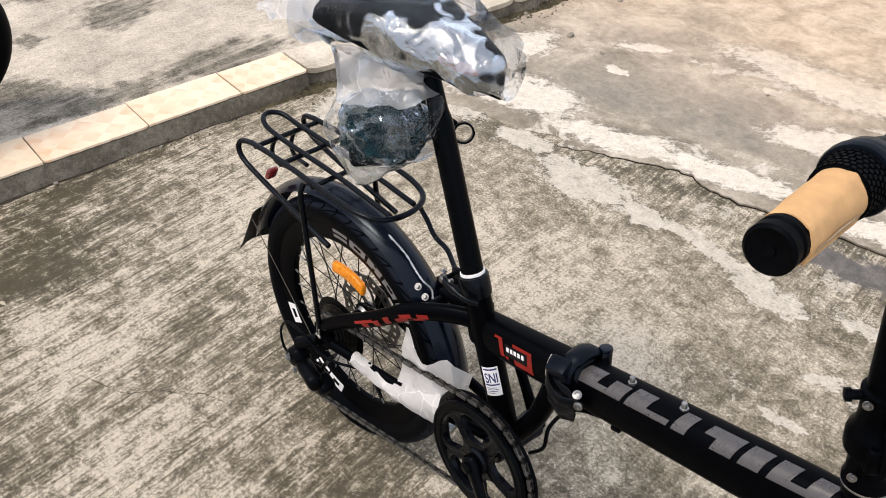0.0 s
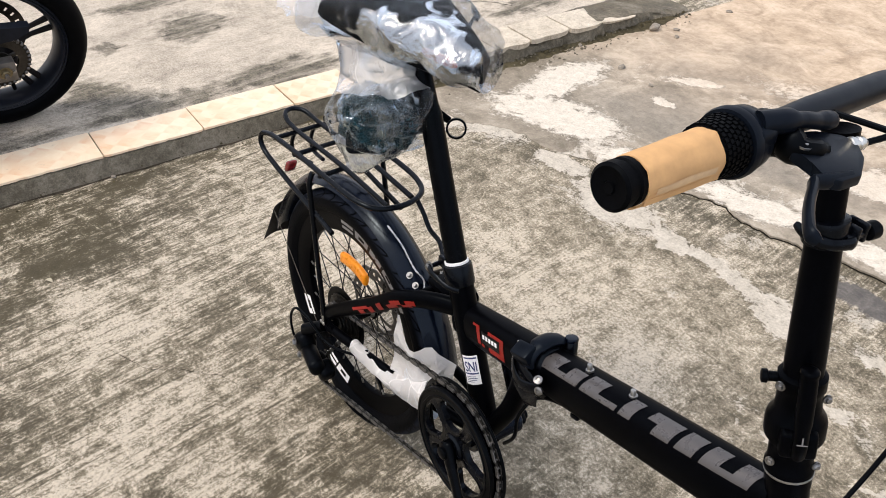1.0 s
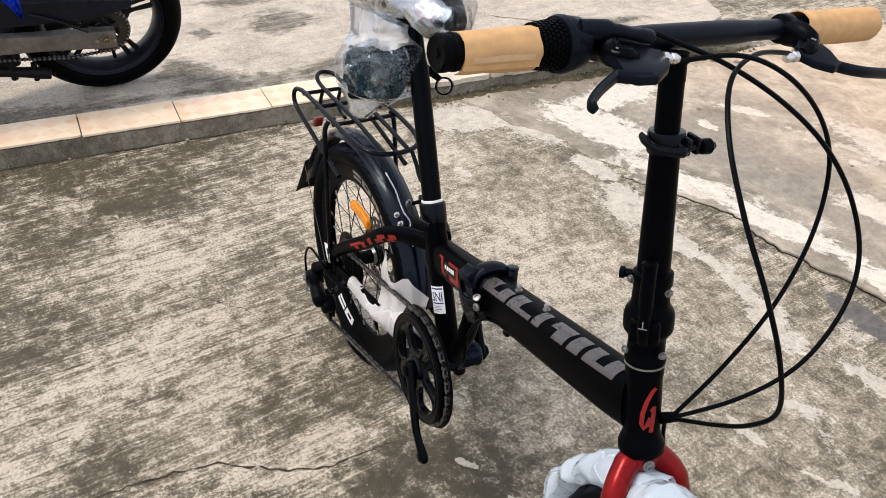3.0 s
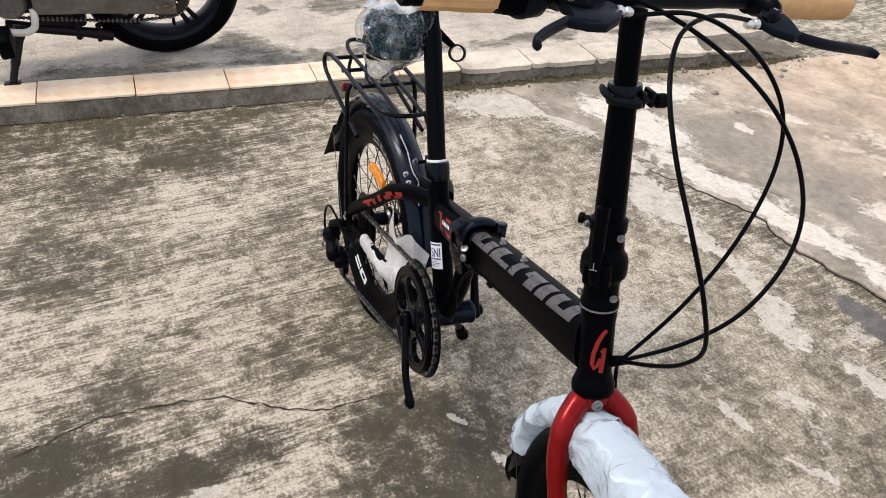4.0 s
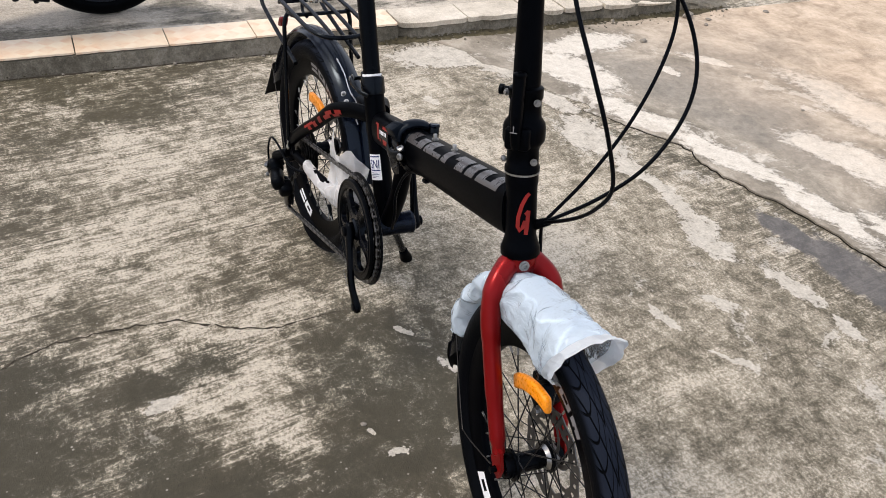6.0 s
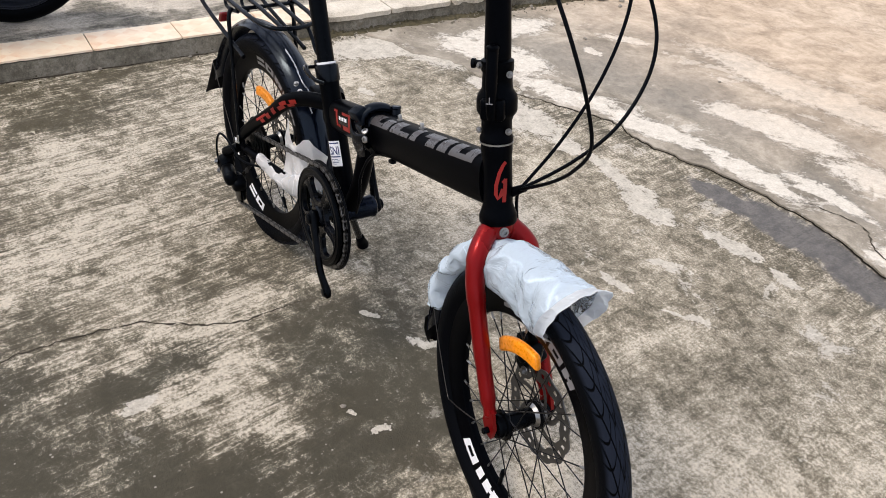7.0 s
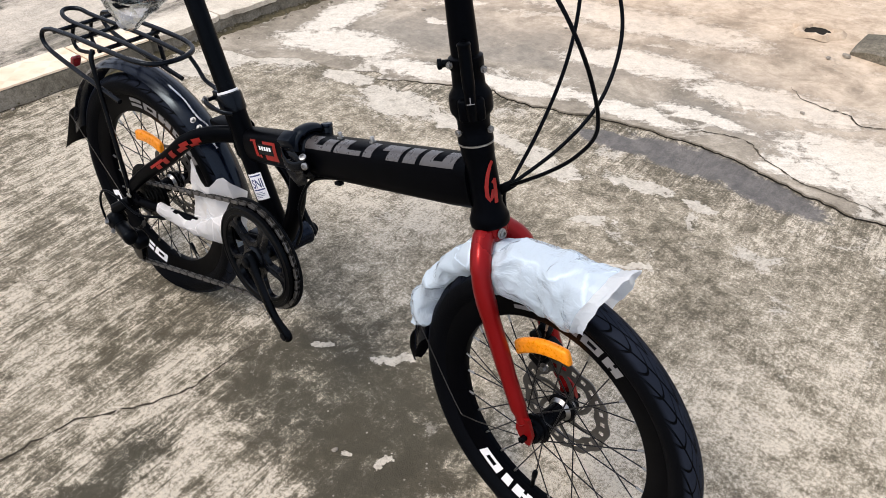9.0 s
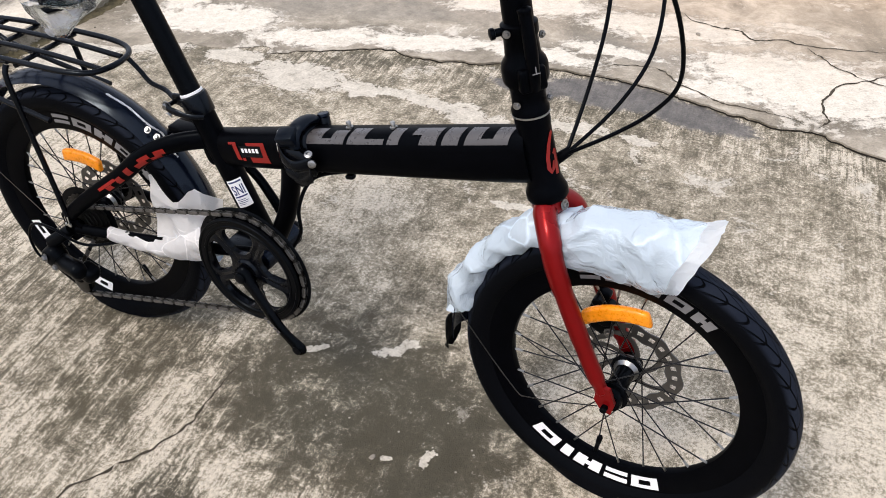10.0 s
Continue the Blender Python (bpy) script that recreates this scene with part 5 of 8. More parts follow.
for x in (0.577, 0.650):
    bm = bmesh.new()
    p = main_at(x) + Vector((-0.0088, 0, 0.0352))
    lathe(bm, [(0.0055, -0.002), (0.0055, 0.001), (0.0035, 0.0015), (0.0035, 0.0075), (0.003, 0.0085)], 12, axis_to(p, (-0.24, 0, 1)))
    part("bottle_boss", bm, GREYMETAL, front_tube, "steel bottle cage bolt")
for x, y in ((0.56, -0.01),):
    bm = bmesh.new()
    block(bm, (0.014, 0.01, 0.007), Matrix.Translation(main_at(x) + Vector((0.009, y, -0.0375))) @ Matrix.Rotation(-0.24, 4, "Y"), 0.002)
    part("cable_clip", bm, PLASTIC, front_tube, "small black cable clip")

# curved strut from the hinge down to the bottom bracket
bm = bmesh.new()
tube(bm, catmull([(0.455, 0, 0.466), (0.449, 0, 0.42), (0.434, 0, 0.36), (0.409, 0, 0.305), (0.39, 0, 0.27)], 6), 0.0150, 18, flat=1.1)
part("down_strut", bm, BLACK, bike, "curved black frame strut")
bm = bmesh.new()
lathe(bm, [(0.012, -0.037), (0.0205, -0.037), (0.0215, -0.034), (0.0215, 0.044), (0.0228, 0.046), (0.0228, 0.052), (0.0200, 0.055), (0.011, 0.055)], 28, Matrix.Translation(BB))
part("bottom_bracket", bm, GLOSS, bike, "black bottom bracket shell")

# rear triangle
for s in (-1, 1):
    bm = bmesh.new()
    line = catmull([rq(p) for p in ((0.300, 0.014 * s, 0.462), (0.256, 0.034 * s, 0.455), (0.205, 0.052 * s, 0.432), (0.14, 0.060 * s, 0.378), (0.06, 0.066 * s, 0.318), (-0.006, 0.069 * s, 0.262))], 6)
    n = len(line)
    tube(bm, line, [0.0175 - 0.005 * k / (n - 1) for k in range(n)], 16, flat=0.72, up=(0.4, 0, 1))
    stay = part("seat_stay", bm, BLACK, bike, "curved black seat stay")
    if s < 0:       # red slanting marks on its flank
        for t0, t1, low, high in ((8, 10, -0.2, 0.6), (9, 11, -0.7, -0.1), (11, 13, -0.1, 0.6), (12, 14, -0.7, 0.1), (15, 16, -0.6, 0.6), (17, 18, -0.7, 0.4), (18, 21, 0.15, 0.65), (19, 20, -0.7, 0.1)):
            bm = bmesh.new()
            grid = []
            for k in range(t0, t1 + 1):
                dd = (line[k + 1] - line[k - 1]).normalized()
                up = (Vector((0.4, 0, 1)) - dd * dd.dot(Vector((0.4, 0, 1)))).normalized()
                other = dd.cross(up)
                r = 0.0175 - 0.005 * k / (n - 1)
                sgn = -1 if other.y > 0 else 1
                grid.append([bm.verts.new(line[k] + up * (r + 0.0006) * math.sin(w) + other * sgn * ((r * 0.72 + 0.0012) * math.cos(w))) for w in (0.75 * (low + (high - low) * q / 6) - 0.12 for q in range(7))])
            for ra, rb in zip(grid, grid[1:]):
                for q in range(6):
                    bm.faces.new((ra[q], ra[q + 1], rb[q + 1], rb[q]))
            part("decal", bm, REDDECAL, stay, "red slanting mark")
    bm = bmesh.new()
    tube(bm, catmull([rq(p) for p in ((0.375, 0.02 * s, 0.262), (0.30, 0.036 * s, 0.258), (0.2, 0.048 * s, 0.25), (0.1, 0.058 * s, 0.243), (0.01, 0.069 * s, 0.24))], 5), 0.0105, 12, flat=0.8)
    part("chain_stay", bm, BLACK, bike, "black chain stay")
    bm = bmesh.new()
    plate(bm, [(-0.022, -0.018), (0.0, -0.026), (0.02, -0.012), (0.026, 0.012), (0.01, 0.024), (-0.014, 0.016)], Matrix.Translation(rq((0.0, 0.07 * s, 0.238))), 0.006)
    part("dropout", bm, BLACK, bike, "black steel dropout")
bm = bmesh.new()
tube(bm, [rq((0.225, -0.05, 0.440)), rq((0.225, 0.05, 0.440))], 0.009, 12)
block(bm, (0.05, 0.028, 0.012), Matrix.Translation(rq((0.25, 0, 0.462))), 0.003)
part("stay_bridge", bm, BLACK, bike, "black stay bridge")
for s in (-1, 1):
    bolt(rq((0.196, 0.027 * s, 0.462)), (0.2, s * 0.6, 0.6), 0.0038, 0.005, bike)
    bolt(rq((0.212, 0.027 * s, 0.452)), (0.2, s * 0.6, 0.6), 0.0038, 0.005, bike)


def arc_sweep(bm, prof, centre, r, a0, a1, n, m=None):
    """Sweeps a closed (out, across) outline round the y axis from a0 to a1 degrees."""
    loops = []
    for k in range(n + 1):
        a = radians(a0 + (a1 - a0) * k / n)
        loops.append([(m or Matrix()) @ (Vector(centre) + Vector(((r + o) * math.cos(a), y, (r + o) * math.sin(a)))) for o, y in prof])
    rings(bm, loops)
    return bm


def fender_section(half, drop, thick=0.0014, n=10):
    outer = [(-drop * (2 * k / n - 1) ** 2, half * (2 * k / n - 1)) for k in range(n + 1)]
    return outer + [(o - thick, y * 0.96) for o, y in outer[::-1]]


bm = bmesh.new()
arc_sweep(bm, fender_section(0.029, 0.014), AXLE_R + Vector((0.003, 0, 0.0)), 0.281, 12, 168, 44, REAR)
fender = part("rear_fender", bm, GLOSS, bike, "glossy black curved rear fender")
bm = bmesh.new()
loops = []
for k, (a, half, out) in enumerate(((158, 0.028, 0.284), (166, 0.03, 0.288), (173, 0.033, 0.296), (179, 0.036, 0.308))):
    p = AXLE_R + Vector((out * math.cos(radians(a)), 0, out * math.sin(radians(a))))
    loops.append([rq(p + Vector((0, half * u, 0)) + Vector((-0.012 * (1 - u * u), 0, 0)) + Vector((w, 0, 0))) for u, w in ((-1, 0), (-0.5, 0), (0, 0), (0.5, 0), (1, 0), (1, 0.002), (0.5, 0.002), (0, 0.002), (-0.5, 0.002), (-1, 0.002))])
rings(bm, loops)
part("mud_flap", bm, RUBBER, fender, "black rubber mud flap")
for s in (-1, 1):
    bm = bmesh.new()
    tube(bm, [rq((-0.262, 0.029 * s, 0.335)), rq((-0.02, 0.078 * s, 0.236))], 0.0008, 8)
    part("fender_wire", bm, DARKMETAL, fender, "thin bright steel stay")
# crumpled protective film left on the fender's front, its glints painted as milky colour
bm = bmesh.new()
tube(bm, catmull([rq(AXLE_R + Vector((0.285 * math.cos(radians(a)), -0.004 + 0.005 * math.sin(a), 0.2845 * math.sin(radians(a))))) for a in (68, 60, 54, 50, 46, 42, 37)], 5), [0.0012 + 0.0016 * abs(math.sin(1.3 * q)) for q in range(31)], 7, flat=0.5)
part("film_edge", bm, GLINT_FILM, fender, "peeling strip of clear film, glints painted milky white")

# luggage rack
rack_r = 0.0047
bm = bmesh.new()
tube(bm, catmull([rq(p) for p in ((-0.175, -0.064, 0.556), (-0.10, -0.064, 0.560), (0.02, -0.064, 0.560), (0.09, -0.060, 0.558), (0.128, -0.042, 0.556), (0.142, 0.0, 0.556), (0.128, 0.042, 0.556), (0.09, 0.060, 0.558), (0.02, 0.064, 0.560), (-0.10, 0.064, 0.560), (-0.175, 0.064, 0.556))], 6), rack_r, 10)
for s in (-1, 1):
    tube(bm, catmull([rq(p) for p in ((-0.175, 0.064 * s, 0.556), (-0.203, 0.066 * s, 0.548), (-0.212, 0.068 * s, 0.532), (-0.200, 0.069 * s, 0.516), (-0.16, 0.069 * s, 0.503), (-0.06, 0.070 * s, 0.483), (0.035, 0.071 * s, 0.466))], 6), rack_r, 10)
rack = part("luggage_rack", bm, SATIN, bike, "black steel rod luggage rack over the rear wheel")
bm = bmesh.new()
tube(bm, catmull([rq(p) for p in ((0.128, -0.024, 0.554), (0.0, -0.024, 0.562), (-0.16, -0.024, 0.562), (-0.205, -0.019, 0.568), (-0.22, 0.0, 0.570), (-0.205, 0.019, 0.568), (-0.16, 0.024, 0.562), (0.0, 0.024, 0.562), (0.128, 0.024, 0.554))], 6), rack_r * 0.95, 10)
part("middle_rail", bm, SATIN, rack)
for x in (-0.165, -0.095, -0.01):
    bm = bmesh.new()
    tube(bm, [rq((x, -0.066, 0.553)), rq((x, 0.066, 0.553))], rack_r * 0.9, 10)
    part("cross_bar", bm, SATIN, rack)
for s in (-1, 1):
    bm = bmesh.new()
    tube(bm, catmull([rq(p) for p in ((-0.03, 0.066 * s, 0.551), (-0.03, 0.073 * s, 0.535), (-0.025, 0.075 * s, 0.50), (-0.005, 0.077 * s, 0.36), (0.004, 0.077 * s, 0.275), (0.004, 0.077 * s, 0.25))], 5), rack_r, 10)
    part("rack_leg", bm, SATIN, rack, "upright rod down to the axle")
bm = bmesh.new()
tube(bm, catmull([rq((0.132, 0.030, 0.552)), rq((0.150, 0.032, 0.532)), rq((0.170, 0.030, 0.514)), Vector((0.200, 0.020, 0.509)), Vector((0.232, 0.006, 0.506)), Vector((0.258, -0.002, 0.503))], 5), rack_r * 0.85, 10)
part("front_strut", bm, SATIN, rack, "bent rod to the seat clamp")
bm = bmesh.new()
tube(bm, catmull([rq(p) for p in ((-0.17, -0.02, 0.552), (-0.185, -0.02, 0.52), (-0.175, -0.018, 0.50), (-0.13, -0.012, 0.503))], 5), 0.004, 8)
tube(bm, catmull([rq(p) for p in ((-0.17, 0.02, 0.552), (-0.185, 0.02, 0.52), (-0.175, 0.018, 0.50), (-0.13, 0.012, 0.503))], 5), 0.004, 8)
part("reflector_bracket", bm, SATIN, rack)
bm = bmesh.new()
block(bm, (0.010, 0.022, 0.028), Matrix.Translation(rq((-0.184, -0.026, 0.476))) @ Matrix.Rotation(0.5, 4, "Y"), 0.005, 3)
part("tail_reflector", bm, REDGLASS, rack, "red tail reflector")

# cranks, chainring, cassette, derailleur, chain
RING = Vector((0.388, -0.056, 0.264))
bm = bmesh.new()
teeth = 46
loops = []
n = teeth * 4
for k in range(n):
    a = 2 * math.pi * k / n
    r1 = 0.1040 if k % 4 in (0, 1) else 0.1000
    loops.append([RING + Vector((r * math.cos(a), y, r * math.sin(a))) for r, y in ((0.086, -0.0015), (r1, -0.001), (r1, 0.001), (0.086, 0.0015))])
rings(bm, loops, True)
crankset = part("chainring", bm, SATIN, bike, "black steel chainring with guard")
bm = bmesh.new()
lathe(bm, [(0.082, -0.0105), (0.0835, -0.0125), (0.0870, -0.0130), (0.0880, -0.0118), (0.0945, -0.0118), (0.0955, -0.0130), (0.0985, -0.0130), (0.1000, -0.0115), (0.1000, -0.006), (0.0985, -0.005), (0.083, -0.005)], 80, Matrix.Translation(RING + Vector((0, -0.001, 0))), True)
part("chain_guard", bm, PLASTIC, crankset, "black plastic guard ring")
bm = bmesh.new()
lathe(bm, [(0.086, 0.0040), (0.1095, 0.0035), (0.1112, 0.0048), (0.1112, 0.0068), (0.1095, 0.0080), (0.086, 0.0075)], 80, Matrix.Translation(RING), True)
part("chain_guard", bm, PLASTIC, crankset, "black inner guard ring")
CR_A = math.atan2(0.162 - 0.264, 0.494 - 0.388)


def spider_sector(bm, mid, n=40):
    """One fifth of the spider: a plate with a rounded window and a raised lip round it."""
    def at(turn, r, y):
        return RING + Vector((r * math.cos(turn), y, r * math.sin(turn)))
    rim, lip, edge = [], [], []
    for j in range(n):
        p = 2 * math.pi * j / n
        c, s = math.cos(p), math.sin(p)
        k = max(abs(c), abs(s))
        rim.append((mid + c / k * radians(36), 0.051 + 0.035 * s / k))
        for row, grow in ((lip, 0.0035), (edge, 0.0)):
            r = 0.0575 + (0.0245 + grow) * math.copysign(abs(s) ** 0.7, s)
            span = radians(36) - math.asin(min(0.9, (0.0098 - grow) / r)) + radians(4) * (s < -0.4)
            row.append((mid + span * math.copysign(abs(c) ** 0.7, c), r))
    loops = [[at(t, r, -0.0030) for t, r in rim], [at(t, r, -0.0095) for t, r in rim], [at(t, r, -0.0120) for t, r in lip], [at(t, r, -0.0105) for t, r in edge], [at(t, r, -0.0020) for t, r in edge]]
    rings(bm, loops, True)


bm = bmesh.new()
for k in range(5):
    spider_sector(bm, CR_A + 2 * math.pi * k / 5)
bmesh.ops.remove_doubles(bm, verts=bm.verts[:], dist=0.0002)
lathe(bm, [(0.010, -0.016), (0.020, -0.0155), (0.0235, -0.012), (0.0235, 0.002)], 24, Matrix.Translation(RING))
part("spider", bm, SATIN, crankset, "five-armed black spider with rounded windows")


def crank_arm(centre, a, y0, y1, length, name):
    u, v = Vector((math.cos(a), 0, math.sin(a))), Vector((-math.sin(a), 0, math.cos(a)))
    bm = bmesh.new()
    pts = [centre + Vector((0, y0, 0)) + u * -0.016, centre + Vector((0, y0, 0)), centre + Vector((0, y0 * 0.6 + y1 * 0.4, 0)) + u * 0.04, centre + Vector((0, y1, 0)) + u * 0.1, centre + Vector((0, y1, 0)) + u * (length - 0.012), centre + Vector((0, y1, 0)) + u * length, centre + Vector((0, y1, 0)) + u * (length + 0.013)]
    tube(bm, catmull(pts, 4), [0.006, 0.012, 0.0155, 0.0165, 0.0165, 0.015, 0.0135, 0.0125, 0.0118, 0.0112, 0.011, 0.0108, 0.0105, 0.0105, 0.0105, 0.011, 0.0118, 0.0122, 0.013, 0.0133, 0.0135, 0.013, 0.0115, 0.009, 0.004], 14, flat=0.62, up=v)
    arm = part(name, bm, POST, bike, "black forged crank arm without pedal")
    bm = bmesh.new()
    side = -1 if y1 < 0 else 1
    lathe(bm, [(0.0075, 0), (0.0075, 0.0035), (0.0045, 0.004)], 16, axis_to(centre + Vector((0, y1 + side * 0.0055, 0)) + u * length, (0, side, 0)))
    part("thread_rim", bm, PLASTIC, arm, "empty pedal thread")
    bm = bmesh.new()
    lathe(bm, [(0.010, 0), (0.0105, 0.004), (0.008, 0.006)], 18, axis_to(centre + Vector((0, y0 + side * 0.008, 0)), (0, side, 0)))
    part("axle_cap", bm, PLASTIC, arm, "round black cap")
    return arm


right_arm = crank_arm(BB, CR_A, -0.078, -0.095, 0.148, "crank")
u, v = Vector((math.cos(CR_A), 0, math.sin(CR_A))), Vector((-math.sin(CR_A), 0, math.cos(CR_A)))
for k in range(5):
    bm = bmesh.new()
    c = BB + Vector((0, -0.1042, 0)) + u * (0.075 + 0.0075 * k)
    vs = [bm.verts.new(c + u * a + v * b) for a, b in ((-0.0028, -0.004), (0.0028, -0.004), (0.0028, 0.004), (-0.0028, 0.004))]
    bm.faces.new(vs)
    part("decal", bm, GREYDECAL, right_arm, "small grey bar")
crank_arm(BB, CR_A + math.pi, 0.06, 0.078, 0.148, "crank")
bm = bmesh.new()
lathe(bm, [(0.010, -0.064), (0.012, -0.062), (0.012, 0.062), (0.010, 0.064)], 18, Matrix.Translation(BB))
part("spindle", bm, SATIN, bike, "black crank spindle")

bm = bmesh.new()
for k, r in enumerate((0.052, 0.047, 0.041, 0.035, 0.030, 0.026)):
    y = -0.031 - 0.0042 * k
    n = int(r * 900)
    loops = [[rq(AXLE_R + Vector(((rr if j == 0 or k2 % 2 else rr) * math.cos(2 * math.pi * k2 / n), y + dy, rr * math.sin(2 * math.pi * k2 / n)))) for j, (rr, dy) in enumerate(((r - 0.012, -0.0009), (r if k2 % 2 else r - 0.003, -0.0009), (r if k2 % 2 else r - 0.003, 0.0009), (r - 0.012, 0.0009)))] for k2 in range(n)]
    rings(bm, loops, True)
cassette = part("cassette", bm, DARKMETAL, bike, "dark steel sprocket cluster")
bm = bmesh.new()
lathe(bm, [(0.018, -0.026), (0.06, -0.0265), (0.064, -0.028), (0.064, -0.0285), (0.018, -0.028)], 40, REAR @ Matrix.Translation(AXLE_R), True)
part("spoke_guard", bm, PLASTIC, cassette, "black plastic spoke guard disc")

DER = rq((-0.018, -0.088, 0.160))
bm = bmesh.new()
block(bm, (0.074, 0.030, 0.034), Matrix.Translation(DER + Vector((0.026, -0.016, 0.018))) @ pose(0, 0, 0, 14, -6, -12), 0.012, 3)
block(bm, (0.040, 0.034, 0.040), Matrix.Translation(DER + Vector((-0.018, -0.010, 0.026))) @ pose(0, 0, 0, 0, -30, 10), 0.013, 3)
block(bm, (0.036, 0.032, 0.032), Matrix.Translation(DER + Vector((0.052, -0.004, 0.006))) @ pose(0, 0, 0, 0, 20, 0), 0.010, 3)
block(bm, (0.030, 0.022, 0.044), Matrix.Translation(DER + Vector((0.012, 0.004, -0.012))) @ pose(0, 0, 0, 0, 12, 0), 0.008, 3)
tube(bm, [rq((-0.002, -0.074, 0.238)), DER + Vector((-0.020, -0.004, 0.052)), DER + Vector((-0.018, -0.002, 0.03))], [0.011, 0.013, 0.015], 14)
derailleur = part("rear_derailleur", bm, PLASTIC, bike, "black rear derailleur")
bm = bmesh.new()
P1, P2 = DER + Vector((0.004, 0.018, -0.012)), DER + Vector((-0.004, 0.018, -0.062))
for dy in (-0.007, 0.007):
    tube(bm, [P1 + Vector((0.0, dy, 0.012)), P1 + Vector((0, dy, 0)), P2 + Vector((0, dy, 0)), P2 + Vector((0, dy, -0.012))], [0.009, 0.017, 0.018, 0.008], 12, flat=0.12, up=(1, 0, 0))
part("cage", bm, DARKMETAL, derailleur, "dark steel pulley cage")
for p in (P1, P2):
    bm = bmesh.new()
    n = 22
    rings(bm, [[p + Vector((rr * math.cos(2 * math.pi * k / n), dy, rr * math.sin(2 * math.pi * k / n))) for rr, dy in ((0.004, -0.003), (0.0165 if k % 2 else 0.0145, -0.002), (0.0165 if k % 2 else 0.0145, 0.002), (0.004, 0.003))] for k in range(n)], True)
    part("pulley", bm, PLASTIC, derailleur, "black toothed pulley")
bm = bmesh.new()
bolt(DER + Vector((0.004, -0.033, 0.020)), (0, -1, 0.1), 0.0045, 0.004, derailleur)
bolt(DER + Vector((0.046, -0.030, 0.014)), (0, -1, 0.2), 0.004, 0.004, derailleur)
bolt(DER + Vector((-0.022, -0.029, 0.030)), (-0.3, -1, 0.2), 0.0055, 0.005, derailleur)
lathe(bm, [(0.003, 0), (0.0045, 0.002), (0.0045, 0.012), (0.003, 0.014)], 10, axis_to(DER + Vector((-0.034, -0.01, 0.012)), (-1, 0, -0.4)))
part("cable_adjuster", bm, STEEL, derailleur, "bright barrel adjuster")
bm = bmesh.new()
tube(bm, catmull([DER + Vector((-0.046, -0.01, 0.006)), DER + Vector((-0.066, -0.012, 0.012)), DER + Vector((-0.072, -0.012, 0.05)), DER + Vector((-0.05, -0.01, 0.085)), DER + Vector((-0.01, -0.004, 0.085)), DER + Vector((0.05, 0.008, 0.06)), rq((0.12, -0.055, 0.232)), rq((0.25, -0.04, 0.24))], 6), 0.0026, 8)
part("gear_cable", bm, PLASTIC, derailleur, "thin black looped gear cable")
bm = bmesh.new()
block(bm, (0.008, 0.004, 0.02), Matrix.Translation(rq((0.004, -0.079, 0.262))), 0.001)
block(bm, (0.014, 0.004, 0.006), Matrix.Translation(rq((0.004, -0.08, 0.254))), 0.001)
part("axle_tab", bm, STEEL, derailleur, "bright steel tab")

# chain: links along a closed run
cog = rq(AXLE_R + Vector((0, -0.046, 0)))
run = []
for k in range(24):
    a = radians(98) - radians(196) * k / 23
    run.append(RING + Vector((0.1035 * math.cos(a), 0, 0.1035 * math.sin(a))))
run += [P2 + Vector((0.012, 0.0, -0.0155)), P2 + Vector((-0.004, 0, -0.0168)), P2 + Vector((-0.015, 0, -0.006)), P2 + Vector((-0.008, 0, 0.012)), P1 + Vector((0.008, 0, -0.012)), P1 + Vector((0.0155, 0, 0.0)), P1 + Vector((0.008, 0, 0.012))]
for k in range(10):
    a = radians(-60 - 210 * k / 9)
    run.append(cog + Vector((0.036 * math.cos(a), 0, 0.036 * math.sin(a))))
dense = []
for a, b in zip(run, run[1:] + run[:1]):
    n = max(1, int((b - a).length / 0.001))
    dense += [a + (b - a) * k / n for k in range(n)]
bm = bmesh.new()
for s in (-1, 1):
    outline = []
    for k in range(12):
        a = math.pi * k / 6
        outline.append((math.copysign(0.0063, math.cos(a)) + 0.0040 * math.cos(a), 0.0040 * math.sin(a) * (0.75 if abs(math.cos(a)) < 0.3 else 1)))
    plate(bm, outline, Matrix.Translation((0, 0.0033 * s, 0)), 0.0012)
for x in (-0.0063, 0.0063):
    lathe(bm, [(0.0022, -0.0045), (0.0022, 0.0045)], 8, Matrix.Translation((x, 0, 0)))
link = meshed("link", bm, CHAIN)
bm = bmesh.new()
for s in (-1, 1):
    plate(bm, [(-0.009, 0), (-0.0063, 0.0036), (0, 0.0026), (0.0063, 0.0036), (0.009, 0), (0.0063, -0.0036), (0, -0.0026), (-0.0063, -0.0036)], Matrix.Translation((0, 0.002 * s, 0)), 0.0012)
inner = meshed("link", bm, DARKMETAL)
bm = bmesh.new()
tube(bm, dense[::12], 0.0012, 5, True)
chain = part("chain", bm, DARKMETAL, bike, "oiled steel bicycle chain")
step, walked, k, last = 0.0127, 0.0, 0, dense[0]
for i in range(1, len(dense)):
    walked += (dense[i] - dense[i - 1]).length
    if walked >= step:
        walked -= step
        d = dense[(i + 5) % len(dense)] - dense[i - 5]
        a = math.atan2(d.z, d.x)
        part("link", (link, inner)[k % 2], None, chain, m=Matrix.Translation(dense[i]) @ Matrix.Rotation(math.atan2(d.y, math.hypot(d.x, d.z)) * (1 if d.x > 0 else -1), 4, "Z") @ Matrix.Rotation(-a, 4, "Y"))
        k += 1

# kickstand on the left
bm = bmesh.new()
tube(bm, catmull([rq((0.30, 0.03, 0.235)), rq((0.27, 0.06, 0.19)), rq((0.215, 0.115, 0.085)), rq((0.19, 0.142, 0.034))], 5), 0.008, 12)
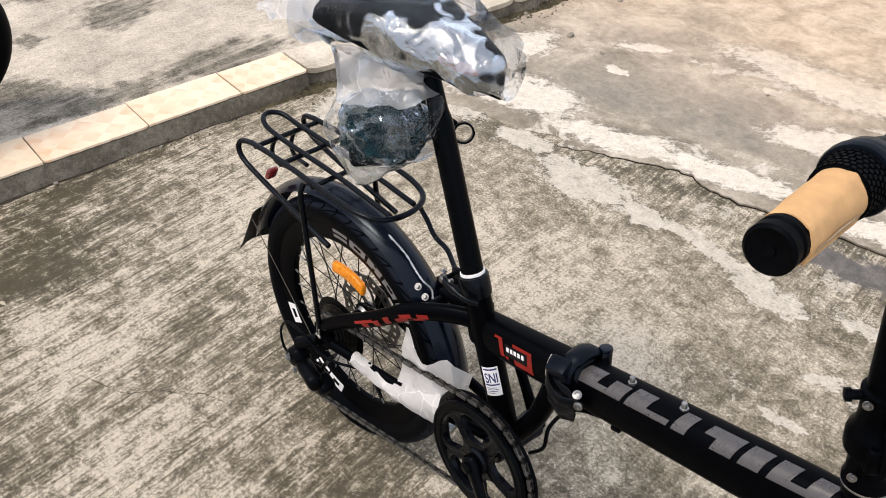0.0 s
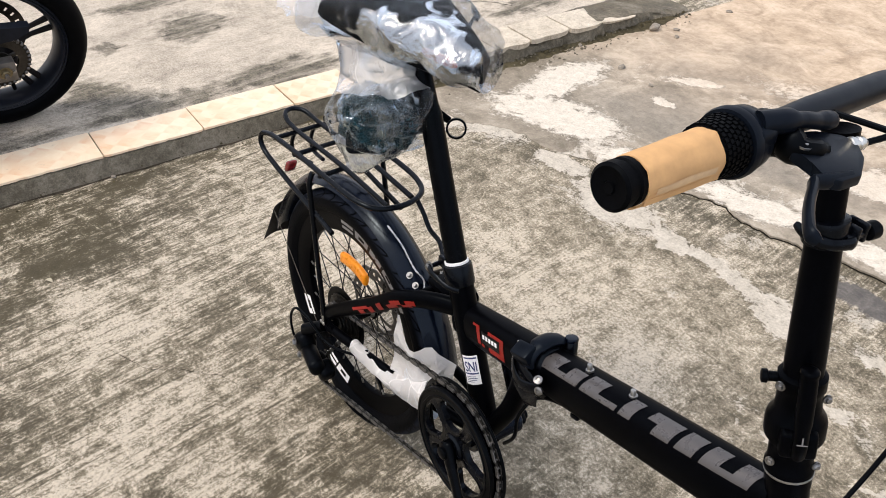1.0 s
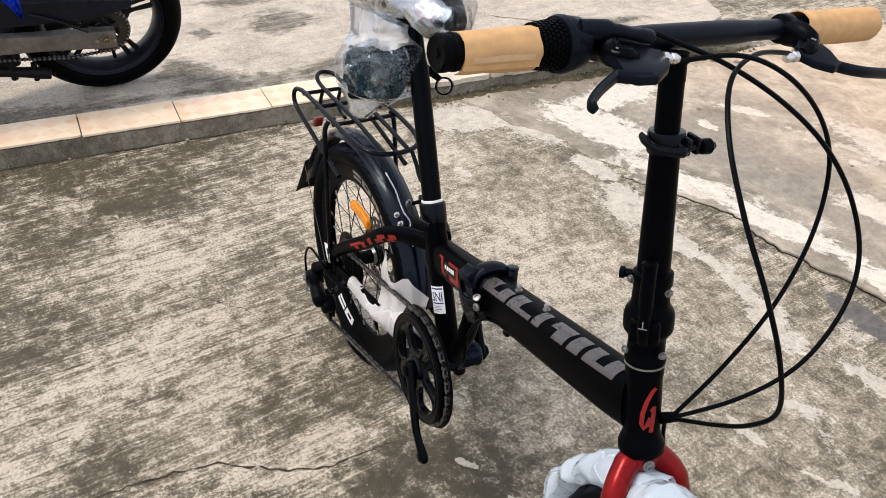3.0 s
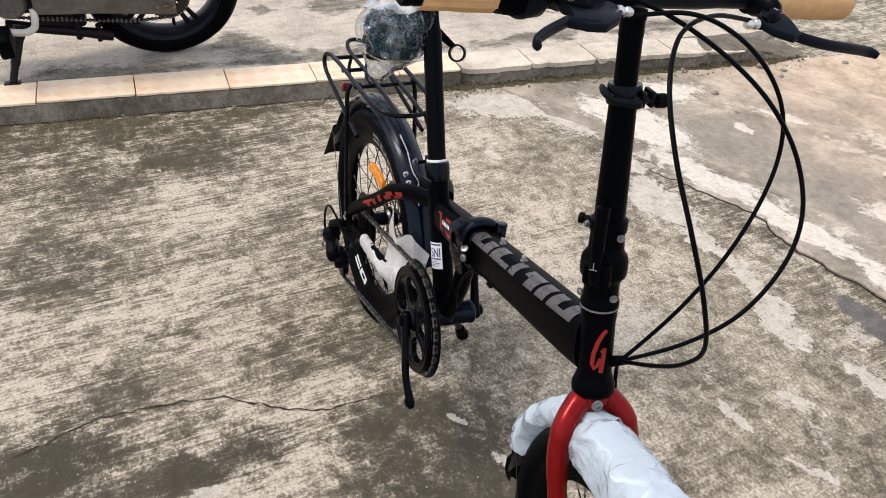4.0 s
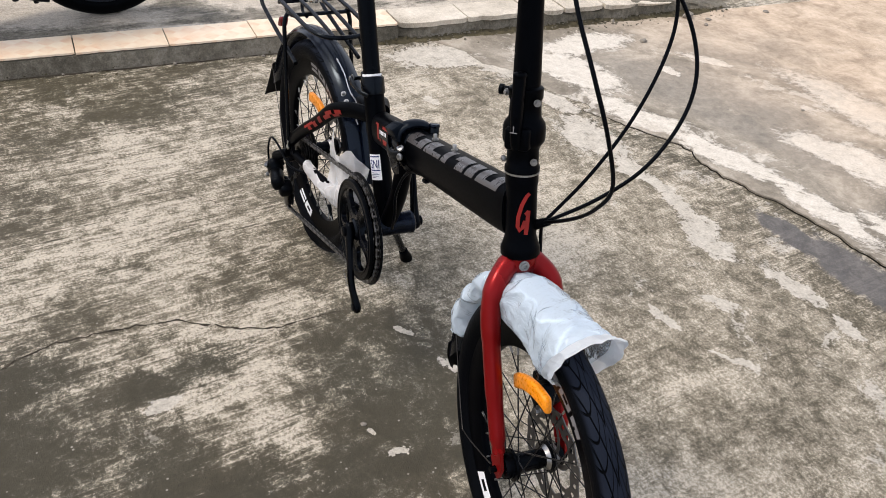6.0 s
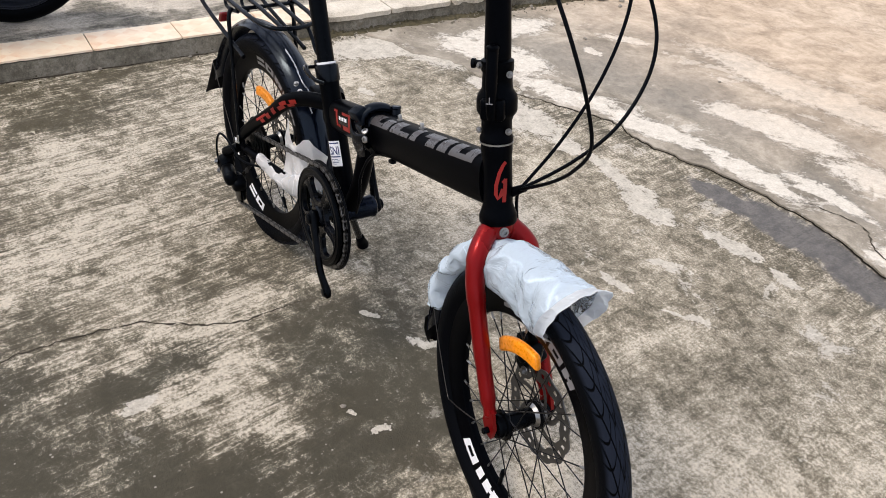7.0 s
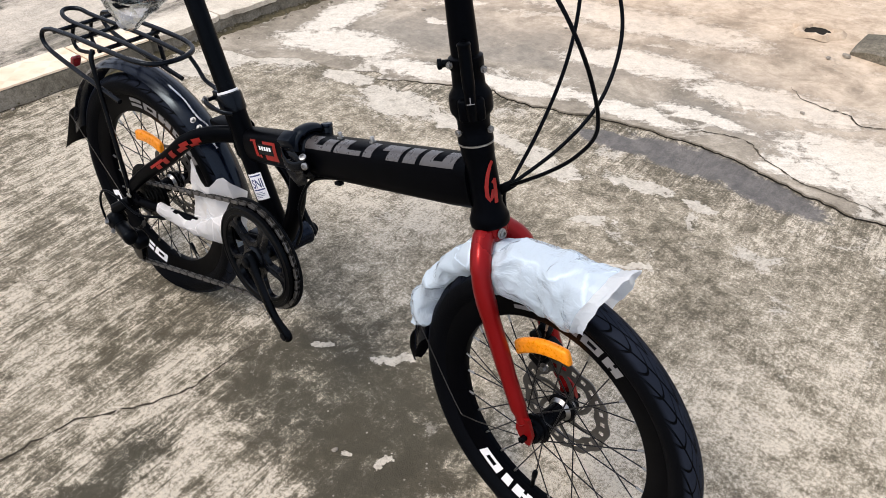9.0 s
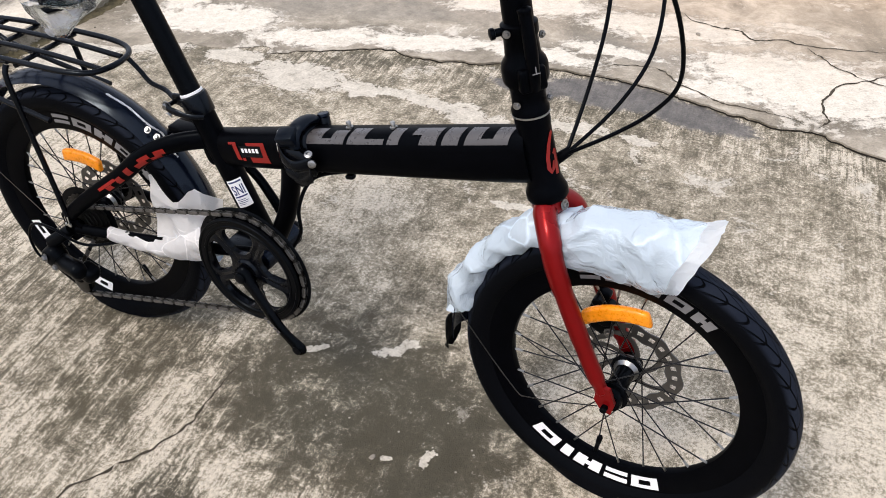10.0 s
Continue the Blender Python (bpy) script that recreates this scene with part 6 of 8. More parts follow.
block(bm, (0.05, 0.05, 0.02), Matrix.Translation((0.315, 0.01, 0.243)), 0.004)
stand = part("kickstand", bm, SATIN, bike, "black kickstand folded out")
bm = bmesh.new()
tube(bm, catmull([rq((0.197, 0.136, 0.046)), rq((0.186, 0.148, 0.022)), rq((0.176, 0.158, 0.004))], 4), [0.0105, 0.011, 0.0115, 0.012, 0.013, 0.014, 0.0145, 0.0145, 0.012], 12)
part("rubber_foot", bm, RUBBER, stand, "black rubber foot")

# head tube, stem and fork
H0, H1 = Vector((0.866, 0.003, 0.528)), Vector((0.839, 0.003, 0.630))
hd = (H1 - H0).normalized()
bm = bmesh.new()
lathe(bm, [(0.018, -0.012), (0.0255, -0.012), (0.0275, -0.009), (0.0275, 0.001), (0.0245, 0.008), (0.0215, 0.018), (0.0215, 0.088), (0.0225, 0.094), (0.0225, 0.105), (0.018, 0.106)], 32, axis_to(H0, hd))
head = part("head_tube", bm, BLACK, bike, "matt black head tube with red mark")


def head_mark(pts, width):
    bm = bmesh.new()
    left, right = [], []
    fr = axis_to(H0, hd, (1, 0, 0))
    for k, (a, h) in enumerate(pts):
        j, i = min(k + 1, len(pts) - 1), max(k - 1, 0)
        da, dh = (pts[j][0] - pts[i][0]) * 0.0223, pts[j][1] - pts[i][1]
        ln = math.hypot(da, dh)
        na, nh = -dh / ln * width / 0.0223, da / ln * width
        for row, s in ((left, 1), (right, -1)):
            aa, hh = a + na * s, h + nh * s
            row.append(bm.verts.new(fr @ Vector((0.0223 * math.sin(aa), hh, 0.0223 * math.cos(aa)))))
    for k in range(len(pts) - 1):
        bm.faces.new((left[k], left[k + 1], right[k + 1], right[k]))
    part("decal", bm, REDDECAL, head, "red curved stroke")


MARK = -0.35
head_mark([(MARK + a, h) for a, h in ((0.35, 0.082), (0.15, 0.078), (-0.12, 0.066), (-0.32, 0.05), (-0.36, 0.036), (-0.22, 0.03), (-0.06, 0.034), (0.1, 0.044))], 0.0027)
head_mark([(MARK + a, h) for a, h in ((0.3, 0.058), (0.20, 0.055), (0.08, 0.053))], 0.0021)
head_mark([(MARK + a, h) for a, h in ((0.3, 0.058), (0.24, 0.04), (0.16, 0.024))], 0.0030)

S0, S1 = H1 + hd * 0.004, Vector((0.773, 0.0, 0.982))
sd = (S1 - S0).normalized()
bm = bmesh.new()
lathe(bm, [(0.016, 0), (0.0238, 0.0), (0.0238, 0.006), (0.0215, 0.010), (0.0215, 0.03), (0.0235, 0.036), (0.0275, 0.041), (0.0285, 0.045), (0.0285, 0.060), (0.0270, 0.066), (0.0215, 0.074), (0.0205, 0.096), (0.0225, 0.099), (0.0225, 0.112), (0.018, 0.115)], 32, axis_to(S0, sd))
stem = part("folding_stem", bm, BLACK, bike, "matt black folding stem post")
bm = bmesh.new()
lathe(bm, [(0.0182, 0.10), (0.0182, 0.13), (0.0168, 0.20), (0.0155, 0.262)], 28, axis_to(S0, sd))
part("lower_post", bm, BLACK, stem)
bm = bmesh.new()
L = (S1 - S0).length
lathe(bm, [(0.0132, 0.25), (0.0132, L - 0.012)], 28, axis_to(S0, sd))
part("upper_post", bm, BLACK, stem)
bm = bmesh.new()
lathe(bm, [(0.0135, 0.25), (0.0188, 0.25), (0.0195, 0.253), (0.0195, 0.27), (0.0188, 0.273), (0.0135, 0.274)], 28, axis_to(S0, sd))
cl = S0 + sd * 0.262
for y_ in (0.012, 0.024):
    block(bm, (0.020, 0.006, 0.018), Matrix.Translation(cl + Vector((0.014, y_, 0))), 0.002)
tube(bm, [cl + Vector((0.018, 0.0, 0)), cl + Vector((0.020, 0.036, -0.002))], 0.0042, 10)
part("post_clamp", bm, SATIN, stem, "black quick-release collar")
bm = bmesh.new()
tube(bm, catmull([cl + Vector(v) for v in ((0.021, 0.010, -0.004), (0.0235, 0.003, -0.003), (0.018, -0.011, -0.003), (0.009, -0.0195, -0.002), (-0.006, -0.0225, 0.001), (-0.016, -0.0215, 0.003))], 5), [0.0062] * 6 + [0.0055] * 15 + [0.005, 0.0045, 0.004, 0.0035, 0.0025], 10, flat=0.6)
part("clamp_lever", bm, SATIN, stem, "black quick-release lever")
bm = bmesh.new()
lathe(bm, [(0.004, -0.002), (0.008, 0), (0.0085, 0.003), (0.0085, 0.010), (0.0055, 0.013), (0.004, 0.016)], 14, axis_to(cl + Vector((0.020, 0.030, -0.002)), (0.1, 1, 0)))
part("clamp_nut", bm, PLASTIC, stem, "black clamp nut")
# hinge lever on the stem, facing front right
hp_ = S0 + sd * 0.05
out = Vector((0.66, -0.74, 0.12)).normalized()
across = sd.cross(out).normalized()
bm = bmesh.new()
block(bm, (0.018, 0.034, 0.03), axis_to(hp_ + out * 0.024, across, sd), 0.005, 3)
tube(bm, catmull([hp_ + out * 0.029 - sd * 0.010, hp_ + out * 0.035 + sd * 0.006, hp_ + out * 0.034 + sd * 0.045, hp_ + out * 0.030 + sd * 0.078, hp_ + out * 0.029 + sd * 0.088], 6), [0.0085] * 10 + [0.0095] * 10 + [0.0105, 0.010, 0.009, 0.007, 0.004], 12, flat=0.85, up=out)
part("hinge_lever", bm, BLACK, stem, "long black safety lever")
for w in (0.102, 0.018):
    for s in (-1, 1):
        bolt(S0 + sd * (w - 0.005 * s * (w > 0.05)) + out * 0.017 + across * 0.021 * s, across * s * 0.5 + out, 0.0032, 0.0035, stem)
for q0, q1, w0, w1 in ((-0.0048, 0.0048, 0.0, 0.0014), (-0.0007, 0.0007, 0.0014, 0.0095)):
    bm = bmesh.new()
    base = hp_ + out * 0.0447 + sd * 0.012
    bm.faces.new([bm.verts.new(base + across * q + sd * w) for q, w in ((q0, w0), (q1, w0), (q1, w1), (q0, w1))])
    part("decal", bm, PALEDECAL, stem, "small pale mark on the lever")
bm = bmesh.new()
tube(bm, [S0 + sd * 0.106 - across * 0.02, S0 + sd * 0.106 - across * 0.032], 0.005, 10)
lathe(bm, [(0.004, 0), (0.007, 0.001), (0.007, 0.006), (0.004, 0.007)], 12, axis_to(S0 + sd * 0.106 - across * 0.030, -across))
part("catch_knob", bm, PLASTIC, stem, "small black catch knob")
bm = bmesh.new()
lathe(bm, [(0.0222, 0.0), (0.0240, 0.0008), (0.0240, 0.0028), (0.0222, 0.0036)], 32, axis_to(S0 - hd * 0.0035, sd))
part("headset_ring", bm, GREYMETAL, stem, "thin grey headset ring")

bm = bmesh.new()
lathe(bm, [(0.012, -0.002), (0.0235, -0.002), (0.0235, -0.012), (0.019, -0.022), (0.012, -0.026)], 28, axis_to(H0 - hd * 0.010, hd))
fork = part("fork", bm, RED, bike, "satin red suspension-free fork")
for s in (-1, 1):
    bm = bmesh.new()
    pts = [H0 - hd * 0.022 + Vector((0.0, 0.004 * s, 0)), H0 - hd * 0.026 + Vector((0.002, 0.022 * s, 0)), Vector((0.892, 0.043 * s, 0.482)), Vector((0.905, 0.051 * s, 0.448)), Vector((0.931, 0.052 * s, 0.385)), Vector((0.960, 0.052 * s, 0.318)), Vector((0.982, 0.052 * s, 0.272)), Vector((0.990, 0.052 * s, 0.256))]
    tube(bm, catmull(pts, 5), [0.018] * 6 + [0.017] * 6 + [0.0155] * 6 + [0.0142] * 6 + [0.013] * 6 + [0.0105] * 4 + [0.008] * 2, 16, flat=0.9)
    blade = part("fork_blade", bm, RED, fork, "satin red tapering blade")
    bm = bmesh.new()
    plate(bm, [(-0.012, 0.03), (0.006, 0.03), (0.016, 0.004), (0.012, -0.016), (-0.002, -0.014), (-0.014, 0.004)], Matrix.Translation(AXLE_F + Vector((-0.006, 0.0535 * s, 0.004))), 0.006)
    part("dropout", bm, RED, blade, "flat red fork end")
bm = bmesh.new()
lathe(bm, [(0.0075, 0), (0.0075, 0.0012), (0.0048, 0.0016), (0.0048, 0.0042), (0.003, 0.0046), (0.0026, 0.002), (0.0005, 0.002)], 16, axis_to(Vector((0.8935, -0.003, 0.514)), (1, -0.15, 0.25)))
part("crown_bolt", bm, GREYMETAL, fork, "bright crown bolt and washer")
# brake caliper on the left blade
bm = bmesh.new()
cal = Vector((0.958, 0.034, 0.318))
block(bm, (0.03, 0.034, 0.046), Matrix.Translation(cal) @ Matrix.Rotation(0.5, 4, "Y"), 0.007, 3)
block(bm, (0.02, 0.018, 0.05), Matrix.Translation(cal + Vector((-0.012, 0.004, 0.02))) @ Matrix.Rotation(0.3, 4, "Y"), 0.005, 3)
for d_, r_ in (((0.004, -0.018, 0.012), 0.011), ((-0.010, -0.014, 0.036), 0.008)):
    lathe(bm, [(0.003, -0.004), (r_, -0.003), (r_, 0.006), (r_ * 0.7, 0.008)], 18, axis_to(cal + Vector(d_), (0, -1, 0)))
caliper = part("brake_caliper", bm, PLASTIC, bike, "dark cable disc brake caliper")
bolt(cal + Vector((-0.006, -0.019, 0.010)), (0, -1, 0), 0.005, 0.006, caliper)
bolt(cal + Vector((0.012, -0.019, -0.012)), (0, -1, 0), 0.005, 0.006, caliper)
bm = bmesh.new()
tube(bm, catmull([cal + Vector((-0.014, 0.004, 0.04)), Vector((0.935, 0.04, 0.41)), Vector((0.900, 0.030, 0.46)), Vector((0.868, 0.034, 0.53)), Vector((0.874, 0.026, 0.566))], 6), 0.0026, 8)
part("brake_cable", bm, PLASTIC, caliper, "black brake cable")

# handlebar
BR, BD = Vector((0.778, -0.264, 1.0065)), Vector((-0.059, 0.593, -0.042))


def bar_at(y):
    return BR + BD * ((y + 0.264) / 0.593)


bd = BD.normalized()
bm = bmesh.new()
tube(bm, [bar_at(-0.24), bar_at(0.33)], 0.0112, 20)
tube(bm, [bar_at(y) for y in (-0.09, -0.06, -0.02, 0.10, 0.13)], [0.0112, 0.0118, 0.0132, 0.0132, 0.0114], 24)
bar = part("handlebar", bm, SHEEN, bike, "straight matt black handlebar")
bm = bmesh.new()
tube(bm, [S1 - sd * 0.03, S1 - sd * 0.006], 0.0138, 18)
tube(bm, [S1 - sd * 0.012, S1 - sd * 0.002], 0.0150, 18)
part("bar_joint", bm, BLACK, bar, "welded joint under the bar")


def ring_on_bar(bm, prof, y, seg=32):
    lathe(bm, prof, seg, axis_to(bar_at(y), bd))


bm = bmesh.new()
ring_on_bar(bm, [(0.004, -0.0004), (0.0045, 0.0012), (0.009, 0.0012), (0.0145, 0.0), (0.0168, 0.002), (0.0168, 0.009), (0.0154, 0.0105), (0.0154, 0.013), (0.0168, 0.0145), (0.0168, 0.019), (0.0148, 0.021)], -0.264)
part("grip", bm, RUBBER, bar, "black rubber grip end")
bm = bmesh.new()
n, rowsn = 30, 6
ring_on_bar(bm, [(0.0165, 0.0), (0.0195, 0.0015), (0.0212, 0.014), (0.0228, 0.027), (0.0165, 0.029)], -0.166)
for j in range(rowsn):
    for k in range(n):
        a = 2 * math.pi * (k + 0.5 * (j % 2)) / n
        r = 0.0199 + 0.0030 * j / rowsn
        f = axis_to(bar_at(-0.166 + 0.0040 + 0.0043 * j), bd)
        m = f @ Matrix.Rotation(-a, 4, "Y") @ Matrix.Translation((r, 0, 0))
        bmesh.ops.create_cube(bm, size=1.0, matrix=m @ Matrix.Diagonal((0.0028, 0.0034, 0.0032, 1)))
part("twist_shifter", bm, RUBBER, bar, "black studded rubber twist shifter")
bm = bmesh.new()
ring_on_bar(bm, [(0.014, 0), (0.0260, 0.001), (0.0272, 0.004), (0.0272, 0.009), (0.0255, 0.0105), (0.0262, 0.012), (0.0245, 0.026), (0.019, 0.032), (0.0125, 0.034)], -0.138)
f = bar_at(-0.119)
block(bm, (0.024, 0.024, 0.018), Matrix.Translation(f + Vector((0.013, 0, 0.010))), 0.006, 3)
tube(bm, catmull([f + Vector(v) for v in ((0.012, 0.0, 0.018), (0.022, 0.03, 0.018), (0.024, 0.055, 0.012), (0.024, 0.075, 0.008))], 5), [0.0095] * 5 + [0.0065] * 6 + [0.0075, 0.0075, 0.0075, 0.007, 0.005], 12)
part("shifter_body", bm, SHEEN, bar, "black shifter housing")


def lever(side, y0, pivot, blade, barrel, outline):
    """Brake lever: clamp band, bracket, blade and cable adjuster."""
    bm = bmesh.new()
    ring_on_bar(bm, [(0.0115, 0), (0.0158, 0.0005), (0.0165, 0.002), (0.0165, 0.013), (0.0158, 0.015), (0.0115, 0.0155)], y0)
    c = bar_at(y0 + 0.007)
    tube(bm, catmull([c + Vector((0.006, 0, -0.002)), (c + pivot[0]) / 2 + Vector((0.006, 0, 0.004)), pivot[0], pivot[1]], 5), [0.015] * 4 + [0.0150] * 5 + [0.0135] * 5 + [0.010] * 2, 12, flat=0.7)
    lev = part("brake_lever", bm, PLASTIC, bar, "black plastic brake lever bracket")
    bm = bmesh.new()
    low = [bm.verts.new(V((x, y, z - 0.0048))) for x, y, z in outline]
    top_ = [bm.verts.new(V((x, y, z + 0.0048))) for x, y, z in outline]
    bm.faces.new(low[::-1])
    bm.faces.new(top_)
    for k in range(len(outline)):
        q = (k + 1) % len(outline)
        bm.faces.new((low[k], low[q], top_[q], top_[k]))
    bmesh.ops.bevel(bm, geom=bm.edges[:], offset=0.0022, segments=2, affect="EDGES", profile=0.5)
    part("lever_body", bm, SHEEN, lev, "angular black moulded lever body", sharp=25)
    bm = bmesh.new()
    line = catmull(blade, 6)
    n = len(line)
    tube(bm, line, [0.0064 if k < n - 6 else 0.0064 - 0.0005 * (k - n + 6) for k in range(n)], 12, flat=0.62, up=(0, 0, 1))
    part("lever_blade", bm, SHEEN, lev, "glossy black lever blade")
    bm = bmesh.new()
    d = barrel[1] - barrel[0]
    lathe(bm, [(0.0045, 0), (0.006, 0.001), (0.006, 0.006), (0.0045, 0.007), (0.0045, 0.010), (0.0055, 0.011), (0.0055, 0.015), (0.0035, 0.019)], 12, axis_to(barrel[0], d))
    part("adjuster", bm, STEEL, lev, "bright cable adjuster")
    bolt(pivot[0] + Vector((0.004, 0, 0.0085)), (0.3, 0, 1), 0.005, 0.003, lev)
    return lev


V = Vector
lever(-1, -0.098, (V((0.794, -0.092, 0.994)), V((0.801, -0.070, 0.990))),
      [V((0.829, -0.072, 0.983)), V((0.826, -0.092, 0.985)), V((0.8225, -0.103, 0.986)), V((0.8225, -0.1065, 0.986)), V((0.8265, -0.112, 0.986)), V((0.838, -0.131, 0.984)), V((0.851, -0.148, 0.982)), V((0.858, -0.154, 0.980)), V((0.864, -0.153, 0.977))],
      (V((0.804, -0.042, 0.990)), V((0.807, -0.02, 0.988))),
      [(0.783, -0.092, 1.000), (0.797, -0.102, 0.994), (0.812, -0.094, 0.989), (0.824, -0.101, 0.986), (0.833, -0.088, 0.983), (0.834, -0.066, 0.982), (0.822, -0.046, 0.985), (0.806, -0.034, 0.988), (0.797, -0.044, 0.992), (0.790, -0.066, 0.998)])
lever(1, 0.176, (V((0.772, 0.186, 0.968)), V((0.779, 0.168, 0.963))),
      [V((0.790, 0.195, 0.956)), V((0.799, 0.22, 0.950)), V((0.803, 0.25, 0.944)), V((0.800, 0.29, 0.937)), V((0.795, 0.325, 0.930)), V((0.80, 0.338, 0.926))],
      (V((0.781, 0.162, 0.963)), V((0.783, 0.140, 0.963))),
      [(0.764, 0.196, 0.972), (0.784, 0.206, 0.962), (0.800, 0.212, 0.953), (0.804, 0.198, 0.952), (0.796, 0.176, 0.957), (0.786, 0.164, 0.962), (0.774, 0.164, 0.967), (0.764, 0.178, 0.972)])

# cables
TIE = V((0.882, 0.022, 0.573))
for name, lab, line in (
    ("brake_cable", "black rear brake cable loop", [(0.780, 0.150, 0.967), (0.804, 0.079, 0.982), (0.836, 0.020, 0.975), (0.884, -0.014, 0.942), (0.936, -0.025, 0.891), (0.983, -0.019, 0.831), (1.005, 0.001, 0.765), (1.007, 0.022, 0.699), (0.981, 0.026, 0.654), (0.938, 0.028, 0.613), TIE]),
    ("brake_cable", "black front brake cable loop", [(0.798, -0.027, 0.981), (0.820, 0.035, 0.991), (0.830, 0.091, 0.972), (0.839, 0.142, 0.933), (0.846, 0.177, 0.883), (0.856, 0.184, 0.829), (0.875, 0.159, 0.773), (0.886, 0.122, 0.708), (0.885, 0.077, 0.637), TIE]),
    ("gear_cable", "black gear cable loop", [(0.781, -0.035, 1.005), (0.817, 0.027, 0.982), (0.850, 0.084, 0.948), (0.875, 0.134, 0.904), (0.899, 0.169, 0.850), (0.928, 0.174, 0.795), (0.946, 0.154, 0.742), (0.950, 0.112, 0.683), (0.927, 0.066, 0.629), TIE]),
):
    bm = bmesh.new()
    tube(bm, catmull(line, 8), 0.00265, 8)
    part(name, bm, PLASTIC, bike, lab)
bm = bmesh.new()
tube(bm, [TIE + V((0.004, 0.006, 0.004)), TIE + V((-0.012, -0.004, -0.010)), TIE + V((-0.03, -0.01, -0.02))], [0.006, 0.0075, 0.006], 10)
part("cable_band", bm, RUBBER, bike, "black band that bundles the cables")
bm = bmesh.new()
tube(bm, catmull([TIE + V((-0.03, -0.004, -0.02)), (0.83, -0.010, 0.538), (0.75, -0.010, 0.521), (0.65, -0.010, 0.497), (0.55, -0.012, 0.470), (0.50, -0.016, 0.443), (0.475, -0.022, 0.39), (0.47, -0.02, 0.34), (0.44, -0.01, 0.29)], 6), 0.003, 8)
part("cable_run", bm, PLASTIC, bike, "black cables along the tube's underside")

# saddle
bm = bmesh.new()
loops = []
for k in range(19):
    t = k / 18
    x = 0.028 + 0.272 * t
    half = 0.085 * (1 - t) ** 0.9 * (1 + 0.4 * t) + 0.021 if t < 0.92 else 0.021 * math.sqrt(max(0.02, 1 - ((t - 0.92) / 0.08) ** 2))
    if t < 0.08:
        half *= math.sqrt(max(0.05, 1 - ((0.08 - t) / 0.08) ** 2))
    zt = 0.872 + 0.018 * (1 - t) ** 2 - 0.010 * t - (0.010 * ((t - 0.85) / 0.15) ** 2 if t > 0.85 else 0)
    thick = 0.048 - 0.008 * t
    loop = []
    for j in range(20):
        a = 2 * math.pi * j / 20
        c, s = math.cos(a), math.sin(a)
        loop.append(V((x, half * math.copysign(abs(c) ** 0.75, c), zt - thick / 2 + thick / 2 * math.copysign(abs(s) ** 0.6, s) - 0.014 * (abs(c) ** 2) * (1 if s > 0 else 0.4) - (0.006 if abs(c) < 0.35 and s > 0 and 0.2 < t < 0.8 else 0))))
    loops.append(loop)
rings(bm, loops)
saddle = part("saddle", bm, RUBBER, bike, "black padded saddle with a red stripe")
bm = bmesh.new()
for s in (-1, 1):
    tube(bm, catmull([V((0.28, 0.008 * s, 0.842)), V((0.23, 0.022 * s, 0.822)), V((0.16, 0.024 * s, 0.818)), V((0.08, 0.035 * s, 0.845))], 5), 0.0036, 8)
block(bm, (0.045, 0.05, 0.026), Matrix.Translation(V((0.172, -0.006, 0.822))), 0.006)
part("saddle_rail", bm, DARKMETAL, saddle, "dark saddle rails and clamp")
for s in (-1,):
    bm = bmesh.new()
    tube(bm, catmull([V((0.238, 0.050 * s, 0.856)), V((0.264, 0.040 * s, 0.853)), V((0.288, 0.030 * s, 0.850))], 4), [0.003, 0.006, 0.007, 0.0075, 0.0075, 0.0075, 0.006, 0.005, 0.002], 8, flat=0.5)
    part("stripe", bm, REDDECAL, saddle, "red side stripe")

# certification sticker on the seat tube
STICK = axis_to(seat_axis(0.375), (seat_axis(0.45) - seat_axis(0.3)).normalized(), (0, -1, 0))


def sticker(a0, a1, h0, h1, r, mat, parent, name, lab):
    bm = bmesh.new()
    cols = [radians(a0 + (a1 - a0) * k / 8) for k in range(9)]
    grid = [[bm.verts.new(STICK @ V((r * math.sin(a), h, r * math.cos(a)))) for a in cols] for h in (h0, h1)]
    for k in range(8):
        bm.faces.new((grid[0][k], grid[0][k + 1], grid[1][k + 1], grid[1][k]))
    return part(name, bm, mat, parent, lab)


label = sticker(-2, 72, -0.024, 0.026, 0.0199, WHITE, seat_tube, "sticker", "white paper sticker with dark blue print")
for a0, a1, h0, h1 in ((-16, 46, 0.0205, 0.0232), (-16, 46, -0.006, -0.0035), (-12, 30, -0.0105, -0.0095), (-12, 38, -0.0135, -0.0125), (-12, 34, -0.0165, -0.0155), (-12, 20, -0.0195, -0.0185)):
    sticker(a0 + 20, a1 + 20, h0, h1, 0.0202, BLUEDECAL, label, "printed_bar", "dark blue printed bar")
words = bpy.data.curves.new("lettering", "FONT")
words.body, words.size, words.offset = "SNI", 0.0235, 0.0004
flat_words = bpy.data.objects.new("lettering", words)
shape = bpy.data.meshes.new_from_object(flat_words)
bm = bmesh.new()
bm.from_mesh(shape)
bpy.data.objects.remove(flat_words)
xs = [v.co.x for v in bm.verts]
for v in bm.verts:
    a = radians(7 + 56 * (v.co.x - min(xs)) / (max(xs) - min(xs)))
    v.co = STICK @ V((0.02025 * math.sin(a), -0.0008 + v.co.y, 0.02025 * math.cos(a)))
part("lettering", bm, BLUEDECAL, label, "dark blue letters SNI")

